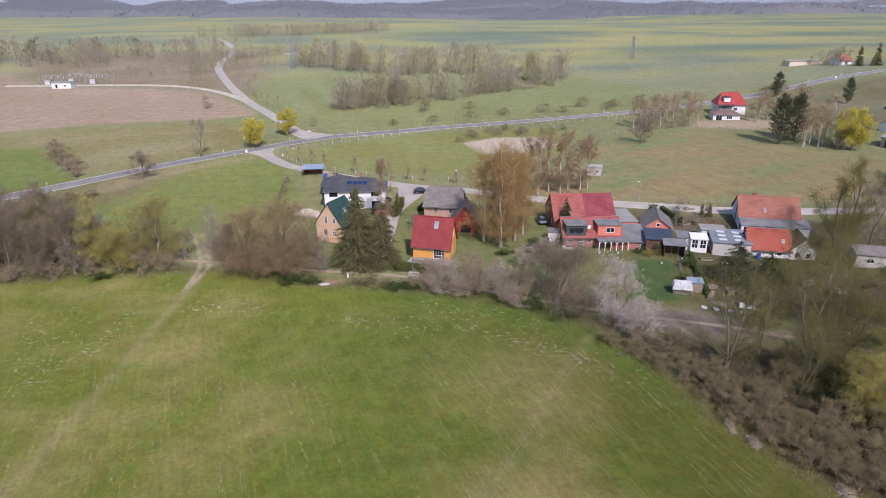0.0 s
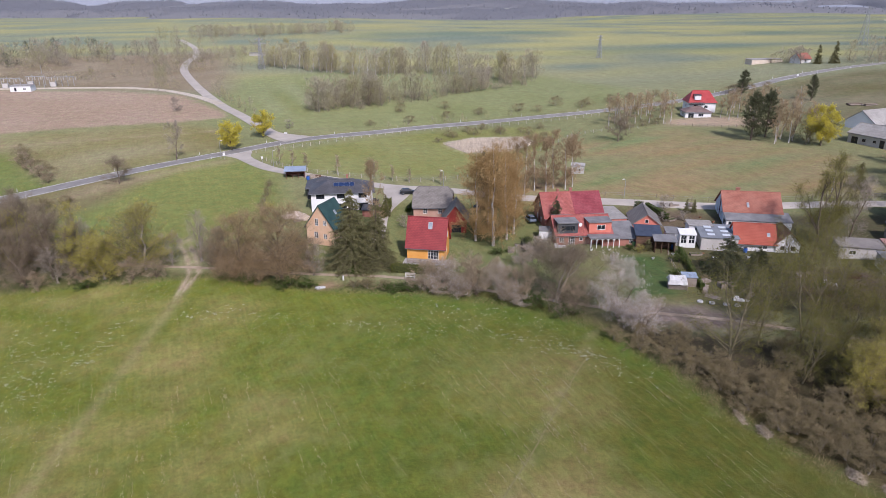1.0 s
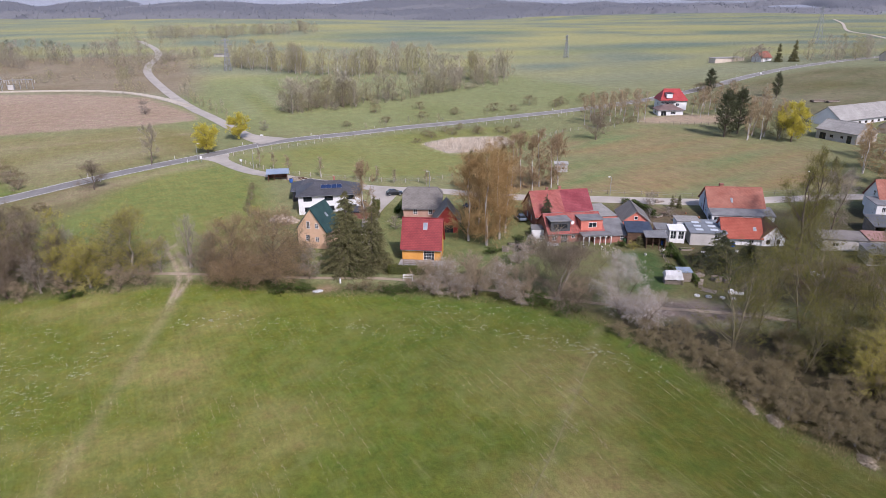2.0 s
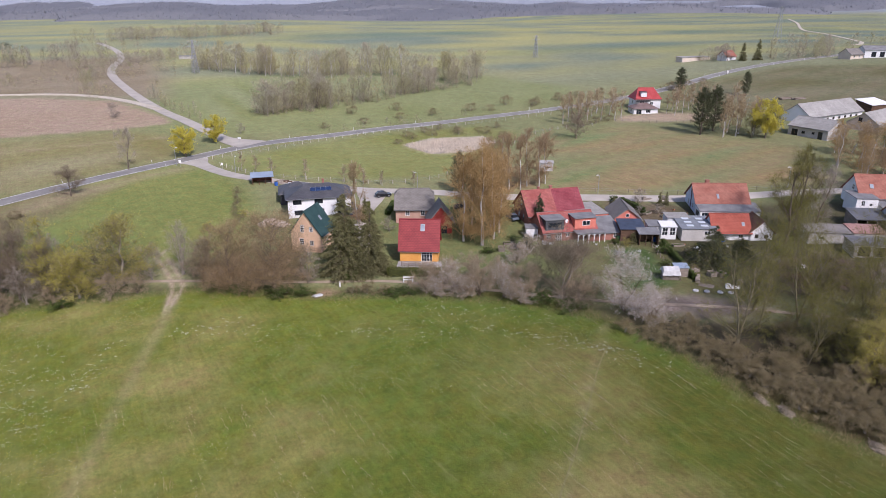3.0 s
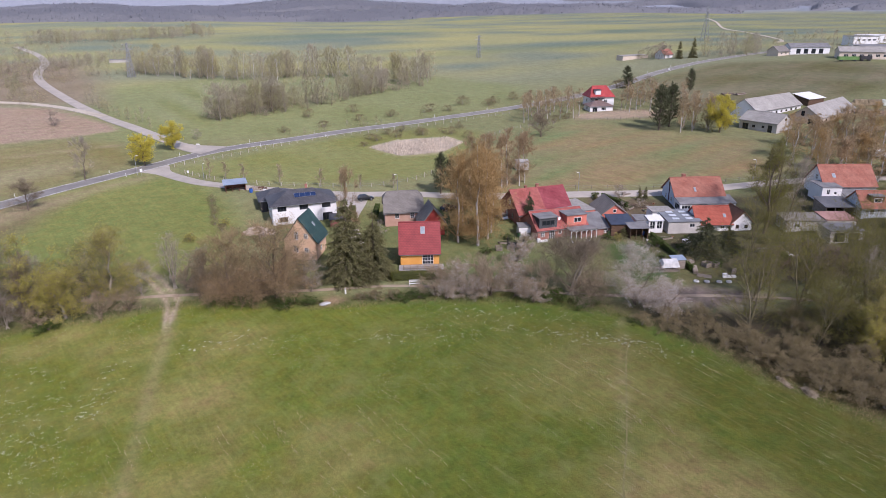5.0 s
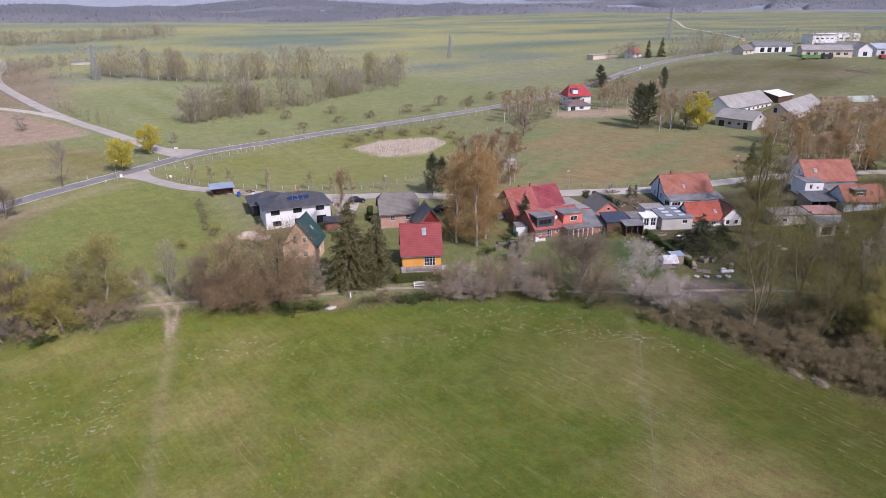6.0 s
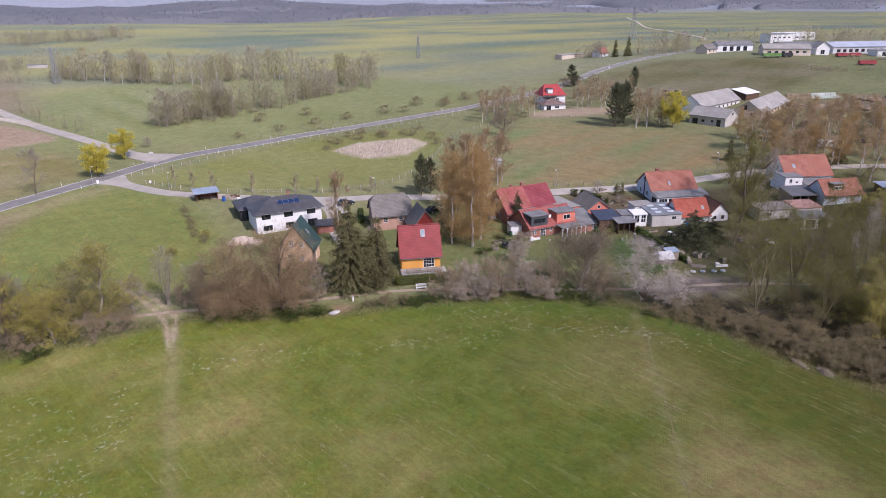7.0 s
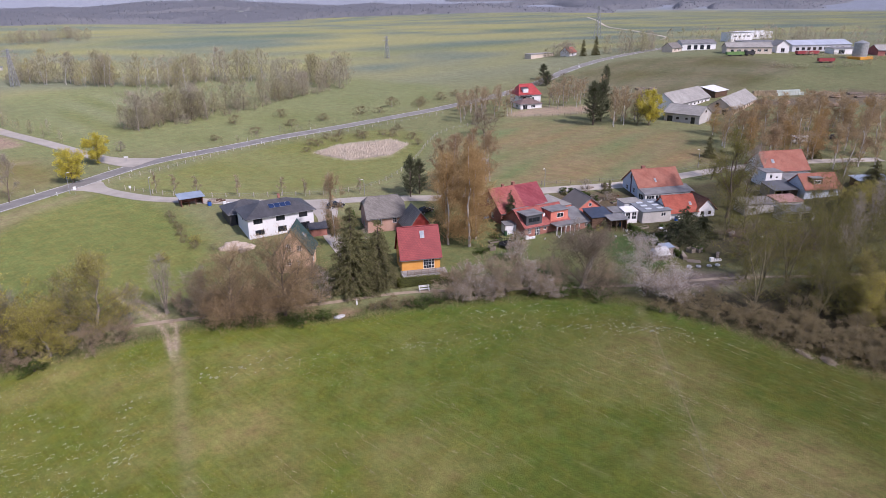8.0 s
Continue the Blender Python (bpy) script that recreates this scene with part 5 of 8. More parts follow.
class Conifer:
    """Boughs in whorls (spruce) or a dense rounded head (pine), with needle sprays."""

    def __init__(self, seed, H, R, pine=False, low=0.04, boughs=240, sprays=18, spray=0.8, wide=0.2):
        rng = np.random.default_rng(seed)
        u = low + (1 - low) * (1 - np.sqrt(rng.uniform(0, 1, boughs)) if not pine else rng.uniform(0, 1, boughs)) * 0.985
        f = 1 - u
        v = (u - low) / (1 - low)
        reach = R * (np.clip(np.sin(math.pi * np.clip(v * 0.86 + 0.14, 0, 1)), 0.05, 1) ** 0.6 if pine else f ** 0.75 + 0.03) * rng.uniform(0.6, 1.1, boughs)
        a = rng.uniform(0, 2 * math.pi, boughs)
        p = np.stack([np.zeros(boughs), np.zeros(boughs), u * H - (0.08 * H if pine else 0)], -1)
        rise = rng.uniform(0.0, 0.08, boughs) * H if pine else -rng.uniform(0.1, 0.5, boughs) * reach
        q = np.stack([reach * np.cos(a), reach * np.sin(a), u * H + rise], -1)
        q[:, 2] = np.maximum(q[:, 2], 0.15)
        trunk = tubes(np.array([(0, 0, -0.4), (0, 0, H * 0.5)]), np.array([(0, 0, H * 0.5), (0, 0, H)]), np.array((0.02 * H, 0.012 * H)), np.array((0.012 * H, 0.02)), 6)
        self.wood = joined([trunk, tubes(p, q, np.full(boughs, 0.0035 * H), np.full(boughs, 0.01), 3)])
        self.bark = np.zeros(len(self.wood[1]), np.int32)
        n = boughs * sprays
        k = np.repeat(np.arange(boughs), sprays)
        t = rng.uniform(0.35 if pine else 0.12, 1.06, n)[:, None]
        at = p[k] + (q[k] - p[k]) * t + rng.normal(size=(n, 3)) * (0.05 * R if pine else 0.02 * R)
        side = unit(q[k] - p[k])
        d = unit(side * 0.45 + rng.normal(size=(n, 3)) * 0.6 + np.array((0, 0, 0.45 if pine else -0.35)))
        at[:, 2] = np.maximum(at[:, 2], 0.1)
        self.leaf = blades(at, d, spray * rng.uniform(0.5, 1.2, n), wide * rng.uniform(0.6, 1.2, n), rng)
        self.index = np.zeros(n, np.int32)


KINDS = {
    "bare": ("bare_tree", "leafless brown broadleaf tree with dense fine twigs", BARK, [tint("dark_brown_twigs", (0.215, 0.17, 0.118), (0.36, 0.292, 0.205)), BUD_OLIVE], lambda s: Form(s, 15, 6, 0.05, "dome", 24, 8, 6200, 0.8, 0.05, trunk=0.24, lobe=0.8), 3, (15, 6)),
    "thin_bare": ("bare_tree", "leafless grey-brown tree with open crown", BARK, [TWIG_GREY, BUD_OLIVE], lambda s: Form(s, 15, 5.5, 0.25, "round", 18, 7, 3600, 0.9, 0.038, trunk=0.26), 2, (15, 5.5)),
    "scrub": ("bare_tree", "slender leafless grey-brown tree among scrub", GREY_BARK, [TWIG_GREY, BUD_OLIVE], lambda s: Form(s, 11, 3.4, 0.05, "round", 10, 6, 3000, 0.75, 0.036, trunk=0.12, stems=2), 2, (11, 3.4)),
    "slim": ("bare_tree", "slim leafless tree with several pale stems", GREY_BARK, [TWIG_GREY, BUD_OLIVE], lambda s: Form(s, 10, 2.6, 0.12, "tall", 7, 5, 1900, 0.7, 0.03, trunk=0.11, stems=5, splay=0.10), 1, (10, 2.6)),
    "olive": ("budding_tree", "broadleaf tree just coming into olive-yellow bud", OLIVE_BARK, [TWIG_OLIVE, BUD_OLIVE], lambda s: Form(s, 13, 5.2, 0.05, "round", 20, 6, 2400, 0.8, 0.036, buds=2.2, bud=0.105), 2, (13, 5.2)),
    "spring": ("budding_tree", "broadleaf tree in yellow-olive spring bud", GREY_BARK, [TWIG_STRAW, BUD_SPRING], lambda s: Form(s, 13, 5.2, 0.08, "dome", 30, 7, 5000, 0.8, 0.038, buds=3.0, bud=0.12, lobe=0.7), 1, (13, 5.2)),
    "broad_bare": ("bare_tree", "broad leafless grey-brown tree with many low limbs", GREY_BARK, [tint("grey_brown_twigs", (0.205, 0.165, 0.115), (0.34, 0.28, 0.20)), BUD_OLIVE], lambda s: Form(s, 10, 6.2, 0.0, "bush", 14, 9, 11500, 0.85, 0.036, trunk=0.19, stems=3, splay=0.25, top=0.8), 1, (10, 6.2)),
    "dense_bare": ("bare_tree", "large leafless reddish-brown tree with very dense twigs", BARK, [TWIG_BROWN, BUD_OLIVE], lambda s: Form(s, 15, 8, 0.0, "dome", 64, 10, 26000, 0.7, 0.05, trunk=0.3, lobe=0.35, top=0.7), 1, (15, 8)),
    "willow": ("willow", "tall willow with bare forked trunk and olive-green spring haze", OLIVE_BARK, [TWIG_OLIVE, BUD_OLIVE], lambda s: Form(s, 16, 7, 0.10, "round", 12, 7, 2100, 0.9, 0.028, buds=4.0, bud=0.10, droop=0.06, trunk=0.17, stems=2, splay=0.13, top=0.9, wind=0.02), 3, (16, 7)),
    "gnarled": ("willow", "old willow with a thick dark winding trunk and thin green haze", BARK, [TWIG_OLIVE, BUD_OLIVE], lambda s: Form(s, 19, 6.4, 0.22, "round", 12, 9, 3600, 0.9, 0.028, buds=4.2, bud=0.095, trunk=0.33, stems=1, splay=0.05, top=0.85, wind=0.09), 2, (19, 6.4)),
    "yellow": ("flowering_tree", "tree in bright yellow-green spring flower", GREY_BARK, [TWIG_STRAW, BUD_YELLOW], lambda s: Form(s, 12, 4.6, 0.08, "dome", 26, 8, 3800, 0.7, 0.035, buds=4.0, bud=0.125, lobe=0.7), 2, (12, 4.6)),
    "maple": ("maple", "small round maple in full yellow flower", BARK, [TWIG_STRAW, BUD_MAPLE], lambda s: Form(s, 9, 3.7, 0.24, "round", 26, 6, 2400, 0.55, 0.04, buds=6, bud=0.17, trunk=0.17, lobe=0.35), 2, (9, 3.7)),
    "birch": ("birch", "tall birch with white trunk and drooping golden catkins", BIRCH_BARK, [BUD_GOLD, BUD_GOLD], lambda s: Form(s, 20, 4.8, 0.05, "tall", 30, 7, 6000, 1.0, 0.04, buds=1.0, bud=0.11, droop=0.3, trunk=0.22, top=0.97, splay=0.03), 3, (20, 4.8)),
    "rusty": ("birch", "slender birch with bare white trunk and rusty twigs", BIRCH_BARK, [TWIG_RUST, BUD_RUST], lambda s: Form(s, 15, 2.9, 0.18, "tall", 18, 6, 2500, 0.85, 0.05, buds=0.9, bud=0.13, droop=0.2, trunk=0.16, top=0.97, splay=0.05), 3, (15, 2.9)),
    "slender": ("birch", "slender pale-trunked birch with a thin golden-brown haze of twigs", BIRCH_BARK, [tint("golden_twigs", (0.36, 0.27, 0.155), (0.52, 0.405, 0.25)), BUD_GOLD], lambda s: Form(s, 15, 2.6, 0.2, "tall", 13, 5, 1600, 0.8, 0.045, buds=0.5, bud=0.11, droop=0.1, trunk=0.15, top=0.97, splay=0.08), 3, (15, 2.6)),
    "young": ("young_birch", "young roadside birch, thin and leafless", BIRCH_BARK, [TWIG_ROSE, BUD_GOLD], lambda s: Form(s, 6, 1.1, 0.2, "tall", 12, 4, 520, 0.5, 0.055, trunk=0.07, top=0.97, splay=0.02), 1, (6, 1.1)),
    "cherry": ("cherry_tree", "wild cherry covered in white blossom", BARK, [TWIG_ROSE, PETAL], lambda s: Form(s, 11, 5.2, 0.0, "bush", 12, 8, 5600, 0.7, 0.03, buds=3.2, bud=0.085, trunk=0.15, stems=3, splay=0.25, top=0.85), 2, (11, 5.2)),
    "bush": ("bush", "dense leafless rosy-brown bush", BARK, [TWIG_ROSE, PETAL], lambda s: Form(s, 5, 3.4, 0.0, "bush", 3, 3, 3400, 0.5, 0.037, trunk=0.06, stems=6, splay=0.3, top=0.8, rise=0.25, spray=0.7), 3, (5, 3.4)),
    "blossom_bush": ("bush", "blackthorn bush speckled with white blossom", BARK, [TWIG_ROSE, PETAL], lambda s: Form(s, 5, 3.4, 0.0, "bush", 4, 3, 3200, 0.5, 0.035, buds=1.0, bud=0.08, trunk=0.06, stems=6, splay=0.3, top=0.8, rise=0.25, spray=0.7), 1, (5, 3.4)),
    "thorn": ("bush", "tangled straw-brown scrub bush", GREY_BARK, [TWIG_SCRUB, BUD_OLIVE], lambda s: Form(s, 4, 3.2, 0.0, "bush", 3, 3, 3400, 0.45, 0.036, buds=0.1, bud=0.08, trunk=0.045, stems=6, splay=0.35, top=0.8, rise=0.35, spray=0.8), 3, (4, 3.2)),
    "far_thorn": ("bush", "small leafless brown bush at the field's edge", GREY_BARK, [TWIG_SCRUB, BUD_OLIVE], lambda s: Form(s, 4, 3.2, 0.0, "bush", 3, 2, 900, 0.6, 0.07, trunk=0.05, stems=5, splay=0.35, top=0.8, rise=0.35, spray=0.8, fill=0.5), 3, (4, 3.2)),
    "far_birch": ("birch", "slender pale-trunked birch with a thin golden-brown haze of twigs", BIRCH_BARK, [tint("golden_twigs", (0.36, 0.27, 0.155), (0.52, 0.405, 0.25)), BUD_GOLD], lambda s: Form(s, 15, 2.6, 0.2, "tall", 11, 3, 900, 0.85, 0.075, trunk=0.15, top=0.97, splay=0.08, fill=0.3), 3, (15, 2.6)),
    "green_bush": ("bush", "low bush in fresh green leaf", BARK, [TWIG_STRAW, LEAF], lambda s: Form(s, 2, 1.5, 0.0, "bush", 3, 5, 320, 0.35, 0.03, buds=3, bud=0.17, trunk=0.04, stems=5, splay=0.3), 1, (2, 1.5)),
    "gold_bush": ("bush", "garden bush in yellow spring flower", BARK, [TWIG_STRAW, BUD_YELLOW], lambda s: Form(s, 3, 2.2, 0.0, "bush", 3, 5, 600, 0.5, 0.03, buds=2, bud=0.14, trunk=0.05, stems=6, splay=0.3), 1, (3, 2.2)),
    "spruce": ("spruce", "dark green spruce with drooping boughs to the ground", BARK, [NEEDLE], lambda s: Conifer(s, 15, 4.4, boughs=460, sprays=58, spray=0.5, wide=0.105), 2, (15, 4.4)),
    "pine": ("pine", "dark pine with a rounded dense crown", BARK, [PINE_NEEDLE], lambda s: Conifer(s, 14, 3.4, True, 0.12, 170, 46, 0.5, 0.14), 2, (14, 3.4)),
    "yew": ("conifer", "dark fir with broad level boughs in a garden", BARK, [PINE_NEEDLE], lambda s: Conifer(s, 9, 5.4, False, 0.03, 230, 60, 0.5, 0.12), 1, (9, 5.4)),
    "cypress": ("conifer", "narrow dark garden conifer", BARK, [NEEDLE], lambda s: Conifer(s, 3.4, 0.9, False, 0.02, 90, 14, 0.3, 0.12), 1, (3.4, 0.9)),
}
BRANCH = material("brown_branches", (0.15, 0.115, 0.08), (0.27, 0.215, 0.155), 1.5, 0.95, 0.4)
LIMB = {"young": TWIG_ROSE, "slender": TWIG_RUST, "far_thorn": TWIG_SCRUB, "far_birch": TWIG_RUST, "slim": GREY_BARK, "willow": OLIVE_BARK, "olive": OLIVE_BARK, "spring": TWIG_STRAW, "yellow": TWIG_STRAW, "spruce": BARK, "gnarled": BARK, "pine": BARK, "yew": BARK, "thin_bare": TWIG_GREY, "broad_bare": BRANCH, "bush": TWIG_ROSE, "blossom_bush": TWIG_ROSE, "thorn": TWIG_SCRUB, "scrub": TWIG_GREY, "birch": BUD_GOLD, "rusty": BUD_RUST}
FIRST, turn = {}, random.Random(5)


def plant(kind, x, y, height, radius, group="", which=None):
    """Sets a tree of a kind at a place, with its height and crown radius."""
    name, label, bark, crowns, make, forms, (h0, r0) = KINDS[kind]
    i = which if which is not None else turn.randrange(forms)
    s = Matrix.Diagonal((radius / r0, radius / r0, height / h0, 1))
    m = pose(x, y, ground(x, y), 0, 0, turn.uniform(0, 360)) @ s
    if (kind, i) in FIRST:
        ob = copy_thing(FIRST[kind, i], Matrix.Identity(4))
        ob.matrix_basis = m
    else:
        p = make(100 * len(kind) + 17 * i + ord(kind[0]))
        ob = FIRST[kind, i] = thing(name, label, name.replace("_", " ").split()[-1] if "tree" in name or "bush" in name else name.replace("_", " "), m)
        fast_mesh("trunk", *p.wood, [bark, LIMB.get(kind, BRANCH)], ob, index=p.bark)
        fast_mesh("crown", *p.leaf, crowns, ob, index=p.index)
    if group:
        tagged(ob, group=group)
    return ob


def many(kind, rows, group=""):
    for r in rows:
        plant(kind, *r, group=group)


# along the meadow's edge
many("bare", [(-87.7, 122, 17, 5.6), (-82.6, 124, 16, 5.4), (-77.0, 125, 15, 4.8), (-94, 125, 16, 5.5), (-101, 123, 17, 6), (-110, 126, 16, 6), (-97, 134, 15, 6), (-86, 133, 14, 5.5), (-104, 136, 15, 6), (-116, 134, 15, 6), (-122, 122, 16, 6), (-92, 121, 13, 5), (-80.5, 121.5, 12, 4.6), (-73, 125, 12, 4.2), (-90, 139, 14, 5.5), (-110, 142, 15, 6), (-124, 140, 15, 6)], "trees at the meadow's edge")
many("scrub", [(-72, 127, 11, 3.5), (-80, 130, 11, 3.6), (-91, 129, 12, 3.8), (-75, 122.5, 8, 3), (-62, 129, 9, 3), (-54, 127, 7, 2.6)], "trees at the meadow's edge")
plant("dense_bare", -30.2, 116.8, 15.0, 7.4)
plant("dense_bare", -38.4, 119.6, 12.8, 6.2)
many("bare", [(-43.6, 121.5, 9.0, 3.4), (-25.0, 119.0, 7.5, 3.4)])
many("scrub", [(-43, 124, 9, 3.2), (-24, 117.5, 7, 2.6)])
plant("yellow", -71.0, 126.4, 14.4, 5.8, which=0)
many("yellow", [(-66.0, 123.0, 9.6, 5.0)])
plant("spring", -59.2, 126.2, 13.8, 6.8)
plant("spring", -84.5, 128.0, 13.0, 5.4)
many("olive", [(-78.0, 129.5, 12.5, 4.8), (-64.0, 129.5, 10.5, 4.4)], "trees at the meadow's edge")
plant("slim", -48.4, 127.6, 10.8, 3.0)
many("bush", [(-60, 121.5, 4.5, 3.6), (-55.5, 121.8, 4.0, 3.2), (-46, 126, 4, 2.6), (-70, 121.5, 3.5, 3), (-78, 120.5, 3.5, 3), (-86, 119.5, 3.4, 3), (-95, 119, 3.5, 3)], "bushes at the meadow's edge")
many("green_bush", [(-40.5, 119.6, 1.8, 2.2), (-36, 117, 1.8, 2.6), (-29, 113.2, 1.6, 2.4), (-25, 112.6, 1.4, 1.8), (-16, 117.6, 1.3, 1.6), (-9, 109.2, 1.2, 2.0), (-6, 108.4, 1.2, 1.8), (15.5, 99.2, 1.4, 2.6), (20, 95.6, 1.4, 2.6), (-68, 119.8, 1.4, 2), (-90, 118, 1.4, 2)], "low green bushes")
plant("spruce", -16.8, 120.0, 16.4, 5.8, which=0)
plant("spruce", -11.9, 119.6, 13.6, 4.4, which=1)
many("rusty", [(-13.4, 141.5, 17, 2.8)])
many("blossom_bush", [(1.5, 106.6, 6.0, 4.2), (10, 102.6, 6.2, 4.0)], "hedge of bare bushes")
many("bush", [(-3, 108.4, 5.2, 4.0), (6, 104.6, 6.4, 4.4), (13.4, 101.0, 6.0, 3.8), (1, 111, 5.0, 3.6), (6, 109, 5.8, 4.0), (10.5, 106.5, 5.6, 3.8), (21.5, 97, 5, 3.4)], "hedge of bare bushes")
many("blossom_bush", [(-1.5, 106.2, 3.4, 3.0), (3.5, 104.2, 3.6, 3.2), (12.0, 99.4, 3.6, 3.0), (16.5, 118.0, 4.0, 3.6), (21.0, 123.5, 3.6, 3.2)], "hedge of bare bushes")
many("thorn", [(-13.5, 110.4, 2.0, 2.4), (-10.5, 109.6, 1.8, 2.0), (-16.0, 111.4, 1.4, 1.6)], "hedge of bare bushes")
plant("broad_bare", 19.2, 99.8, 12.4, 7.4)
plant("cherry", 27.4, 93.0, 10.4, 5.0, which=0)
plant("cherry", 29.8, 88.6, 6.4, 3.8, which=1)
# the scrub slope and the willows
many("thorn", [(34.4, 79.6, 2.2, 2.6), (36.2, 76.0, 2.4, 2.8), (37.0, 72.6, 2.5, 2.8), (39.2, 70.4, 2.6, 3.0), (40.2, 68.0, 2.6, 3.0), (41.2, 64.6, 2.6, 3.0), (43.6, 63.4, 2.8, 3.2), (44.4, 60.0, 2.8, 3.0), (47.6, 57.6, 3.0, 3.2), (48.6, 61.4, 3.2, 3.4), (51.4, 56.2, 3.0, 3.4), (45.8, 66.2, 3.2, 3.4), (31.6, 84.0, 2.0, 2.4), (41.6, 73.8, 3.0, 3.2)], "scrub on the slope")
many("thorn", [(25, 86.5, 2.0, 2.4), (28, 83.5, 2.2, 2.6), (30.6, 80.4, 2.2, 2.4), (33, 82, 2.5, 3.0), (33.6, 77.4, 2.5, 2.8), (37, 79, 2.7, 3.2), (35.8, 73.6, 2.7, 3.0), (38.4, 75.6, 3.0, 3.4), (37.4, 69.2, 2.8, 3.2), (41, 71.4, 3.2, 3.6), (39.4, 65.4, 2.8, 3.0), (43, 67.0, 3.2, 3.6), (42.4, 61.6, 2.8, 3.2), (46.4, 63, 3.3, 3.6), (45.6, 57.6, 3.0, 3.2), (50, 59, 3.3, 3.8), (49, 53.4, 3.0, 3.4), (54, 55, 3.4, 4)], "scrub on the slope")
many("thorn", [(45, 75, 4.2, 3.6), (49, 68.6, 4.2, 3.6), (53, 64, 4.4, 3.8), (58, 59, 4.6, 4), (35, 85, 3.2, 2.6), (48, 80, 3.8, 3.2), (29.5, 86.5, 2.8, 2.4), (57, 67, 4.2, 3.6), (60, 75, 4.2, 3.6)], "scrub on the slope")
plant("willow", 40.4, 80.6, 16.6, 7.4, which=0)
plant("willow", 53.2, 84.6, 16.0, 6.8, which=1)
many("willow", [(59.5, 89.5, 13.5, 5.6), (62.5, 80, 14, 6.0), (47.6, 74.4, 10.5, 4.8), (72, 90.6, 12.6, 5.2), (74, 79, 13, 6), (84, 83, 13, 6), (46.5, 84.5, 12, 5.2), (56, 95, 11, 4.6), (66, 97, 11, 4.8), (67, 87, 13, 5.6), (60, 73.5, 12.5, 5.4), (50, 76, 11, 5)])
many("olive", [(56.5, 71.6, 11.2, 4.6), (62, 68, 11.5, 5.0), (68, 74, 12.0, 5.0), (80, 91, 11.0, 4.6), (90, 89, 12.0, 5.0), (98, 93, 11.5, 4.8), (88, 97.5, 9.0, 4.0), (104, 98, 10.5, 4.6), (54.5, 77.4, 9, 4.2), (70, 66, 11, 5), (78, 70, 12, 5), (49, 90, 8, 3.8), (63, 92, 9, 4.2), (58, 82, 10, 4.6), (66, 61, 10, 4.6), (58, 55, 8, 4.2)])
many("yellow", [(53.0, 70.0, 8.6, 4.0), (60.5, 63.5, 9.0, 4.2), (100, 103, 6.5, 3.6), (105.5, 104.5, 6.5, 3.8)])
many("spring", [(53.3, 70.2, 9.0, 3.8), (58.3, 74.3, 9.5, 4.2), (58.3, 66.2, 8.5, 4.0)])
many("slim", [(76.5, 88, 11, 2.4), (84, 93, 11, 2.4), (94, 95, 11, 2.4), (67, 84, 10, 2.4)])
many("gnarled", [(74.5, 117.2, 19.0, 6.2), (79.8, 120.9, 20.0, 5.8)], "old willows beside the sheds")
many("thin_bare", [(83.6, 120.4, 15.0, 4.4)])
plant("willow", 98.5, 106.0, 13.0, 4.4)
many("willow", [(62.6, 107.0, 12.5, 4.6), (67.5, 103.5, 13.0, 5.0), (79.5, 99.5, 13.5, 5.0), (72.0, 110.0, 10.5, 4.0), (88.0, 103.0, 12.0, 4.4)])
plant("spruce", 115.6, 109.0, 9.0, 4.4, which=0)
plant("olive", 92.6, 138.7, 8.4, 5.0)
plant("yew", 53.6, 110.0, 8.6, 5.6)
plant("yew", 60.5, 111.5, 5.6, 4.0)
# between the houses
plant("birch", 12.2, 129.4, 22.4, 6.2, which=0)
many("birch", [(15.6, 132.6, 20.0, 5.0), (8.8, 132.6, 20.0, 5.2), (17.6, 136.0, 18.0, 4.6), (16.4, 139.0, 17.5, 3.8), (12.6, 141.0, 18.0, 4.0), (17.5, 150.0, 15.0, 3.6)], "tall birches")
many("rusty", [(24.4, 161, 15.5, 3.0), (27.4, 163.6, 15.8, 2.8), (30.2, 162.4, 15.0, 2.7), (32.6, 164.6, 15.4, 2.8), (35.4, 163.0, 14.6, 2.8), (37.8, 165.0, 15, 2.8), (21.5, 164.0, 14.5, 2.8)], "birches behind the farmhouse")
many("pine", [(14.2, 165.0, 10.5, 2.4), (17.2, 166.0, 9.0, 2.2)])
plant("yew", 27.2, 137.3, 8.4, 2.5)
many("cypress", [ (59.6, 143.4, 3.6, 0.9), (61.6, 143.8, 3.4, 0.9), (43.6, 123.8, 2.6, 1.3), (-11.2, 152.6, 4.8, 1.3), (-10.8, 149.6, 4.0, 1.2), (49.2, 146.4, 1.8, 0.9), (109, 155, 7, 2.2), (134, 139, 9, 2.8)])
many("scrub", [(55.0, 145.6, 4.0, 2.0), (57.4, 139.0, 2.6, 1.6), (52.4, 138.6, 2.4, 1.4), (-6.4, 141.5, 3.2, 1.6)])
many("green_bush", [(49.6, 147.8, 1.5, 1.0), (52.4, 142.6, 1.2, 1.0), (44.6, 110.6, 1.2, 1.2), (40.0, 124.4, 1.3, 1.0), (25.0, 131.0, 1.0, 0.9), (19.6, 130.6, 1.2, 1.2), (12.2, 124.6, 1.2, 1.6), (56.6, 118.8, 1.2, 1.2), (52.0, 115.0, 1.0, 1.2)], "low green bushes")
shrubs = random.Random(77)
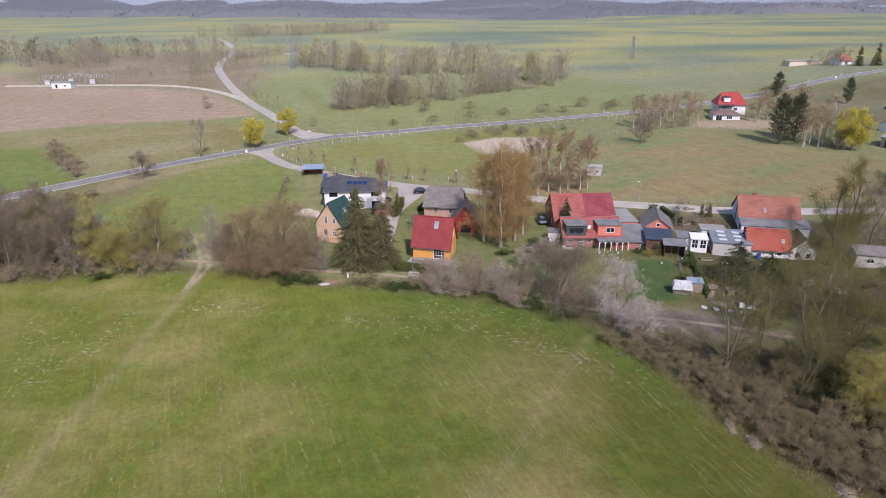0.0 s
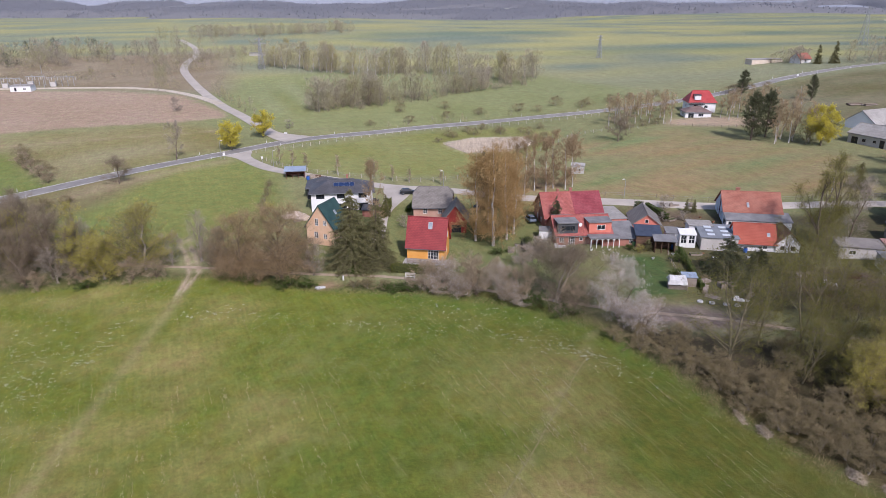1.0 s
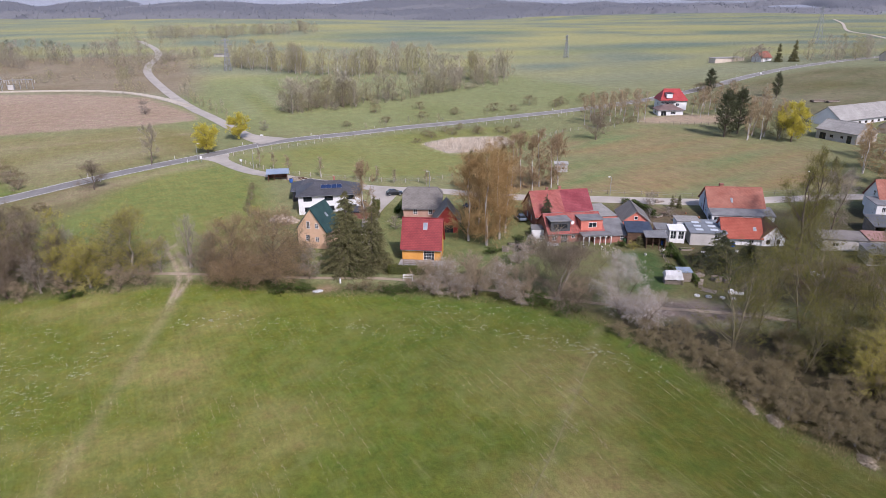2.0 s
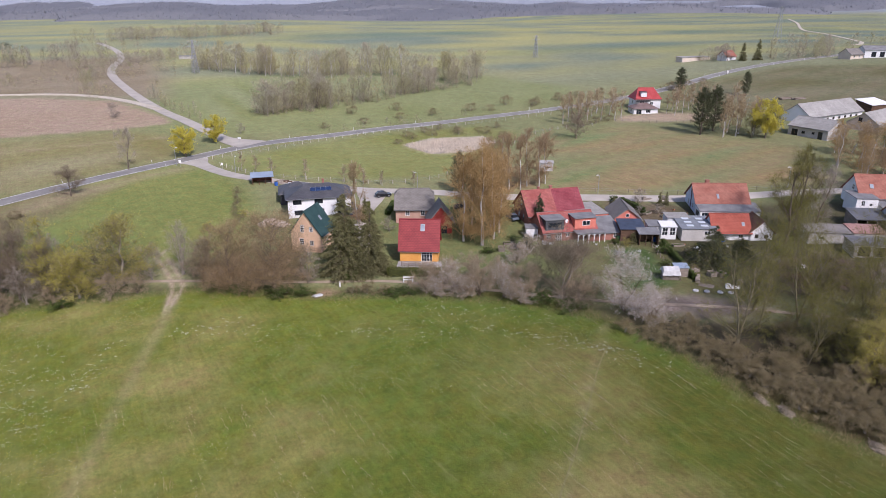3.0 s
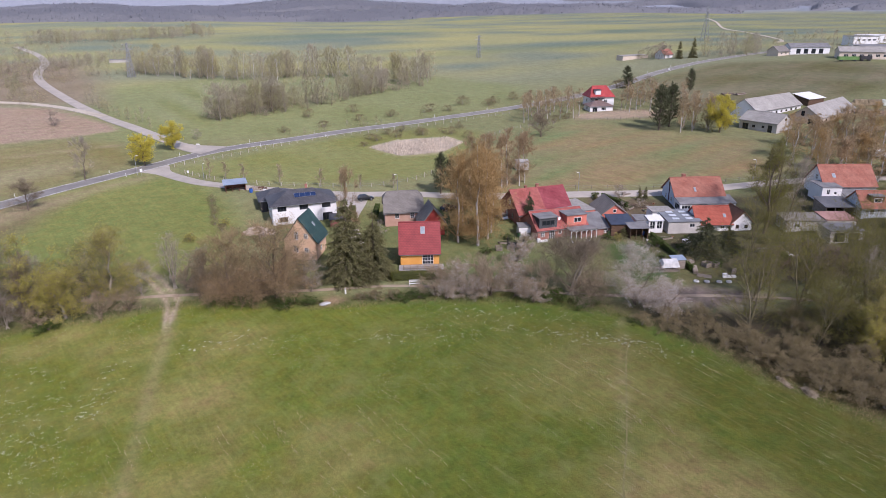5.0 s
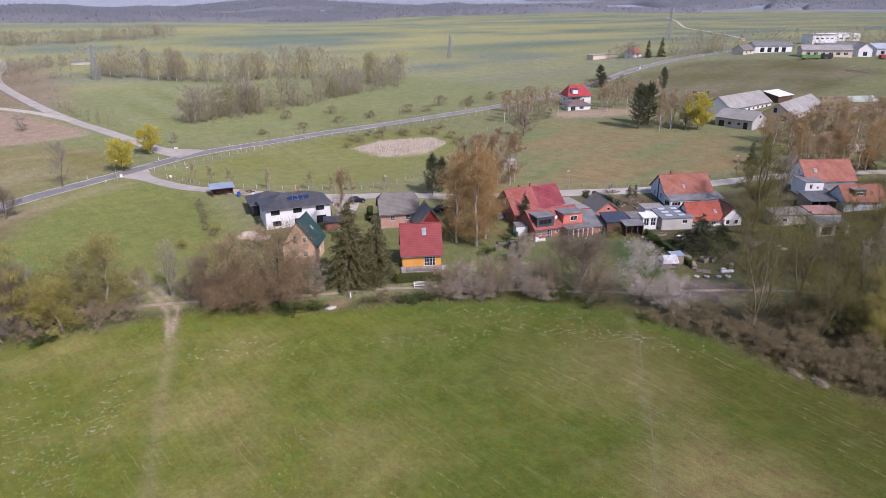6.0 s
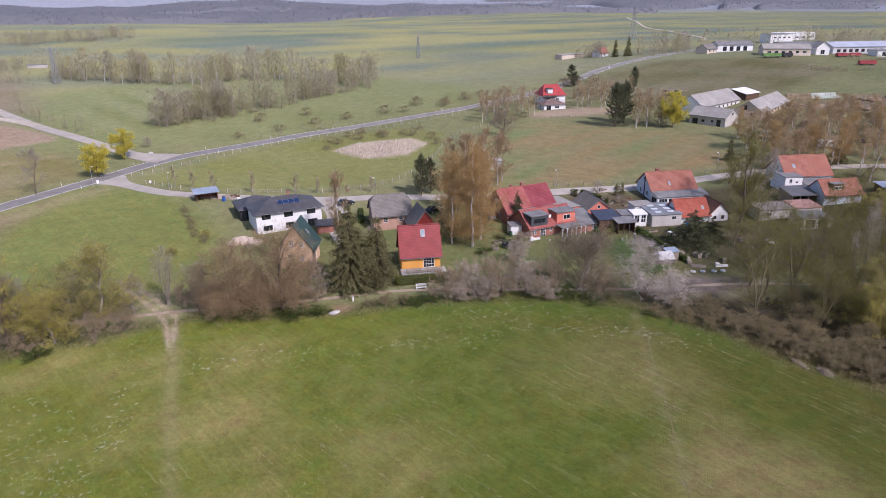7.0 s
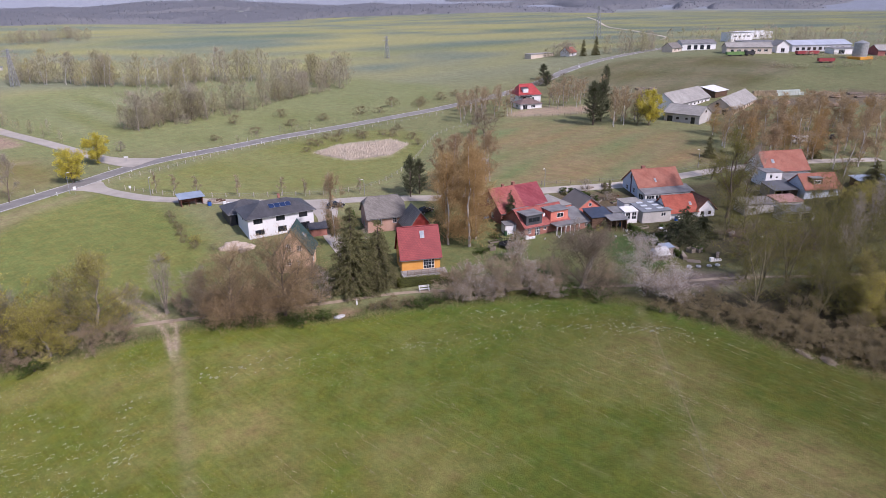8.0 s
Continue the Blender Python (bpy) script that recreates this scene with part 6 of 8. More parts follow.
for k in range(34):
    x, y = shrubs.uniform(44, 92), shrubs.uniform(97, 121)
    if y > 118 - 0.1 * (x - 60) and x < 80 or (41 < x < 51 and 99 < y < 108) or (x > 77 and y > 104):
        continue
    plant(("green_bush", "far_thorn", "thorn")[k % 3], x, y, shrubs.uniform(0.9, 2.0), shrubs.uniform(0.8, 1.6), "shrubs in the gardens")
many("gold_bush", [(41.6, 122.6, 1.6, 1.2), (-39.8, 157.4, 1.6, 1.6), (-47.0, 150.0, 1.8, 1.8), (102, 108, 4, 3)])
many("far_thorn", [(-43.4, 176, 1.8, 1.5), (-43.0, 172, 1.7, 1.4), (-42.4, 167.6, 1.8, 1.5), (-42.2, 163, 1.8, 1.5), (-42, 158.6, 1.7, 1.4), (-40.4, 154, 1.8, 1.6), (-37, 151.4, 1.4, 1.4)], "garden hedge of small bushes")
# beside the roads
many("far_thorn", [(12, 243, 2.4, 2.8), (20, 246.5, 2.6, 3.0), (30, 245, 2.8, 3.2), (40, 241, 3.0, 3.2), (44, 232, 2.6, 3.0), (42, 222, 2.2, 2.6), (6, 236, 1.8, 2.4)], "bushes round the reeds")
many("far_thorn", [(-20, 268, 2.2, 3.0), (-4, 274, 2.6, 3.4), (12, 281, 2.8, 3.4), (26, 284, 3.2, 3.8), (44, 288, 3.6, 4.2), (52, 286, 2.6, 3.4), (76, 294, 3.4, 4.0), (88, 298, 3.6, 4.0), (98, 303, 3.0, 3.6), (112, 306, 3.0, 3.8)], "bushes beyond the road")
many("thorn", [(-104, 163, 2.6, 3.2), (-99, 166.5, 2.4, 3.0), (-109, 159, 3.0, 3.6), (-95, 170, 2.0, 2.6), (-114, 155, 3.2, 3.6), (-106, 156, 2.4, 3.0), (-119, 151, 3.2, 3.6), (-111, 151, 3.0, 3.4), (-100, 158, 2.0, 2.6)], "scrub on the road's bank")
many("scrub", [(-117, 149, 8, 3.2), (-108, 150, 7, 3.0), (-122, 146, 9, 3.4), (-100, 149, 7, 3)], "trees at the meadow's edge")
many("bush", [(-121, 203, 3.6, 3.6), (-115, 196, 3.4, 3.4), (-109, 189, 3.0, 3.2), (-128, 212, 3.6, 3.6)], "hedge between the fields")
plant("maple", -65.0, 223.6, 10.0, 4.4, which=0)
plant("maple", -58.8, 246.5, 9.2, 4.2, which=1)
many("thin_bare", [(-79.5, 210.6, 12.4, 3.6)])
many("scrub", [(-52, 262, 4.0, 2.0), (-108, 302, 7, 3)])
many("bare", [(-87.6, 185.6, 8.0, 4.8), (76, 240, 6.5, 4.0)])
many("young", [(-44.7, 199.6, 6.6, 1.0), (-40.3, 196.6, 5.8, 1.2), (-35.4, 190.6, 6.2, 1.2), (-25.8, 186.0, 6.4, 1.2), (-15.1, 182.0, 5.4, 1.2), (-9.9, 179.0, 5.0, 1.0), (-5.0, 176.6, 4.6, 1.0), (3.5, 174.0, 4.8, 1.0)], "young birches along the lane")
many("far_thorn", [(-118, 204, 3.2, 3.4), (-126, 210, 3.4, 3.6), (-131, 219, 3.4, 3.6), (-112, 197, 2.8, 3.2), (-136, 226, 3.2, 3.6), (24, 255, 2.6, 2.8), (18, 252, 2.4, 2.6), (46, 250, 2.4, 2.6), (10, 247, 2.2, 2.8), (30, 250, 2.2, 3), (38, 246, 2.0, 2.6), (-8, 296, 3.6, 3.6), (12, 300, 3.4, 3.4), (62, 296, 4.4, 4.2), (84, 243, 2.6, 3), (90, 245, 2.4, 3), (72, 288, 3.4, 3.4)], "roadside thorn bushes")
many("far_birch", [(80, 258, 9, 2.6), (84, 261, 10, 2.6), (88, 257, 10, 2.6), (92, 262, 10, 2.6), (96, 258, 9.5, 2.6), (100, 264, 10, 2.6), (122, 255, 9, 2.2), (126, 258, 9, 2.2), (130, 256, 8.6, 2.2), (134, 260, 9, 2.2), (139, 262, 9, 2.4), (118, 252, 8, 2), (146, 264, 9, 2.4), (154, 262, 8, 2.2), (160, 268, 9, 2.4), (86, 264, 9, 3), (90, 266, 9, 3), (95, 268, 10, 3), (102, 270, 9, 3), (132, 270, 9, 3), (140, 272, 9, 3), (148, 276, 9, 3), (82, 268, 8, 3)], "birches round the far house")
many("pine", [(109.6, 211.5, 15.4, 4.4), (117.0, 216.0, 15.0, 4.0), (170, 278, 10.8, 2.4), (160, 318, 8, 3), (150, 300, 7, 3)], "pines before the barns")
many("far_birch", [(116.4, 208, 14.5, 3.2), (119.6, 206, 14.6, 3.2), (122.4, 209, 13.5, 3.0), (126.4, 206, 13.6, 3.0), (114.6, 205.6, 11, 2.8), (120, 212, 13, 3.4), (124.5, 213, 13, 3.4), (128.5, 210, 12, 3.4), (131, 213, 12, 3.2)], "birches before the barns")
many("olive", [(123.4, 202.6, 9.5, 3.6), (133, 206, 10, 3.6)])
plant("maple", 127.0, 200.4, 12.4, 4.8, which=1)
many("far_birch", [(72, 247, 11.5, 2.8), (75.5, 251, 12, 2.8), (78, 246, 11, 2.8), (83, 249, 12, 3), (88, 248, 11.5, 2.8), (93, 246, 10.5, 2.8), (97, 249, 11, 2.6), (119, 247, 11, 2.8), (124, 250, 12, 2.8), (128, 246, 11, 2.8), (133, 250, 11, 3)], "birches round the far house")
plant("bare", 67, 219.5, 8.4, 5.0)
many("far_thorn", [(151, 307, 4, 5), (157, 309, 4, 5), (166, 306, 4, 5), (146, 304, 3.5, 4)], "roadside thorn bushes")
belt = [(x, y) for x in range(106, 186, 7) for y in (136, 143, 150, 158, 166, 174)]
for k, (x, y) in enumerate(belt):
    x, y = x + turn.uniform(-3.5, 3.5), y + turn.uniform(-3.5, 3.5)
    if (x - 100) * 0.62 + 118 > y + 26 or (y > 140 and x < 112) or (y > 150 and x < 120) or (y > 164 and x < 132):
        continue
    plant(("slender", "rusty", "slender", "slender", "birch")[k % 5], x, y, turn.uniform(9.5, 13.5) + (1.5 if x > 140 else 0), turn.uniform(2.8, 4.2), "birch belt beside the village")
many("slender", [(124, 122, 13, 3), (130, 118, 13, 3), (136, 126, 14, 3), (128, 128, 13, 3), (142, 120, 14, 3), (150, 126, 14, 3), (120, 104, 12, 3), (128, 106, 12, 3), (136, 110, 13, 3)], "birch belt beside the village")


# ---- woods too far off to count ----
LIGHT = [Form(300 + s, 10, 3.2 if s % 2 else 2.7, 0.08, "round" if s % 3 else "tall", 7, 2, 560, 0.9, 0.068, buds=0.3 if s % 3 == 0 else 0, bud=0.17, trunk=0.10, top=0.95, rise=0.5, fill=0.65) for s in range(8)]
FAR = [Form(340 + s, 10, 3.2 if s % 2 else 2.6, 0.03, "round" if s % 3 else "tall", 3, 1, 230, 1.0, 0.13, trunk=0.09, top=0.95, rise=0.5, fill=0.8) for s in range(6)]


def wood(name, label, spots, mats, seed, forms=LIGHT):
    """One mesh of many small trees: (x, y, height, width factor)."""
    rng = np.random.default_rng(seed)
    parts, ms = [], []
    zs = heights(np.array([s[0] for s in spots]), np.array([s[1] for s in spots])) - 0.2
    for (x, y, hgt, wf), z in zip(spots, zs):
        p = forms[rng.integers(len(forms))]
        a = rng.uniform(0, 6.2832)
        r = np.array(((math.cos(a), -math.sin(a), 0), (math.sin(a), math.cos(a), 0), (0, 0, 1)))
        s = np.array((hgt / 10 * wf, hgt / 10 * wf, hgt / 10))
        pick, bark = 2 + int(rng.integers(len(mats) - 2)), int(rng.integers(2))
        for (v, f), m in ((p.wood, bark), (p.leaf, pick)):
            parts.append(((v @ r.T) * s + np.array((x, y, z)), f))
            ms.append(np.full(len(f), m))
    ob = fast_mesh(name, *joined(parts), mats, index=np.concatenate(ms))
    return tagged(ob, label, "wood", kind="stuff")


def along(line, n, width, lo, hi, seed, wide=(0.9, 1.4)):
    rng = np.random.default_rng(seed)
    pts = curve(line, 2.0)
    out = []
    for _ in range(n):
        p = pts[rng.integers(len(pts))]
        out.append((p.x + rng.normal() * width * 0.3, p.y + rng.uniform(-0.5, 0.5) * width, rng.uniform(lo, hi), rng.uniform(*wide)))
    return out


# twig and bud colours lifted above the near trees': haze painted into them
HAZED_MATS = [BRANCH, GREY_BARK, tint("hazed_grey_twigs", (0.368, 0.333, 0.241), (0.5, 0.46, 0.339)), tint("hazed_rosy_twigs", (0.374, 0.322, 0.236), (0.512, 0.448, 0.333)), tint("hazed_straw_twigs", (0.385, 0.347, 0.213), (0.535, 0.489, 0.31)), tint("hazed_olive_buds", (0.345, 0.328, 0.167), (0.494, 0.466, 0.247))]
PALE_WOOD = [GREY_BARK, BIRCH_BARK] + HAZED_MATS[2:] + [tint("hazed_yellow_buds", (0.384, 0.33, 0.156), (0.552, 0.48, 0.246)), HAZED_MATS[4]]
wood("wood", "leafless alder and birch wood along the valley brook", along([(-48, 301), (-36, 307), (-19, 318), (-3, 328), (11, 335), (31, 352), (45, 360), (66, 368)], 92, 14, 7.5, 15, 1, (1.0, 1.5)) + along([(-46, 302), (-32, 309), (-20, 316)], 16, 9, 12, 16, 14, (1.1, 1.5)) + along([(-50, 297), (-30, 303), (0, 322), (30, 344), (62, 362)], 46, 5, 2.0, 4.5, 2, (1.4, 2.2)), HAZED_MATS, 1)
wood("wood", "pale leafless wood with yellowish crowns behind the valley fields", along([(-98, 460), (-74, 450), (-44, 426), (-14, 418), (10, 424), (34, 412)], 90, 22, 10, 19, 3, (1.0, 1.5)) + along([(36, 392), (52, 384), (70, 388)], 26, 12, 12, 17, 4, (0.9, 1.3)) + along([(-96, 455), (-41, 420), (24, 425)], 24, 8, 3, 6, 15, (1.3, 2)), PALE_WOOD, 2)
# the pine needles here are lightened for haze in the same way
wood("wood", "dark mixed wood beside the waste ground", along([(-430, 470), (-340, 520), (-270, 510), (-235, 520), (-200, 560)], 200, 70, 9, 15, 5, (1.0, 1.5)) + along([(-420, 430), (-330, 452), (-270, 470), (-235, 480)], 110, 34, 7, 12, 35, (1.0, 1.6)), [BRANCH, GREY_BARK, TWIG_GREY, HAZED_MATS[2], HAZED_MATS[3], HAZED_MATS[4], HAZED_MATS[5], tint("hazed_pine_needles", (0.11, 0.12, 0.085), (0.18, 0.19, 0.135))], 3, FAR)
wood("scrub", "low leafless scrub on waste ground", along([(-230, 400), (-184, 412), (-161, 428), (-150, 470), (-170, 540)], 150, 46, 2.0, 5.5, 6, (1.3, 2.2)) + along([(-128, 352), (-150, 410), (-165, 460)], 40, 10, 3, 6, 7) + along([(-120, 460), (-100, 480), (-60, 500)], 40, 20, 3, 8, 8, (1.2, 2)) + along([(-190, 470), (-150, 520), (-120, 560)], 70, 30, 4, 9, 36, (1.2, 1.8)) + along([(-240, 725), (-200, 750), (-141, 756), (-78, 815)], 130, 60, 8, 13, 18, (1.2, 1.9)), HAZED_MATS, 4, FAR)
wood("scrub", "row of small bare trees along the side road", along([(-69, 283), (-83, 310), (-100, 344)], 16, 4, 4, 6.5, 9, (0.6, 0.9)) + along([(-86, 318), (-104, 352), (-112, 400)], 12, 4, 3.5, 6, 10, (0.6, 0.9)) + along([(-15, 262), (10, 272), (40, 280)], 16, 6, 1.8, 3.6, 19, (0.9, 1.6)), HAZED_MATS, 5)
wood("wood", "bare trees round the works on the rise", along([(280, 270), (292, 258), (310, 252), (330, 250)], 40, 6, 1.8, 3.4, 38, (1.5, 2.2)) + along([(250, 372), (300, 380), (350, 360), (420, 350), (470, 330)], 90, 30, 8, 15, 11) + along([(330, 285), (350, 262), (380, 245)], 50, 10, 2, 3.5, 12, (1.6, 2.4)) + along([(215, 395), (238, 400)], 18, 8, 6, 10, 13), HAZED_MATS, 6, FAR)


def far_forest():
    """The leafless forest on the far hills: a closed roof of uneven crowns over its plan."""
    rng = np.random.default_rng(9)
    xs, ys = np.arange(-2200, 2900, 10.0), np.arange(1100, 2450, 14.0)
    x, y = np.meshgrid(xs, ys)
    x, y = x + rng.uniform(-2.5, 2.5, x.shape), y + rng.uniform(-3.5, 3.5, y.shape)
    wave = y - 140 * np.sin(x / 330 + 1) - 60 * np.sin(x / 120)
    mask = np.zeros(x.shape)
    for row in (1420, 1520, 1640, 1900, 2300):
        mask = np.maximum(mask, 62 - np.abs(wave - row))
    mask += 90 * np.array([[noise.noise((a / 300, b / 340, 3.3)) for a, b in zip(r, q)] for r, q in zip(x, y)])
    edge = np.minimum(mask, (y - 1330 - 70 * np.sin(x / 170) - 30 * np.sin(x / 61) - 0.06 * x) * 0.5)
    closed = edge > 0
    closed[:2], closed[-2:], closed[:, :2], closed[:, -2:] = False, False, False, False
    z = heights(x, y) + np.where(closed, np.clip(edge / 16, 0, 1) ** 0.6 * (rng.uniform(11, 14, x.shape) + 2.5 * np.sin(x / 41) * np.sin(y / 37)), -2.0)
    ny, nx = x.shape
    i = (np.arange(ny - 1)[:, None] * nx + np.arange(nx - 1)[None, :]).reshape(-1)
    some = (closed[:-1, :-1] | closed[1:, :-1] | closed[:-1, 1:] | closed[1:, 1:]).reshape(-1)
    i = i[some]
    tris = np.concatenate([np.stack([i, i + 1, i + nx + 1], -1), np.stack([i, i + nx + 1, i + nx], -1)])
    used, tris = np.unique(tris, return_inverse=True)
    v = np.stack([x, y, z], -1).reshape(-1, 3)[used]
    # pale blue-grey: distance haze is put into the crowns' colour
    mat = tint("hazed_far_wood", (0.235, 0.243, 0.262), (0.31, 0.316, 0.332), 0.06)
    # loose tops over the closed roof
    rim = closed & ~np.roll(closed, 2, axis=0)
    at = np.concatenate([np.stack([x, y, z], -1)[closed][rng.integers(closed.sum(), size=14000)], np.stack([x, y, z], -1)[rim][rng.integers(rim.sum(), size=20000)]])
    at += rng.normal(size=at.shape) * np.array((4, 6, 0)) - np.concatenate([np.full(14000, 1.0), rng.uniform(0, 11, 20000)])[:, None] * np.array((0, 0, 1))
    d = unit(rng.normal(size=at.shape) * 0.22 + np.array((0, -0.1, 1.0)))
    tops = blades(at, d, rng.uniform(2.5, 6, len(at)), rng.uniform(1.2, 3.0, len(at)), rng)
    count_roof = len(tris.reshape(-1, 3))
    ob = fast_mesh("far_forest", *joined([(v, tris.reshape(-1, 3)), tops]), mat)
    ob.data.polygons.foreach_set("use_smooth", np.arange(len(ob.data.polygons)) < count_roof)
    return tagged(ob, "leafless forest on the far hills, its colour greyed by painted haze", "forest", kind="stuff")


far_forest()

# ---- works, barns' clutter and other far things ----
STEEL = material("galvanised_steel", (0.30, 0.31, 0.31), (0.45, 0.46, 0.46), 1, 0.5, 0, metal=0.5)
POST_WOOD = material("pale_post_wood", (0.42, 0.38, 0.31), (0.62, 0.57, 0.48), 2, 0.9, 0.2)
CREAM = material("cream_render", (0.55, 0.47, 0.38), (0.66, 0.58, 0.48), 0.3, 0.9, 0.1)
LIGHT_BLUE_ROOF = material("pale_blue_roof_sheet", (0.36, 0.40, 0.47), (0.48, 0.52, 0.58), 0.1, 0.6, 0.1, rows=(1.0, 6.0, 0.02))
RUST_RED = material("rust_red_paint", (0.28, 0.045, 0.05), (0.38, 0.08, 0.08), 0.6, 0.6, 0.1)


def gz_at(x, y):
    return ground(x, y) - 0.1


house("workshop", "white workshop with a low dark roof on the rise", 306, 352, -18, 24, 10, gz_at(306, 348), 4.2, 6.2, WHITE_WALL, FELT, [("f", -7 + 4.6 * i, 0.3, 2.6, 2.8, (2, 2)) for i in range(4)], category="workshop", frame_mat=DARK_FRAME)
house("house", "small house with a grey roof beside the works", 285, 352, 10, 10, 8, gz_at(285, 350), 2.8, 5.6, CREAM, GREY_TILE, [("f", -2, 0.9, 1.2, 1.2, (2, 1)), ("f", 2, 0.9, 1.2, 1.2, (2, 1))])
house("workshop", "long cream workshop with a fibre cement roof", 309, 313, -32, 27, 10, gz_at(309, 310), 4.0, 6.4, CREAM, PALE_FELT, [("f", -10 + 4 * i, 1.2, 2.2, 1.4, (3, 1)) for i in range(6)], category="workshop")
house("store", "white gabled store among the works", 332, 308, 62, 12, 7.5, gz_at(331, 306), 4.4, 7.4, WHITE_WALL, PALE_FELT, [("l", 0, 0.3, 2.4, 2.6, (2, 1))], category="store")
house("hall", "long hall with a pale blue sheet roof", 366, 308, -14, 44, 14, gz_at(362, 304), 4.2, 6.8, material("pale_grey_render", (0.46, 0.47, 0.49), (0.58, 0.59, 0.60), 0.3, 0.9, 0.15), LIGHT_BLUE_ROOF, [("f", -18 + 4.2 * i, 1.0, 2.4, 1.8, (3, 2)) for i in range(9)], category="hall", frame_mat=BROWN_WOOD)
hut("store", "low white store with a grey roof", 366, 287, -20, 20, 9, gz_at(364, 285), 3.4, WHITE_WALL, FELT, 0.5, 0.4, [("f", -5, 0.3, 4, 2.6, (4, 1)), ("f", 4, 0.3, 4, 2.6, (4, 1))], category="store")
house("hall", "red-walled hall with a brown roof", 386, 270, -30, 22, 12, gz_at(380, 266), 3.6, 6.4, material("dull_red_boards", (0.27, 0.09, 0.08), (0.38, 0.15, 0.13), 0.4, 0.85, 0.1), PALE_FELT, [("f", -5, 0.3, 3.4, 3, (2, 1))], category="hall")
hut("store", "white flat-roofed store on the hill", 440, 420, -10, 34, 12, gz_at(440, 416), 5.5, WHITE_WALL, WHITE, 0.4, 0.3, [("f", -12 + 6 * i, 1.5, 3, 1.4, (3, 1)) for i in range(5)], category="store")
hut("store", "white block of the works with a flat roof", 398, 398, -10, 20, 12, gz_at(398, 394), 6.5, WHITE_WALL, FELT, 0.3, 0.3, [("f", -6 + 4 * i, 3.5, 2.4, 1.2, (3, 1)) for i in range(4)], category="store")
hut("store", "dark shed of the works", 346, 336, -14, 26, 12, gz_at(346, 332), 4.4, GREY_WALL, FELT, 0.6, 0.4, category="store")

silo = thing("silo", "grey corrugated steel grain silo on an orange base", "silo", pose(349, 266, gz_at(349, 263)))
bm = bmesh.new()
for i in range(9):
    tube(bm, (0, 0, 1.6 + 0.85 * i), (0, 0, 2.42 + 0.85 * i), 3.9, 3.9, 20), tube(bm, (0, 0, 2.42 + 0.85 * i), (0, 0, 2.45 + 0.85 * i), 4.0, 4.0, 20)
part("body", bm, STEEL, silo)
part("cap", tube(bmesh.new(), (0, 0, 9.25), (0, 0, 10.6), 4.0, 0.5, 20), STEEL, silo)
part("base", boxes((-6, 6, -4.6, 4, 0, 1.6), bevel=0.1), material("orange_paint", (0.55, 0.25, 0.03), (0.65, 0.33, 0.06), 1, 0.6, 0), silo, "orange painted base")


def trailer(x, y, yaw, mat, label, L=7.0):
    t = thing("trailer", label, "trailer", pose(x, y, gz_at(x, y), 0, 0, yaw), "trailers of the works")
    bm = boxes((-L / 2, L / 2, -1.2, 1.2, 0.9, 1.05), (-L / 2, L / 2, -1.2, -1.12, 1.05, 2.6), (-L / 2, L / 2, 1.12, 1.2, 1.05, 2.6), (-L / 2, -L / 2 + 0.08, -1.12, 1.12, 1.05, 2.6), (L / 2 - 0.08, L / 2, -1.12, 1.12, 1.05, 2.6))
    for i in range(7):
        u = -L / 2 + 0.3 + i * (L - 0.6) / 6
        box(bm, u - 0.06, u + 0.06, -1.27, -1.2, 0.9, 2.6)
    part("body", bm, mat, t)
    for u in (-L * 0.32, L * 0.32):
        for v in (-1.0, 1.0):
            part("wheel", tube(bmesh.new(), (u, v - 0.15, 0.5), (u, v + 0.15, 0.5), 0.5, 0.5, 12), DARK_FRAME, t)


trailer(339, 289, -15, RUST_RED, "red box trailer parked at the works")
trailer(331, 291, -15, RUST_RED, "red box trailer parked at the works")
trailer(316, 264, -25, RUST_RED, "dark red box trailer at the yard's edge", 9)
trailer(291, 306, -20, material("green_paint", (0.10, 0.20, 0.06), (0.17, 0.30, 0.10), 0.7, 0.6, 0), "green farm trailer on the rise", 11)
trailer(300, 303, -20, DARK_FRAME, "dark farm trailer on the rise", 6)

# bales
BALE = bpy.data.meshes.new("bale")
bm = bmesh.new()
tube(bm, (-0.6, 0, 0.62), (0.6, 0, 0.62), 0.62, 0.62, 14)
bmesh.ops.bevel(bm, geom=[e for e in bm.edges if len(e.link_faces) == 2 and any(len(f.verts) > 4 for f in e.link_faces)], offset=0.1, segments=2, affect="EDGES")
bm.to_mesh(BALE)
bm.free()
WRAP, STRAW = BALE.copy(), BALE.copy()
WRAP.materials.append(material("pale_green_wrap", (0.52, 0.58, 0.50), (0.70, 0.74, 0.68), 1, 0.35, 0.1, vary=0.12))
STRAW.materials.append(material("old_straw", (0.24, 0.19, 0.12), (0.40, 0.32, 0.21), 2, 0.95, 0.5, vary=0.2))
brng = random.Random(8)
for x, y, yaw, n in ((181, 265, 10, 9), (186, 263, 14, 7), (254, 205, -30, 9), (250, 199, -24, 7), (258, 197, -30, 8)):
    t = thing("timber_stack", "stack of weathered round timber beside the farmyard", "timber stack", pose(x, y, ground(x, y), 0, 0, yaw), "timber stacks")
    for k in range(n):
        row, place = (0, k) if k < 5 else (1, k - 4.5)
        part("log", tube(bmesh.new(), (-3 + brng.uniform(-0.4, 0.4), -1.0 + 0.5 * place, 0.25 + 0.42 * row), (3 + brng.uniform(-0.4, 0.4), -1.0 + 0.5 * place, 0.25 + 0.42 * row), 0.27, 0.22, 7), BARK if k % 3 else GREY_WOOD, t)
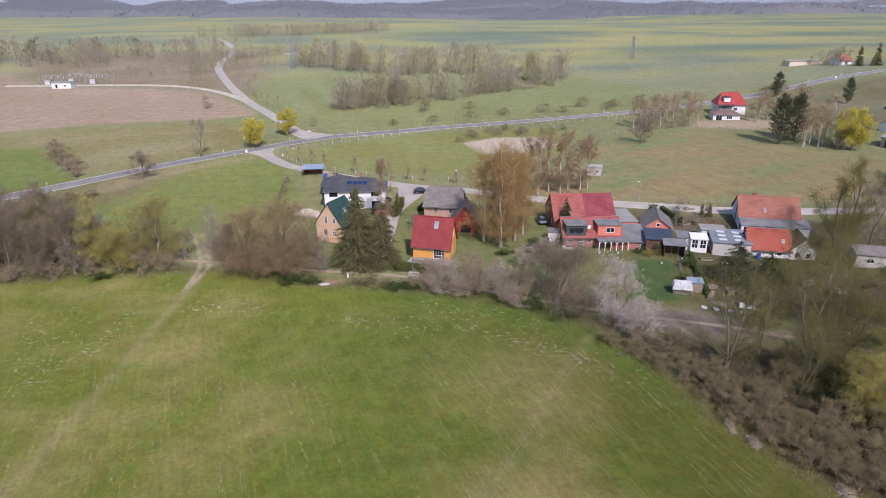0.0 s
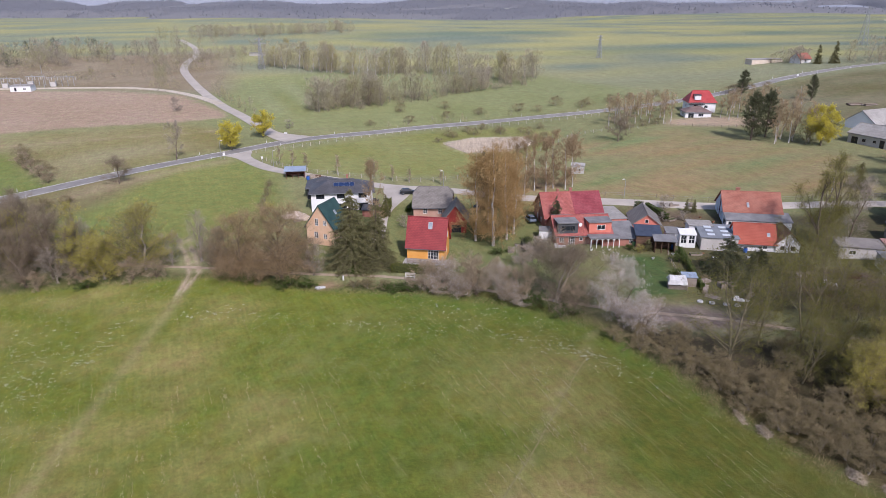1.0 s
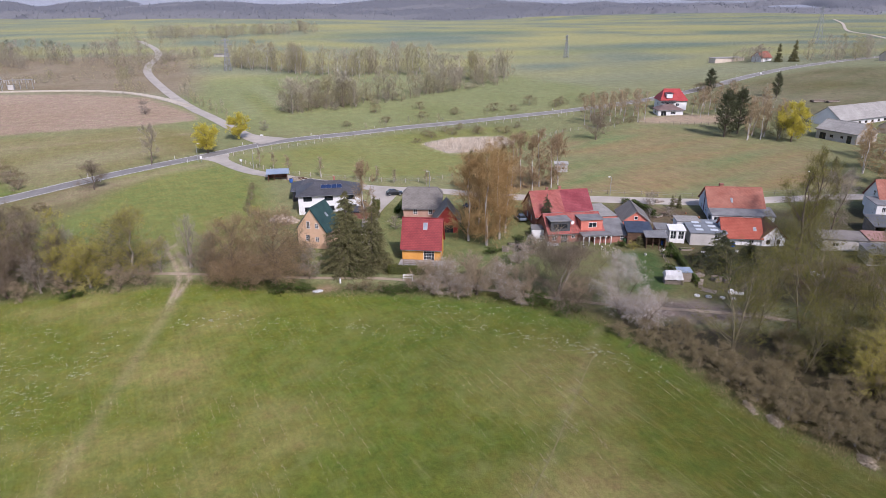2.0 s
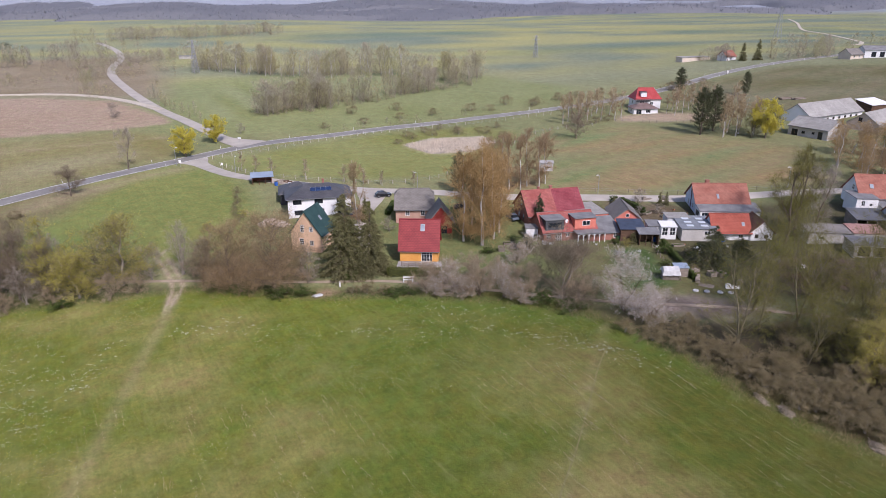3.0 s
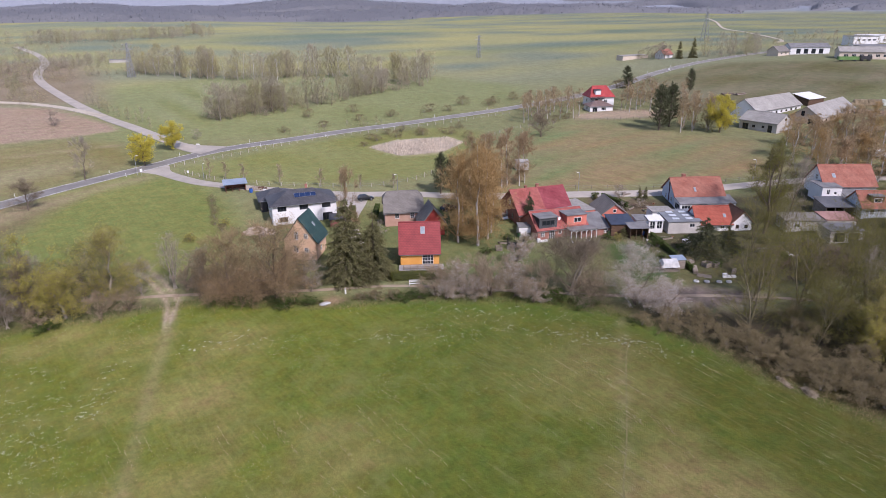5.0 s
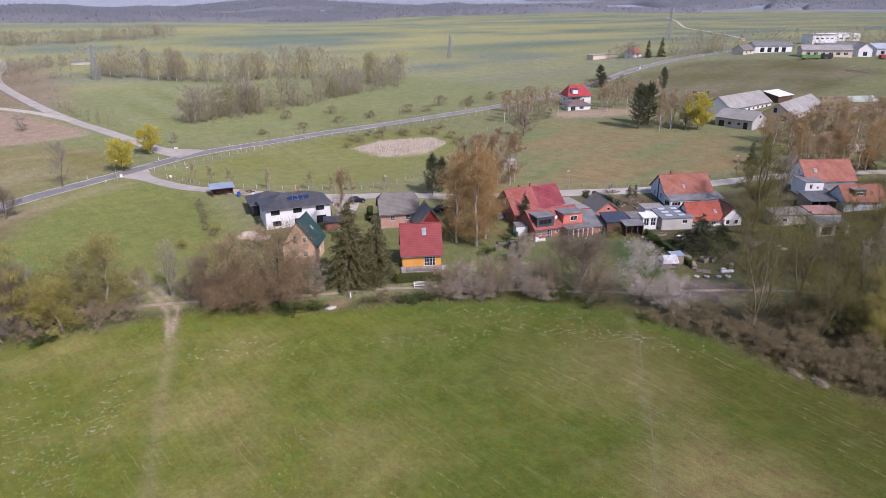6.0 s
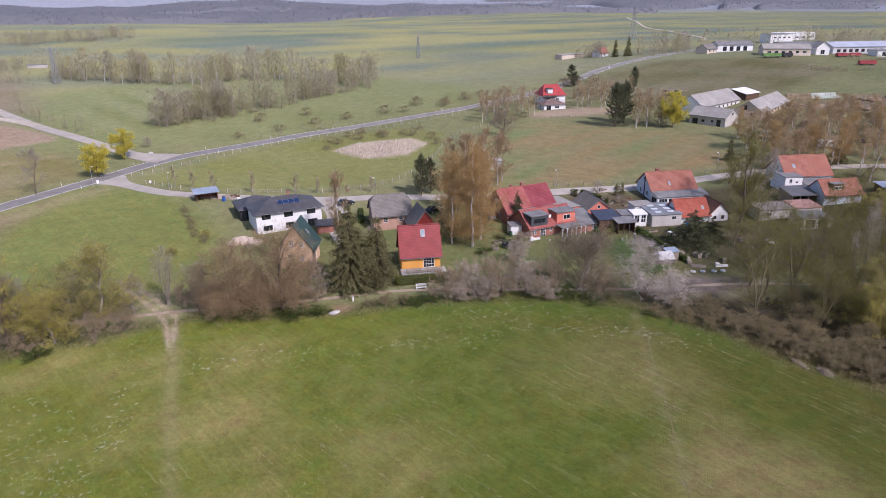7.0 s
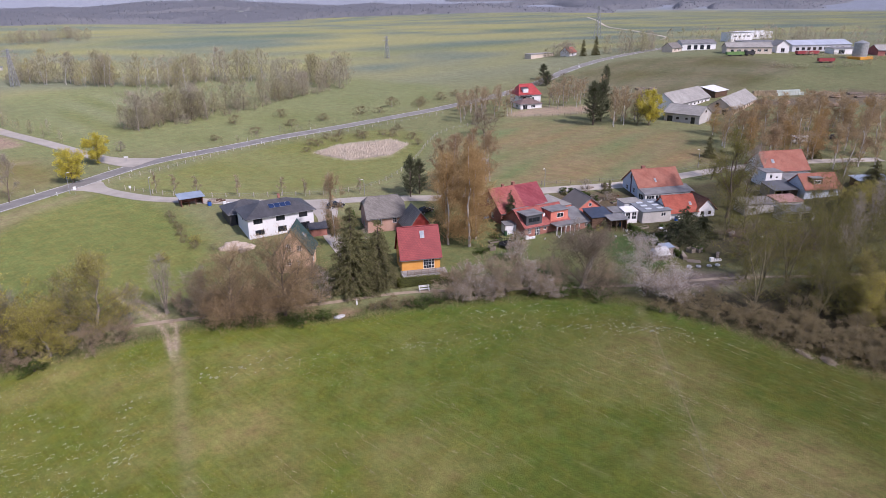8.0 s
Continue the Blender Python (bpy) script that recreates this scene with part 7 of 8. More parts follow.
for k in range(34):
    low = k < 18
    u = k if low else k - 17.5
    x, y = 213.2 + 1.32 * u, 226.6 - 0.52 * u + brng.uniform(-0.1, 0.1)
    wrapped = u > 8
    ob = new("bale", WRAP if wrapped else STRAW)
    ob.matrix_basis = pose(x, y, ground(x, y) - 0.05 + (0 if low else 1.25), 0, 0, 68 + brng.uniform(-5, 5)) @ Matrix.Diagonal((1.15, 1.15, 1.15, 1))
    tagged(ob, "round bale in pale green wrap stacked on the field" if wrapped else "weathered round straw bale stacked on the field", "bale", "stack of round bales")
for k in range(24):
    x, y = 240 + 1.4 * (k % 6) + brng.uniform(-0.2, 0.2), 214 - 2.0 * (k // 6) + brng.uniform(-0.3, 0.3)
    ob = new("bale", STRAW)
    ob.matrix_basis = pose(x, y, ground(x, y), 0, 0, 70 + brng.uniform(-10, 10))
    tagged(ob, "weathered round straw bale on the field", "bale", "heap of straw bales")


def pylon(x, y, height, yaw):
    t = thing("pylon", "grey lattice power pylon standing in the fields", "pylon", pose(x, y, ground(x, y), 0, 0, yaw))
    bm, n = bmesh.new(), 7
    w = lambda k: 0.085 * height * (1 - 0.86 * k / n)
    for k in range(n):
        a, b, z0, z1 = w(k), w(k + 1), height * k / n, height * (k + 1) / n
        c0, c1 = [(-a, -a, z0), (a, -a, z0), (a, a, z0), (-a, a, z0)], [(-b, -b, z1), (b, -b, z1), (b, b, z1), (-b, b, z1)]
        for i in range(4):
            j = (i + 1) % 4
            tube(bm, c0[i], c1[i], 0.16, 0.15, 4), tube(bm, c0[i], c1[j], 0.09, 0.09, 3), tube(bm, c0[j], c1[i], 0.09, 0.09, 3)
    part("tower", bm, STEEL, t)
    for z, r in ((0.80, 0.22), (0.93, 0.16)):
        bm = bmesh.new()
        for s in (-1, 1):
            tube(bm, (0, 0, z * height), (s * r * height, 0, z * height + 0.2), 0.12, 0.08, 4), tube(bm, (0, 0, (z + 0.06) * height), (s * r * height, 0, z * height + 0.2), 0.08, 0.06, 4)
        part("cross_arm", bm, STEEL, t)


pylon(136.7, 489, 16, 20)
pylon(-99, 446, 20, 35)
pylon(346, 505, 28, 10)

# the substation by the ploughed field
hut("substation_house", "low white substation building", -206, 362, 5, 10, 6, gz_at(-206, 361), 3.0, WHITE_WALL, PALE_FELT, 0.2, 0.3, [("f", -2.5, 0.2, 1.2, 2.0, (1, 1)), ("f", 2, 1.0, 1.6, 0.8, (2, 1))], category="building")
for x, y, n in ((-222, 372, 4), (-200, 378, 5), (-213, 380, 4)):
    t = thing("gantry", "steel switchgear gantry of the substation", "gantry", pose(x, y, gz_at(x, y), 0, 0, 10), "substation gantries")
    for i in range(n):
        part("post", tube(bmesh.new(), (i * 3.0, 0, 0), (i * 3.0, 0, 5.0 + (i % 2)), 0.16, 0.12, 5), STEEL, t)
        part("insulator", tube(bmesh.new(), (i * 3.0 + 1.2, 0, 3.2), (i * 3.0 + 1.2, 0, 4.7), 0.25, 0.2, 6), GREY_WALL, t)
    part("beam", boxes((-0.5, n * 3.0 - 2.4, -0.15, 0.15, 4.8, 5.1)), STEEL, t)
    part("cabinet", boxes((0.6, 3.2, -1.5, 0.9, 0, 2.4), bevel=0.05), GREY_WALL, t)
for x, y, hgt in ((-222, 368, 12), (-199, 370, 13)):
    t = thing("mast", "slender lightning mast at the substation", "mast", pose(x, y, gz_at(x, y)))
    part("pole", tube(bmesh.new(), (0, 0, 0), (0, 0, hgt), 0.2, 0.08, 6), STEEL, t)
house("house", "far white cottage with a red roof among trees", 231, 392, 20, 9, 7, gz_at(231, 390), 2.6, 5.6, WHITE_WALL, ORANGE_TILE, [("f", 0, 0.9, 1.2, 1.2, (2, 1))])
hut("shed", "long low pale shed beside the far cottage", 214, 402, 12, 22, 6, gz_at(214, 400), 2.4, CREAM, PALE_FELT, 0.3, 0.3)
hut("shed", "long low pale shed beyond the wood", -120, 537, 5, 12, 4, gz_at(-120, 535), 2.0, GREY_WALL, FELT, 0.3, 0.3)
many("cypress", [(243, 378, 13, 3.0), (235, 381, 11.5, 2.8)])
many("thin_bare", [(228, 386, 10, 5), (222, 384, 8, 3)])

# ---- lamps, fences, signs ----
def street_lamp(x, y, height, yaw):
    t = thing("street_lamp", "grey steel street lamp with a small white head", "street lamp", pose(x, y, ground(x, y), 0, 0, yaw), "street lamps along the lane")
    part("pole", tube(bmesh.new(), (0, 0, -0.3), (0, 0, height), 0.085, 0.055, 8), STEEL, t)
    part("arm", tube(bmesh.new(), (0, 0, height - 0.03), (0.5, 0, height + 0.1), 0.04, 0.04, 6), STEEL, t)
    part("head", boxes((0.3, 0.95, -0.15, 0.15, height + 0.05, height + 0.19), bevel=0.04), WHITE, t)


for row in ((48.0, 153.6, 4.8, 200), (-65.6, 211.6, 5.6, 30), (-46.2, 197.4, 4.7, 60), (4.2, 172.4, 4.2, 190), (97.4, 148.0, 5.4, 180)):
    street_lamp(*row)


def fence(label, line, gap, post, high, rails=()):
    """Posts along a line, each a part, with wires or rails between them."""
    pts = curve(line, 0.5)
    t = thing("fence", label, "fence", Matrix.Identity(4))
    last, me, heads = None, None, []
    for p in pts:
        if last is None or (p - last).length >= gap:
            last = p
            ob = new("post", post)
            ob.parent, ob.matrix_basis = t, pose(p.x, p.y, ground(p.x, p.y), turn.uniform(-4, 4), turn.uniform(-4, 4), turn.uniform(0, 90)) @ Matrix.Diagonal((1, 1, high * turn.uniform(0.9, 1.1), 1))
            heads.append(Vector((p.x, p.y, ground(p.x, p.y))))
    for z in rails:
        bm = bmesh.new()
        for a, b in zip(heads[:-1], heads[1:]):
            tube(bm, a + Vector((0, 0, z)), b + Vector((0, 0, z)), 0.015, 0.015, 3)
        part("wire", bm, STEEL, t)


def post_mesh(r, mat):
    bm = tube(bmesh.new(), (0, 0, -0.3), (0, 0, 1.0), r, r * 0.9, 6)
    me = bpy.data.meshes.new("post")
    bm.to_mesh(me)
    bm.free()
    me.materials.append(mat)
    return me


PALE_POST, GREY_POST = post_mesh(0.10, POST_WOOD), post_mesh(0.08, GREY_WOOD)
fence("paddock fence of pale wooden posts and wire along the road", [(-56, 219), (-40, 229.5), (-18, 247), (4, 257), (40, 261), (77, 268)], 3.2, PALE_POST, 1.2, (0.5, 0.95))
fence("paddock fence of pale wooden posts and wire along the lane", [(-52, 208), (-42, 195.5), (-30, 187.5), (-15, 181.5), (-1, 177.5), (12, 181), (25, 193), (34, 205), (46, 222), (60, 236), (84, 239)], 3.2, PALE_POST, 1.2, (0.5, 0.95))
fence("low meadow fence of grey posts and wire beside the lane", [(40, 157), (66, 150.5), (90, 148.6), (112, 147)], 4.0, GREY_POST, 1.1, (0.5, 0.95))
fence("yard fence of grey posts round the far paddock", [(92, 243), (104, 236), (118, 232), (134, 231)], 2.4, GREY_POST, 1.2, (0.6, 1.0))
fence("garden fence of grey posts between the plots", [(46.8, 121), (44.8, 112), (43.2, 103)], 1.6, GREY_POST, 1.1, (0.4, 0.95))
guide = bpy.data.meshes.new("guide_post")
bm = boxes((-0.06, 0.06, -0.06, 0.06, -0.2, 0.72), (-0.06, 0.06, -0.06, 0.06, 0.86, 1.0))
bm.to_mesh(guide)
bm.free()
guide.materials.append(WHITE)
road_pts = curve(MAIN_ROAD, 1.0)
for k in range(20, len(road_pts) - 5, 26):
    d = (road_pts[k + 1] - road_pts[k]).normalized()
    for s in (-4.2, 4.2):
        q = road_pts[k] + Vector((-d.y, d.x)) * s
        ob = tagged(new("guide_post", guide), "white plastic guide post at the roadside", "guide post", "guide posts along the road")
        ob.matrix_basis = pose(q.x, q.y, ground(q.x, q.y), 0, 0, 30)


def road_sign(x, y, yaw, w, hgt):
    t = thing("road_sign", "white road sign panel on a steel post", "road sign", pose(x, y, ground(x, y), 0, 0, yaw))
    part("post", tube(bmesh.new(), (0, 0.05, -0.3), (0, 0.05, 1.2 + hgt), 0.04, 0.04, 6), STEEL, t)
    part("panel", boxes((-w / 2, w / 2, -0.02, 0.01, 1.2, 1.2 + hgt)), WHITE, t)


road_sign(-64.2, 210.2, 10, 0.7, 0.9)
road_sign(-50.8, 203.6, -20, 0.6, 0.7)
road_sign(-50.6, 246.2, -30, 1.4, 0.5)
road_sign(196, 334, -20, 0.9, 0.9)


# ---- cars ----
def car(x, y, yaw, mat, label):
    t = thing("car", label, "car", pose(x, y, ground(x, y) + 0.07, 0, 0, yaw))
    bm = bmesh.new()
    side = [(-2.1, 0.35), (2.1, 0.35), (2.15, 0.7), (1.15, 0.92), (-1.95, 0.98), (-2.15, 0.75)]
    lo, hi = [bm.verts.new((a, -0.88, b)) for a, b in side], [bm.verts.new((a, 0.88, b)) for a, b in side]
    bm.faces.new(lo), bm.faces.new(hi[::-1])
    for i in range(6):
        bm.faces.new((lo[(i + 1) % 6], lo[i], hi[i], hi[(i + 1) % 6]))
    bmesh.ops.bevel(bm, geom=list(bm.edges), offset=0.08, segments=2, affect="EDGES")
    part("body", bm, mat, t)
    bm = bmesh.new()
    b = [bm.verts.new(p) for p in ((-1.85, -0.8, 0.95), (1.1, -0.8, 0.92), (1.1, 0.8, 0.92), (-1.85, 0.8, 0.95), (-1.4, -0.62, 1.46), (0.25, -0.62, 1.46), (0.25, 0.62, 1.46), (-1.4, 0.62, 1.46))]
    for f in ((4, 5, 6, 7), (0, 1, 5, 4), (1, 2, 6, 5), (2, 3, 7, 6), (3, 0, 4, 7)):
        bm.faces.new([b[i] for i in f])
    part("windows", bm, GLASS, t, "dark tinted windows")
    part("roof", boxes((-1.38, 0.22, -0.6, 0.6, 1.45, 1.5), bevel=0.02), mat, t)
    for u in (-1.3, 1.35):
        for v in (-0.8, 0.8):
            w = part("wheel", tube(bmesh.new(), (u, v - 0.11, 0.32), (u, v + 0.11, 0.32), 0.32, 0.32, 14), DARK_FRAME, t)
            part("rim", tube(bmesh.new(), (u, v - 0.12, 0.32), (u, v + 0.12, 0.32), 0.19, 0.19, 10), STEEL, w)
    for v in (-0.62, 0.62):
        part("headlight", boxes((2.06, 2.17, v - 0.16, v + 0.16, 0.62, 0.74)), WHITE, t)


CAR_BLACK = material("black_car_paint", (0.015, 0.017, 0.02), (0.03, 0.032, 0.036), 1, 0.25, 0, spec=0.6)
CAR_BLUE = material("blue_grey_car_paint", (0.16, 0.20, 0.26), (0.22, 0.27, 0.33), 1, 0.25, 0, metal=0.4, spec=0.6)
car(-5.6, 166.2, 5, CAR_BLACK, "black estate car parked beside the lane")
car(-14.4, 158.6, 75, CAR_BLACK, "dark car parked beside the white house")
car(22.6, 143.0, 100, CAR_BLUE, "blue-grey car parked beside the farmhouse")
car(12.6, 152.4, 20, CAR_BLACK, "dark car parked behind the pale brick house")

# ---- gardens ----
def foliage_box(name, label, category, x, y, yaw, L, W, H, mats, n, size, inner):
    """A clipped hedge: a leafy shell over a dense core."""
    rng = np.random.default_rng(int(abs(x * 7 + y)))
    t = thing(name, label, category, pose(x, y, ground(x, y) - 0.05, 0, 0, yaw))
    p = rng.uniform(-0.5, 0.5, (n, 3))
    side = rng.integers(5, size=n)
    p[side == 0, 2], p[side == 1, 1], p[side == 2, 1], p[side == 3, 0], p[side == 4, 0] = 0.5, -0.5, 0.5, -0.5, 0.5
    p = p * np.array((L, W, H)) * (1 + rng.normal(size=(n, 1)) * 0.03) + np.array((0, 0, H / 2)) + rng.normal(size=(n, 3)) * 0.06
    v, f = blades(p, unit(rng.normal(size=(n, 3))), size * rng.uniform(0.6, 1.4, n), size * rng.uniform(0.5, 1.1, n), rng)
    fast_mesh("leaves", v, f, mats, t)
    part("core", boxes((-L / 2 + 0.1, L / 2 - 0.1, -W / 2 + 0.1, W / 2 - 0.1, 0, H - 0.1), bevel=0.08), inner, t)


HEDGE_CORE = material("hedge_core", (0.05, 0.06, 0.02), (0.09, 0.10, 0.035), 3, 0.95, 0.5)
HEDGE_LEAF = tint("hedge_leaves", (0.10, 0.115, 0.03), (0.21, 0.21, 0.06))
foliage_box("hedge", "clipped yellowish-green hedge below the terrace", "hedge", -4.2, 116.4, -13, 9.6, 1.5, 1.5, HEDGE_LEAF, 5200, 0.17, HEDGE_CORE)
foliage_box("hedge", "narrow dark hedge between garden lawns", "hedge", 48.0, 113.0, 79, 19, 0.7, 1.3, LEAF, 4200, 0.15, HEDGE_CORE)
foliage_box("hedge", "tall yellowish conifer hedge beside the driveway", "hedge", -11.0, 152.0, 80, 8.0, 1.3, 2.6, HEDGE_LEAF, 3600, 0.18, HEDGE_CORE)
foliage_box("hedge", "low hedge along the front garden", "hedge", -4.6, 156.4, 75, 9.0, 1.2, 0.9, LEAF, 2600, 0.15, HEDGE_CORE)
foliage_box("hedge", "dark hedge beside the garden plots", "hedge", 52.4, 143.0, 100, 9.0, 0.9, 1.6, LEAF, 2600, 0.15, HEDGE_CORE)

bench = thing("bench", "white painted garden bench beside the footpath", "bench", pose(-5.6, 113.6, ground(-5.6, 113.6), 0, 0, -12))
for z, y0 in ((0.45, -0.22), (0.45, 0.0), (0.72, 0.26), (0.92, 0.30)):
    part("slat", boxes((-1.0, 1.0, y0, y0 + (0.18 if z < 0.5 else 0.05), z, z + (0.05 if z < 0.5 else 0.14))), WHITE, bench)
for u in (-0.85, 0.85):
    part("leg", boxes((u - 0.06, u + 0.06, -0.2, -0.1, -0.1, 0.45)), WHITE, bench)
    part("leg", boxes((u - 0.06, u + 0.06, 0.22, 0.32, -0.1, 1.05)), WHITE, bench)
marker = thing("post", "short white stone post beside the spruce", "post", pose(-18.2, 114.6, ground(-18.2, 114.6)))
part("shaft", tube(bmesh.new(), (0, 0, -0.1), (0, 0, 0.85), 0.17, 0.14, 8), WHITE, marker)
part("cap", tube(bmesh.new(), (0, 0, 0.85), (0, 0, 1.1), 0.16, 0.05, 8), CONCRETE, marker)

net = thing("trampoline", "round garden trampoline with a black safety net", "trampoline", pose(19.2, 125.4, ground(19.2, 125.4)))
NET = material("black_net", (0.012, 0.013, 0.014), (0.025, 0.027, 0.028), 2, 0.8, 0)
bm = bmesh.new()
for i in range(28):
    a, b = 6.2832 * i / 28, 6.2832 * (i + 1) / 28
    for z in (0.8, 1.2, 1.6, 2.0, 2.4):
        tube(bm, (1.8 * math.cos(a), 1.8 * math.sin(a), z), (1.8 * math.cos(b), 1.8 * math.sin(b), z), 0.03, 0.03, 3)
    tube(bm, (1.8 * math.cos(a), 1.8 * math.sin(a), 0.7), (1.8 * math.cos(a), 1.8 * math.sin(a), 2.4), 0.025, 0.025, 3)
part("net", bm, NET, net)
part("mat", tube(bmesh.new(), (0, 0, 0.68), (0, 0, 0.72), 1.75, 1.75, 24), NET, net)
for i in range(6):
    a = 6.2832 * i / 6
    part("leg", tube(bmesh.new(), (1.85 * math.cos(a), 1.85 * math.sin(a), -0.2), (1.85 * math.cos(a), 1.85 * math.sin(a), 0.7), 0.05, 0.05, 5), STEEL, net)


def heap(name, label, category, x, y, rx, ry, hgt, mat, seed, rough=0.35):
    """A lumpy heap that sinks into the ground at its rim."""
    rng = np.random.default_rng(seed)
    bm = bmesh.new()
    bmesh.ops.create_icosphere(bm, subdivisions=4, radius=1)
    for v in bm.verts:
        n = noise.noise(v.co * 1.7 + Vector((seed, 0, 0))) + 0.5 * noise.noise(v.co * 4.3 + Vector((0, seed, 0)))
        v.co *= 1 + rough * n
        v.co.x, v.co.y, v.co.z = v.co.x * rx, v.co.y * ry, max(v.co.z, -0.25) * hgt
    for f in bm.faces:
        f.smooth = True
    ob = part(name, bm, mat)
    ob.matrix_basis = pose(x, y, ground(x, y))
    return tagged(ob, label, category)


TARP = material("white_tarpaulin", (0.42, 0.42, 0.41), (0.64, 0.64, 0.63), 0.8, 0.45, 0.2)
SAND = material("pale_rubble", (0.42, 0.33, 0.25), (0.62, 0.52, 0.42), 1.0, 0.95, 0.6)
OLD_STRAW = MATS["old_straw"]
pile = thing("covered_log_stack", "big log stack under a crumpled white tarpaulin", "log stack", pose(41.9, 104.6, ground(41.9, 104.6), 0, 0, -12) @ Matrix.Diagonal((0.8, 0.85, 0.95, 1)))
for row in range(6):
    for i in range(11):
        u, z = -1.75 + 0.35 * i + 0.12 * (row % 2), 0.15 + 0.28 * row
        part("log", tube(bmesh.new(), (u, -1.15, z), (u, 1.0, z), 0.15, 0.15, 6), GREY_WOOD, pile)
bm = bmesh.new()
grid = [[None] * 13 for _ in range(11)]
for b_ in range(11):
    for a_ in range(13):
        u, v_ = -2.15 + 4.3 * a_ / 12, -1.5 + 2.9 * b_ / 10
        over = max(abs(u) - 1.85, abs(v_) - 1.15, 0)
        z = 2.55 - 0.45 * abs(v_) - 2.2 * over + 0.22 * noise.noise((u * 1.3, v_ * 1.3, 2.0)) + 0.1 * noise.noise((u * 4, v_ * 4, 5.0))
        grid[b_][a_] = bm.verts.new((u * (1 - 0.06 * over), v_, z))
for b_ in range(10):
    for a_ in range(12):
        bm.faces.new((grid[b_][a_], grid[b_][a_ + 1], grid[b_ + 1][a_ + 1], grid[b_ + 1][a_]))
cover_sheet = part("tarpaulin", bm, TARP, pile, "crumpled white tarpaulin")
thicken = cover_sheet.modifiers.new("thickness", "SOLIDIFY")
thicken.thickness = 0.02
heap("mound", "heap of pale building sand beside the white house", "heap", -33.0, 151.0, 2.8, 1.7, 1.1, SAND, 4)
heap("mound", "heap of pale stones beside the white house", "heap", -30.6, 149.4, 2.0, 1.2, 0.8, SAND, 5)
heap("mound", "small pale lime heap at the meadow's edge", "heap", -22.2, 111.9, 1.1, 0.6, 0.25, TARP, 6)


def brush_heap(label, x, y, rx, ry, hgt, n, seed):
    """A tangle of bleached cut branches and old straw."""
    rng = np.random.default_rng(seed)
    a, r = rng.uniform(0, 6.2832, n), np.sqrt(rng.uniform(0, 1, n))
    px, py = x + rx * r * np.cos(a), y + ry * r * np.sin(a)
    pz = heights(px, py) + hgt * (1 - r * r) * rng.uniform(0.1, 1, n) + 0.03
    d = unit(rng.normal(size=(n, 3)) * np.array((1, 1, 0.35)))
    v, f = blades(np.stack([px, py, pz], -1), d, rng.uniform(0.25, 0.8, n), rng.uniform(0.05, 0.14, n), rng)
    v[:, 2] = np.maximum(v[:, 2], heights(v[:, 0], v[:, 1]) + 0.01)
    return tagged(fast_mesh("brush_heap", v, f, [tint("bleached_brush", (0.42, 0.355, 0.26), (0.62, 0.54, 0.42))]), label, "heap", kind="stuff")


brush_heap("tangled heap of bleached cut branches at the field's edge", 37.4, 65.2, 0.7, 1.2, 0.5, 420, 7)
brush_heap("low strip of bleached straw below the scrub", 35.7, 68.0, 0.35, 1.5, 0.22, 260, 8)
brush_heap("tangled heap of bleached cut branches at the field's edge", 43.9, 57.2, 0.8, 1.3, 0.5, 420, 9)
brush_heap("tangled heap of bleached cut branches at the field's edge", 46.3, 54.6, 0.7, 1.1, 0.4, 320, 10)
FARM_SOIL = material("farmyard_soil", (0.17, 0.12, 0.08), (0.30, 0.22, 0.15), 0.8, 0.95, 0.5)
for x, y, a_, b_, c_ in ((205, 214, 4.0, 2.4, 1.2), (212, 209, 3.0, 2.2, 1.0), (224, 193, 4.5, 2.0, 0.9), (243, 206, 3.5, 2.2, 1.2)):
    heap("mound", "brown heap of soil and dung beside the barns", "heap", x, y, a_, b_, c_, FARM_SOIL, int(x))
heap("mound", "wood and rubble heap beside the timber shed", "heap", -32.0, 183.6, 2.0, 1.2, 0.9, material("old_timber", (0.20, 0.16, 0.12), (0.36, 0.30, 0.24), 2, 0.95, 0.5), 9)
hut("shed", "small grey garden shed beside the covered heap", 44.6, 105.8, -10, 2.4, 1.8, ground(44.6, 105.8) - 0.1, 1.9, GREY_WOOD, BLUE_SHEET, 0.2, 0.15)
barrel = thing("barrel", "blue plastic barrel beside the timber shed", "barrel", pose(-33.6, 181.0, ground(-33.6, 181)))
part("body", tube(tube(bmesh.new(), (0, 0, 0), (0, 0, 0.5), 0.42, 0.5, 12), (0, 0, 0.5), (0, 0, 1.1), 0.5, 0.42, 12), material("blue_plastic", (0.03, 0.10, 0.35), (0.05, 0.15, 0.45), 1, 0.4, 0), barrel)
part("lid", tube(bmesh.new(), (0, 0, 1.1), (0, 0, 1.16), 0.44, 0.44, 12), DARK_FRAME, barrel)
# tyre-shaped rings that stand in for flat pale stones
for x, y in ((43.6, 98.4), (45.4, 97.8), (47.6, 97.2), (49.4, 96.8)):
    bm = bmesh.new()
    ring = [[bm.verts.new(((0.38 + 0.15 * math.cos(6.2832 * k / 6)) * math.cos(6.2832 * i / 14), (0.38 + 0.15 * math.cos(6.2832 * k / 6)) * math.sin(6.2832 * i / 14), 0.15 + 0.15 * math.sin(6.2832 * k / 6))) for k in range(6)] for i in range(14)]
    for i in range(14):
        for k in range(6):
            bm.faces.new((ring[i][k], ring[(i + 1) % 14][k], ring[(i + 1) % 14][(k + 1) % 6], ring[i][(k + 1) % 6]))
    ob = part("tyre", bm, TARP)
    ob.matrix_basis = pose(x, y, ground(x, y))
    tagged(ob, "pale ring in place of a flat pale garden stone", "tyre", "row of white tyres")


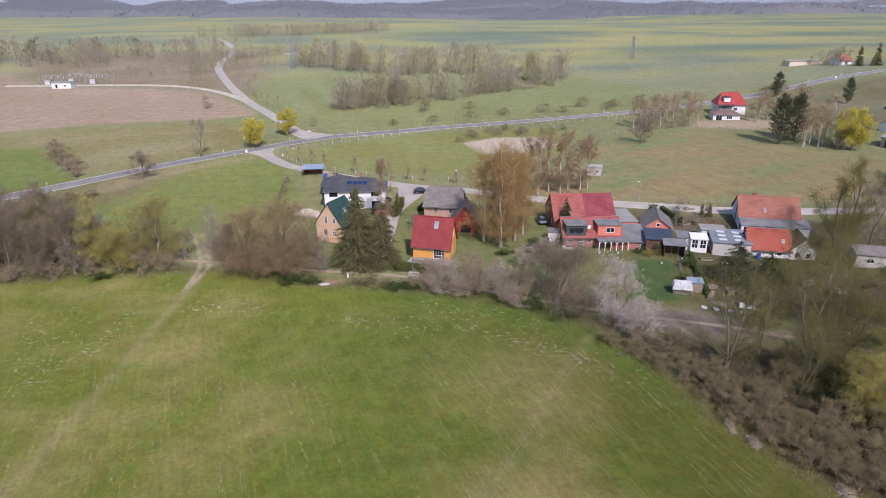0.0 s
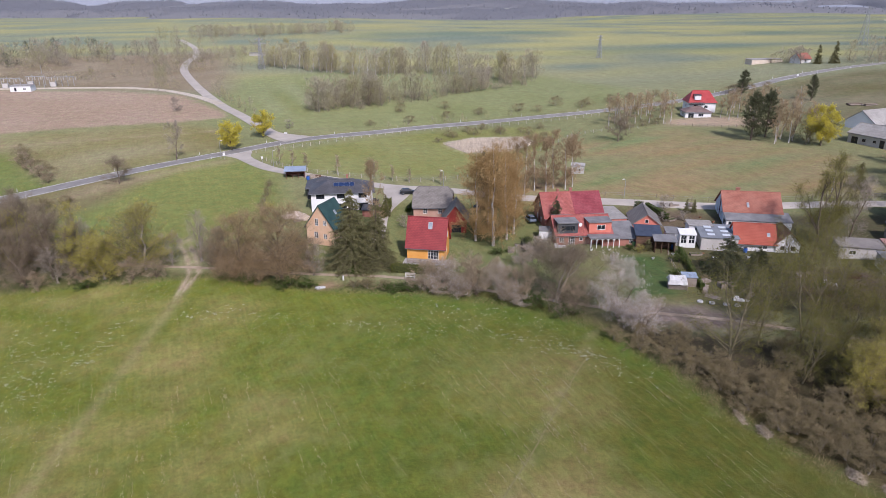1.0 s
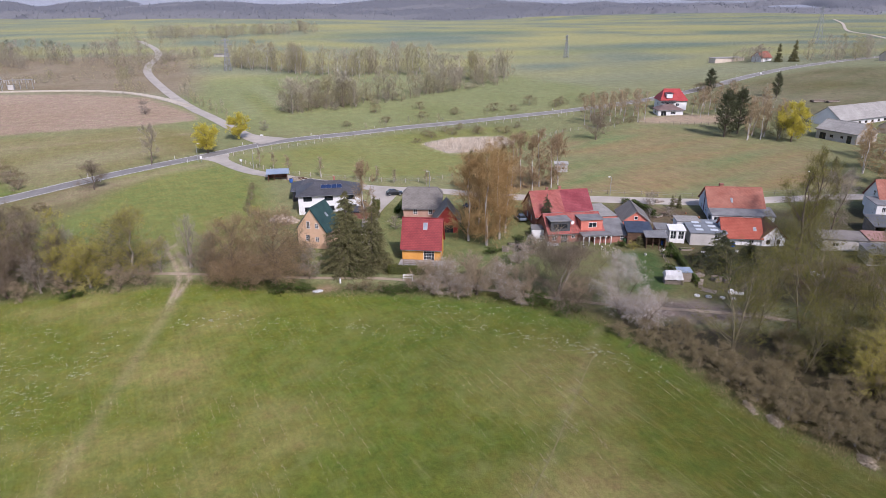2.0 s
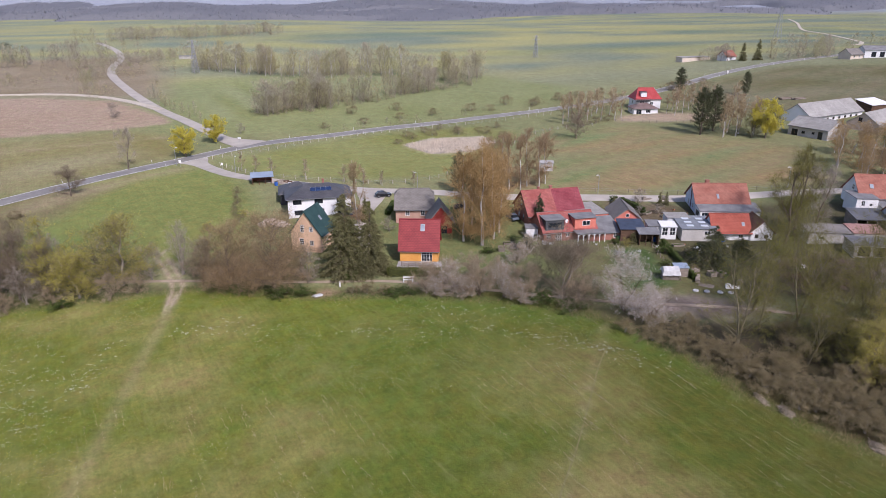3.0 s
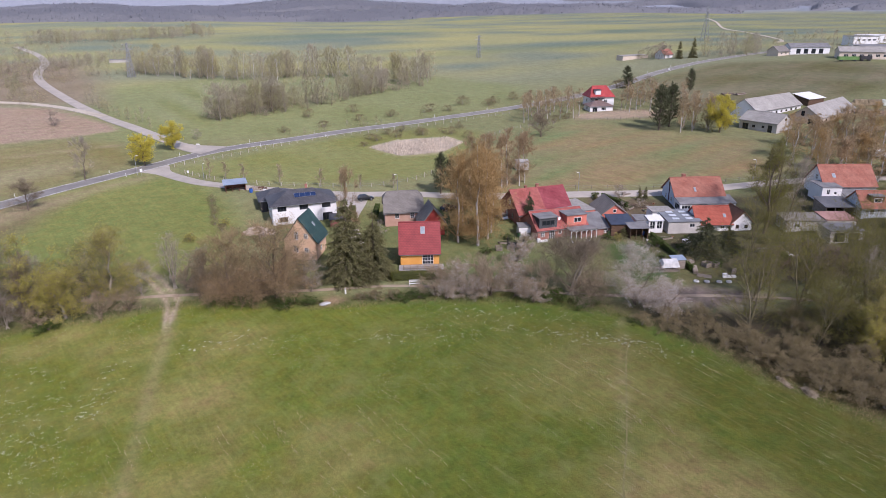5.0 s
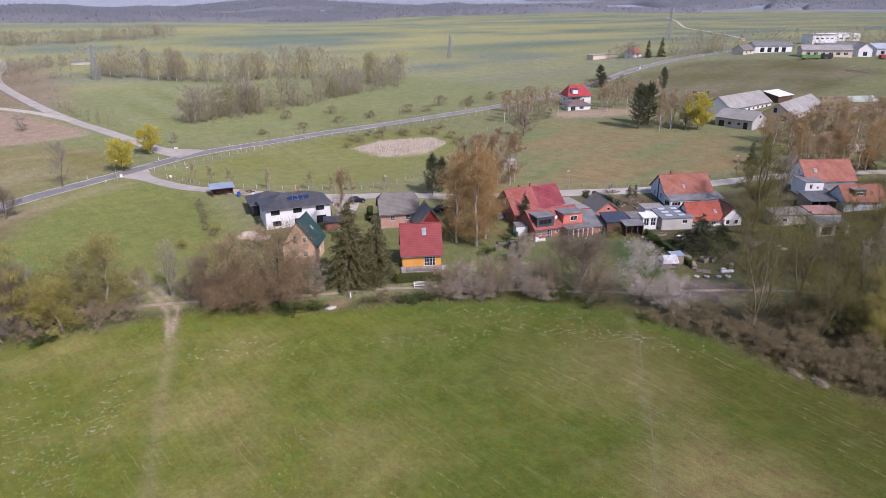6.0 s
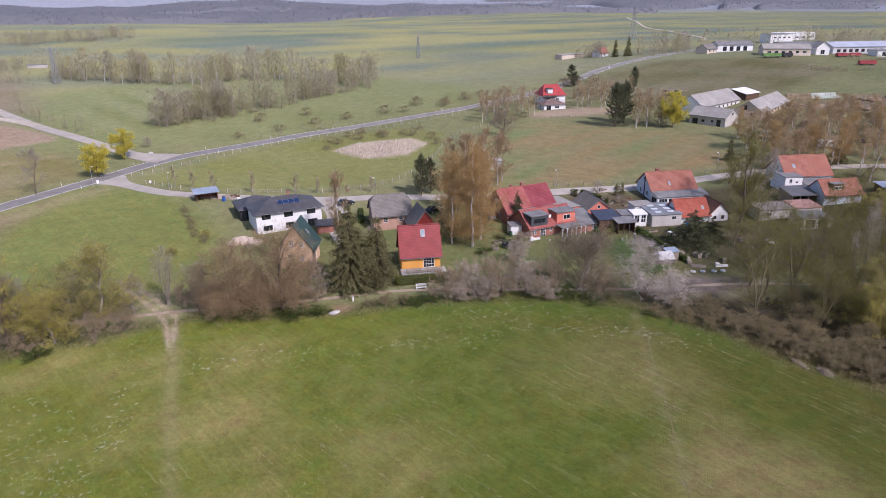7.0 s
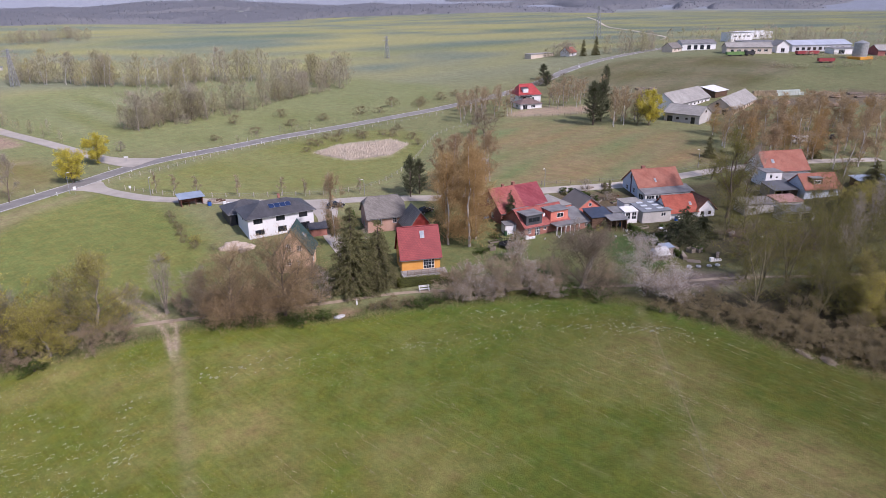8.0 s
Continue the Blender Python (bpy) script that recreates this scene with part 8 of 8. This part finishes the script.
def garden_table(x, y, yaw):
    t = thing("garden_table", "white plastic garden table on the lawn", "table", pose(x, y, ground(x, y), 0, 0, yaw))
    part("tabletop", boxes((-0.6, 0.6, -0.4, 0.4, 0.7, 0.75), bevel=0.02), WHITE, t)
    for u in (-0.5, 0.5):
        for v in (-0.3, 0.3):
            part("leg", boxes((u - 0.03, u + 0.03, v - 0.03, v + 0.03, -0.05, 0.7)), WHITE, t)


garden_table(55.0, 117.8, 10)
stack = thing("log_stack", "stack of split logs beside the garden shed", "log stack", pose(46.6, 103.0, ground(46.6, 103), 0, 0, 60))
for k in range(30):
    u, z = -1.4 + 0.28 * (k % 10), 0.14 + 0.26 * (k // 10)
    part("log", tube(bmesh.new(), (u, -0.4, z), (u, 0.4, z), 0.13, 0.13, 6), GREY_WOOD, stack)
boards = thing("board_pile", "pile of old boards on the lawn", "pile", pose(46.8, 100.4, ground(46.8, 100.4), 0, 0, -40))
for k in range(6):
    part("board", boxes((-1.3, 1.3, -0.7 + 0.22 * k, -0.52 + 0.22 * k, 0.02, 0.1 + 0.05 * (k % 3))), GREY_WOOD, boards)
for k, (x, y, yaw) in enumerate(((58.0, 137.2, 10), (54.6, 139.4, 30), (18.0, 129.0, 0), (52.6, 121.0, 0))):
    t = thing("planter", "wooden raised planter bed in the garden", "planter", pose(x, y, ground(x, y), 0, 0, yaw), "raised garden beds")
    part("frame", boxes((-1.2, 1.2, -0.5, -0.45, 0, 0.4), (-1.2, 1.2, 0.45, 0.5, 0, 0.4), (-1.2, -1.15, -0.45, 0.45, 0, 0.4), (1.15, 1.2, -0.45, 0.45, 0, 0.4)), GREY_WOOD, t)
    part("soil", boxes((-1.15, 1.15, -0.45, 0.45, 0, 0.33)), HEDGE_CORE, t)
dish = thing("satellite_dish", "white satellite dish beside the coral dormer", "satellite dish", pose(30.4, 128.5, 3.4, 0, 0, 20))
part("dish", tube(bmesh.new(), (0, -0.1, 0.5), (0, 0, 0.5), 0.42, 0.36, 14), WHITE, dish)
part("bracket", tube(bmesh.new(), (0, 0, 0.5), (0, 0.4, -0.4), 0.04, 0.04, 5), STEEL, dish)

# small clutter in the gardens
TERRACOTTA = material("terracotta", (0.34, 0.14, 0.08), (0.46, 0.22, 0.14), 2, 0.85, 0.2)


def flower_pot(x, y, r, mat, label):
    t = thing("flower_pot", label, "flower pot", pose(x, y, ground(x, y)), "pots in the gardens")
    part("pot", tube(tube(bmesh.new(), (0, 0, 0), (0, 0, r * 1.3), r * 0.7, r, 10), (0, 0, r * 1.3), (0, 0, r * 1.5), r * 1.12, r * 1.12, 10), mat, t)
    part("soil", tube(bmesh.new(), (0, 0, r * 1.5), (0, 0, r * 1.52), r * 0.95, r * 0.95, 10), HEDGE_CORE, t)


def garden_chair(x, y, yaw, mat, label):
    t = thing("garden_chair", label, "chair", pose(x, y, ground(x, y), 0, 0, yaw), "chairs in the gardens")
    part("seat", boxes((-0.25, 0.25, -0.25, 0.25, 0.42, 0.46), bevel=0.01), mat, t)
    part("backrest", boxes((-0.25, 0.25, 0.22, 0.26, 0.46, 0.95), bevel=0.01), mat, t)
    for u in (-0.22, 0.22):
        for v in (-0.22, 0.22):
            part("leg", boxes((u - 0.02, u + 0.02, v - 0.02, v + 0.02, -0.05, 0.42)), mat, t)
        part("armrest", boxes((u - 0.03, u + 0.03, -0.22, 0.22, 0.64, 0.67)), mat, t)


def compost_bin(x, y, yaw):
    t = thing("compost_bin", "slatted wooden compost bin in the garden", "compost bin", pose(x, y, ground(x, y), 0, 0, yaw), "compost bins")
    for u in (-0.6, 0.6):
        for v in (-0.6, 0.6):
            part("post", boxes((u - 0.05, u + 0.05, v - 0.05, v + 0.05, -0.1, 1.0)), GREY_WOOD, t)
    for k in range(5):
        z = 0.08 + 0.18 * k
        for v in (-0.66, 0.66):
            part("slat", boxes((-0.65, 0.65, v - 0.015, v + 0.015, z, z + 0.12)), GREY_WOOD, t)
            part("slat", boxes((v - 0.015, v + 0.015, -0.645, 0.645, z, z + 0.12)), GREY_WOOD, t)
    part("compost", boxes((-0.58, 0.58, -0.58, 0.58, 0, 0.6), bevel=0.1), HEDGE_CORE, t)


def water_butt(x, y, mat, label):
    t = thing("water_butt", label, "barrel", pose(x, y, ground(x, y)), "barrels in the gardens")
    part("body", tube(tube(bmesh.new(), (0, 0, 0), (0, 0, 0.5), 0.36, 0.42, 12), (0, 0, 0.5), (0, 0, 1.0), 0.42, 0.38, 12), mat, t)
    part("lid", tube(bmesh.new(), (0, 0, 1.0), (0, 0, 1.05), 0.4, 0.36, 12), DARK_FRAME, t)


def crate_pile(x, y, yaw, n, mat, label):
    t = thing("crate_pile", label, "crates", pose(x, y, ground(x, y), 0, 0, yaw), "piles of crates and boards")
    for k in range(n):
        u, z = (k % 3) * 0.85 - 0.85, (k // 3) * 0.42
        part("crate", boxes((u - 0.38, u + 0.38, -0.28, 0.28, z, z + 0.4), bevel=0.02), mat, t)


yard = random.Random(31)
for x, y in ((49.5, 140.2), (51.6, 146.0), (56.2, 146.4), (47.8, 121.0), (43.0, 119.0), (54.4, 121.4), (58.6, 119.6), (62.4, 118.6), (20.0, 127.6), (22.6, 128.8), (35.8, 124.4), (32.0, 124.6), (28.6, 125.2), (61.8, 140.4), (63.6, 137.6)):
    white = yard.random() < 0.5
    flower_pot(x, y, yard.uniform(0.18, 0.3), WHITE if white else TERRACOTTA, "white flower pot in the garden" if white else "terracotta flower pot in the garden")
for x, y, yaw in ((55.0, 116.6, 180), (56.4, 118.6, 280)):
    garden_chair(x, y, yaw, WHITE, "white plastic garden chair by the table")
for x, y, yaw in ((50.4, 104.6, 10), (52.0, 104.2, 10), (62.6, 147.0, -20), (15.4, 125.4, -10)):
    compost_bin(x, y, yaw)
BLUE_TUB = material("blue_plastic", (0.03, 0.10, 0.35), (0.05, 0.15, 0.45), 1, 0.4, 0)
GREEN_TUB = material("green_plastic", (0.03, 0.09, 0.04), (0.05, 0.13, 0.06), 1, 0.4, 0)
for x, y, m_ in ((49.0, 124.2, BLUE_TUB), (55.6, 124.0, GREEN_TUB), (63.2, 121.6, BLUE_TUB), (41.6, 126.4, GREEN_TUB), (22.4, 131.4, GREEN_TUB), (89.0, 110.6, BLUE_TUB)):
    water_butt(x, y, m_, "blue plastic water barrel beside a shed" if m_ is BLUE_TUB else "green plastic water butt beside a shed")
for x, y, yaw, n_, m_ in ((48.2, 106.8, 20, 5, GREY_WOOD), (51.0, 98.8, -15, 4, WHITE), (53.6, 100.6, 40, 5, GREY_WOOD), (47.2, 109.4, 70, 4, BROWN_WOOD), (66.4, 108.6, 15, 6, GREY_WOOD), (70.6, 104.8, -30, 4, WHITE), (76.4, 106.8, 0, 6, BROWN_WOOD), (58.4, 147.6, 10, 4, GREY_WOOD), (-30.6, 183.2, 20, 5, BROWN_WOOD), (-29.2, 180.4, 0, 4, WHITE), (-31.4, 147.8, 30, 4, GREY_WOOD), (26.0, 127.0, 0, 4, WHITE)):
    crate_pile(x, y, yaw, n_, m_, "pile of white crates in a yard" if m_ is WHITE else "pile of weathered wooden crates in a yard")

caravan = thing("caravan", "white touring caravan parked among the birches", "caravan", pose(147.7, 153.5, ground(147.7, 153.5), 0, 0, -20))
part("body", boxes((-2.6, 2.6, -1.1, 1.1, 0.5, 2.6), bevel=0.25), WHITE, caravan)
for u in (-1.5, 0.9):
    window(caravan, 1.2, 0.7, pose(u, -1.16, 1.4), DARK_FRAME, (1, 1))
for v in (-0.95, 0.95):
    part("wheel", tube(bmesh.new(), (0, v - 0.1, 0.33), (0, v + 0.1, 0.33), 0.33, 0.33, 12), DARK_FRAME, caravan)
part("drawbar", boxes((2.5, 3.8, -0.06, 0.06, 0.45, 0.55)), STEEL, caravan)
car(163.0, 152.4, 30, CAR_BLACK, "dark car parked beside the birch belt")

# ---- grass, flowers and dry stalks, past counting ----
def tufts(name, label, category, x, y, length, width, mats, lean, seed, index=None, lift=0.0):
    rng = np.random.default_rng(seed)
    n = len(x)
    p = np.stack([x, y, heights(x, y) + lift], -1)
    d = unit(rng.normal(size=(n, 3)) * lean + np.array((0, 0, 1.0)))
    v, f = blades(p, d, length, width, rng)
    return tagged(fast_mesh(name, v, f, mats, index=index), label, category, kind="stuff")


rng = np.random.default_rng(21)
GRASS_GREEN = tint("meadow_blades", (0.09, 0.12, 0.022), (0.175, 0.20, 0.042))
GRASS_DRY = tint("dry_blades", (0.24, 0.20, 0.10), (0.42, 0.36, 0.21))
n = 44000
gx1, gy1 = rng.uniform(-70, 52, n), 34 + 88 * rng.uniform(0, 1, n) ** 1.2
keep = inside(EDGE + [(6000, 30), (6000, 6000), (-6000, 6000), (-6000, 100)], gx1, gy1) < 0.5
gx1, gy1 = gx1[keep], gy1[keep]
tufts("grass", "tufts of meadow grass, green and dry", "grass", gx1, gy1, rng.uniform(0.05, 0.12, len(gx1)), rng.uniform(0.04, 0.10, len(gx1)), [GRASS_GREEN, GRASS_DRY], 0.6, 22, index=(rng.uniform(size=len(gx1)) < 0.3).astype(int))
edge_pts = np.array([(p.x, p.y) for p in curve(EDGE, 0.5)])
k = rng.integers(len(edge_pts), size=16000)
ex, ey = edge_pts[k, 0] + rng.normal(size=len(k)) * 1.0, edge_pts[k, 1] + rng.normal(size=len(k)) * 1.0
tufts("tall_grass", "taller dry and green grass along the meadow's edge", "grass", ex, ey, rng.uniform(0.2, 0.5, len(k)), rng.uniform(0.03, 0.08, len(k)), [GRASS_GREEN, GRASS_DRY, LEAF], 0.5, 23, index=np.where((ex > 26) & (rng.uniform(size=len(k)) < 0.75), 1, rng.integers(3, size=len(k))))
k = rng.uniform(size=(14000, 2)) * np.array((34, 30)) + np.array((6, 212))
kin = inside(REEDS, k[:, 0], k[:, 1]) > -0.5
REED = tint("dry_reed", (0.62, 0.54, 0.43), (0.85, 0.76, 0.63), 0.2)
tufts("reeds", "dry pale reeds in a field hollow", "reeds", k[kin, 0], k[kin, 1], rng.uniform(0.5, 1.1, kin.sum()), rng.uniform(0.12, 0.25, kin.sum()), [REED], 0.4, 24)
# daisies and dandelions in drifts
m = 46000
fx, fy = rng.uniform(-85, 42, m), rng.uniform(40, 121, m)
drift = np.array([noise.noise((a / 9, b / 7, 5.5)) + 0.8 * noise.noise((a / 30 + 4, b / 22, 1.5)) for a, b in zip(fx, fy)])
ok = (inside(EDGE + [(6000, 30), (6000, 6000), (-6000, 6000), (-6000, 100)], fx, fy) < -1) & (drift + 0.016 * (fy - 86) - 0.012 * (fx + 25) * (fx > -25) * (fy < 84) > 0.24)
fx, fy = fx[ok], fy[ok]
tufts("meadow_flowers", "drifts of small white and yellow meadow flowers", "flowers", fx, fy, rng.uniform(0.05, 0.14, len(fx)), rng.uniform(0.05, 0.15, len(fx)), [tint("daisies", (0.34, 0.36, 0.22), (0.50, 0.50, 0.36)), tint("dandelions", (0.34, 0.31, 0.06), (0.48, 0.43, 0.10))], 1.5, 25, index=(rng.uniform(size=len(fx)) < 0.3).astype(int), lift=0.06)
# wisps of mown straw, lying flat in the mower's direction
m = 480
sx, sy = rng.uniform(-60, 36, m), rng.uniform(36, 84, m)
ok = (np.array([noise.noise((a / 14 + 3, b / 10, 7.0)) for a, b in zip(sx, sy)]) > 0.0) & (inside(EDGE + [(6000, 30), (6000, 6000), (-6000, 6000), (-6000, 100)], sx, sy) < -2)
sx, sy = sx[ok], sy[ok]
n = 14
run_at = rng.uniform(-2.2, 2.2, (len(sx), n))
px, py = (sx[:, None] + run_at * 0.35 + rng.normal(size=run_at.shape) * 0.08).ravel(), (sy[:, None] - run_at * 0.94 + rng.normal(size=run_at.shape) * 0.08).ravel()
turned = math.atan2(-0.94, 0.35) + rng.normal(size=len(px)) * 0.3
length, half = rng.uniform(0.3, 0.8, len(px)), rng.uniform(0.012, 0.03, len(px))
corners = []
for along_by, side_by in ((0, -1), (0, 1), (1, 0)):
    cx, cy = px + length * along_by * np.cos(turned) - half * side_by * np.sin(turned), py + length * along_by * np.sin(turned) + half * side_by * np.cos(turned)
    corners.append(np.stack([cx, cy, heights(cx, cy) + 0.03], -1))
v = np.stack(corners, 1).reshape(-1, 3)
tagged(fast_mesh("straw", v, np.arange(len(v)).reshape(-1, 3), [tint("bleached_straw", (0.29, 0.255, 0.14), (0.43, 0.385, 0.235))]), "wisps of dry mown straw lying on the meadow", "straw", kind="stuff")
# the narrow rut that crosses the meadow, trodden bare
strip("rut", [(2.0, 52.0), (4.0, 56.5), (8.0, 62.6), (13.2, 71.4), (17.4, 78.6), (20.2, 82.6)], 0.19, material("dry_rut", (0.12, 0.118, 0.042), (0.215, 0.19, 0.085), 1.2, 0.95, 0.3, fine=6), 0.012, "narrow trodden rut across the meadow", "path", across=2, step=1.5)
# loose clumps of daisies, strung out along old mowing lines
clumps = []
for line, n in (([(-67, 108), (-63, 99), (-62.5, 90), (-61, 82)], 60), ([(-60, 96), (-58, 91), (-59.6, 86), (-62, 80)], 45), ([(-55, 103), (-55.4, 97), (-57.5, 90)], 40), ([(-72, 104), (-67, 94), (-66, 86)], 40), ([(-4, 101.5), (4, 98.6), (10, 95.6), (15, 91)], 60), ([(3, 93), (9, 89), (14, 86.6), (20, 82)], 70), ([(17, 86), (22, 81), (26, 77)], 40), ([(-46, 104), (-38, 105), (-28, 102)], 50), ([(-76, 84), (-70, 74), (-66, 66)], 45), ([(-20, 98), (-10, 96), (0, 93)], 50)):
    pts = curve(line, 0.5)
    for _ in range(n):
        p = pts[rng.integers(len(pts))]
        clumps.append((p.x + rng.normal() * 1.3, p.y + rng.normal() * 1.3))
clumps = np.array(clumps)
spread = np.repeat(clumps, 9, axis=0) + rng.normal(size=(len(clumps) * 9, 2)) * np.array((0.16, 0.10))
tufts("daisy_clumps", "scattered clumps of pale daisies in the meadow", "flowers", spread[:, 0], spread[:, 1], rng.uniform(0.05, 0.12, len(spread)), rng.uniform(0.06, 0.13, len(spread)), [tint("daisy_heads", (0.50, 0.52, 0.42), (0.68, 0.69, 0.58))], 1.6, 28, lift=0.06)
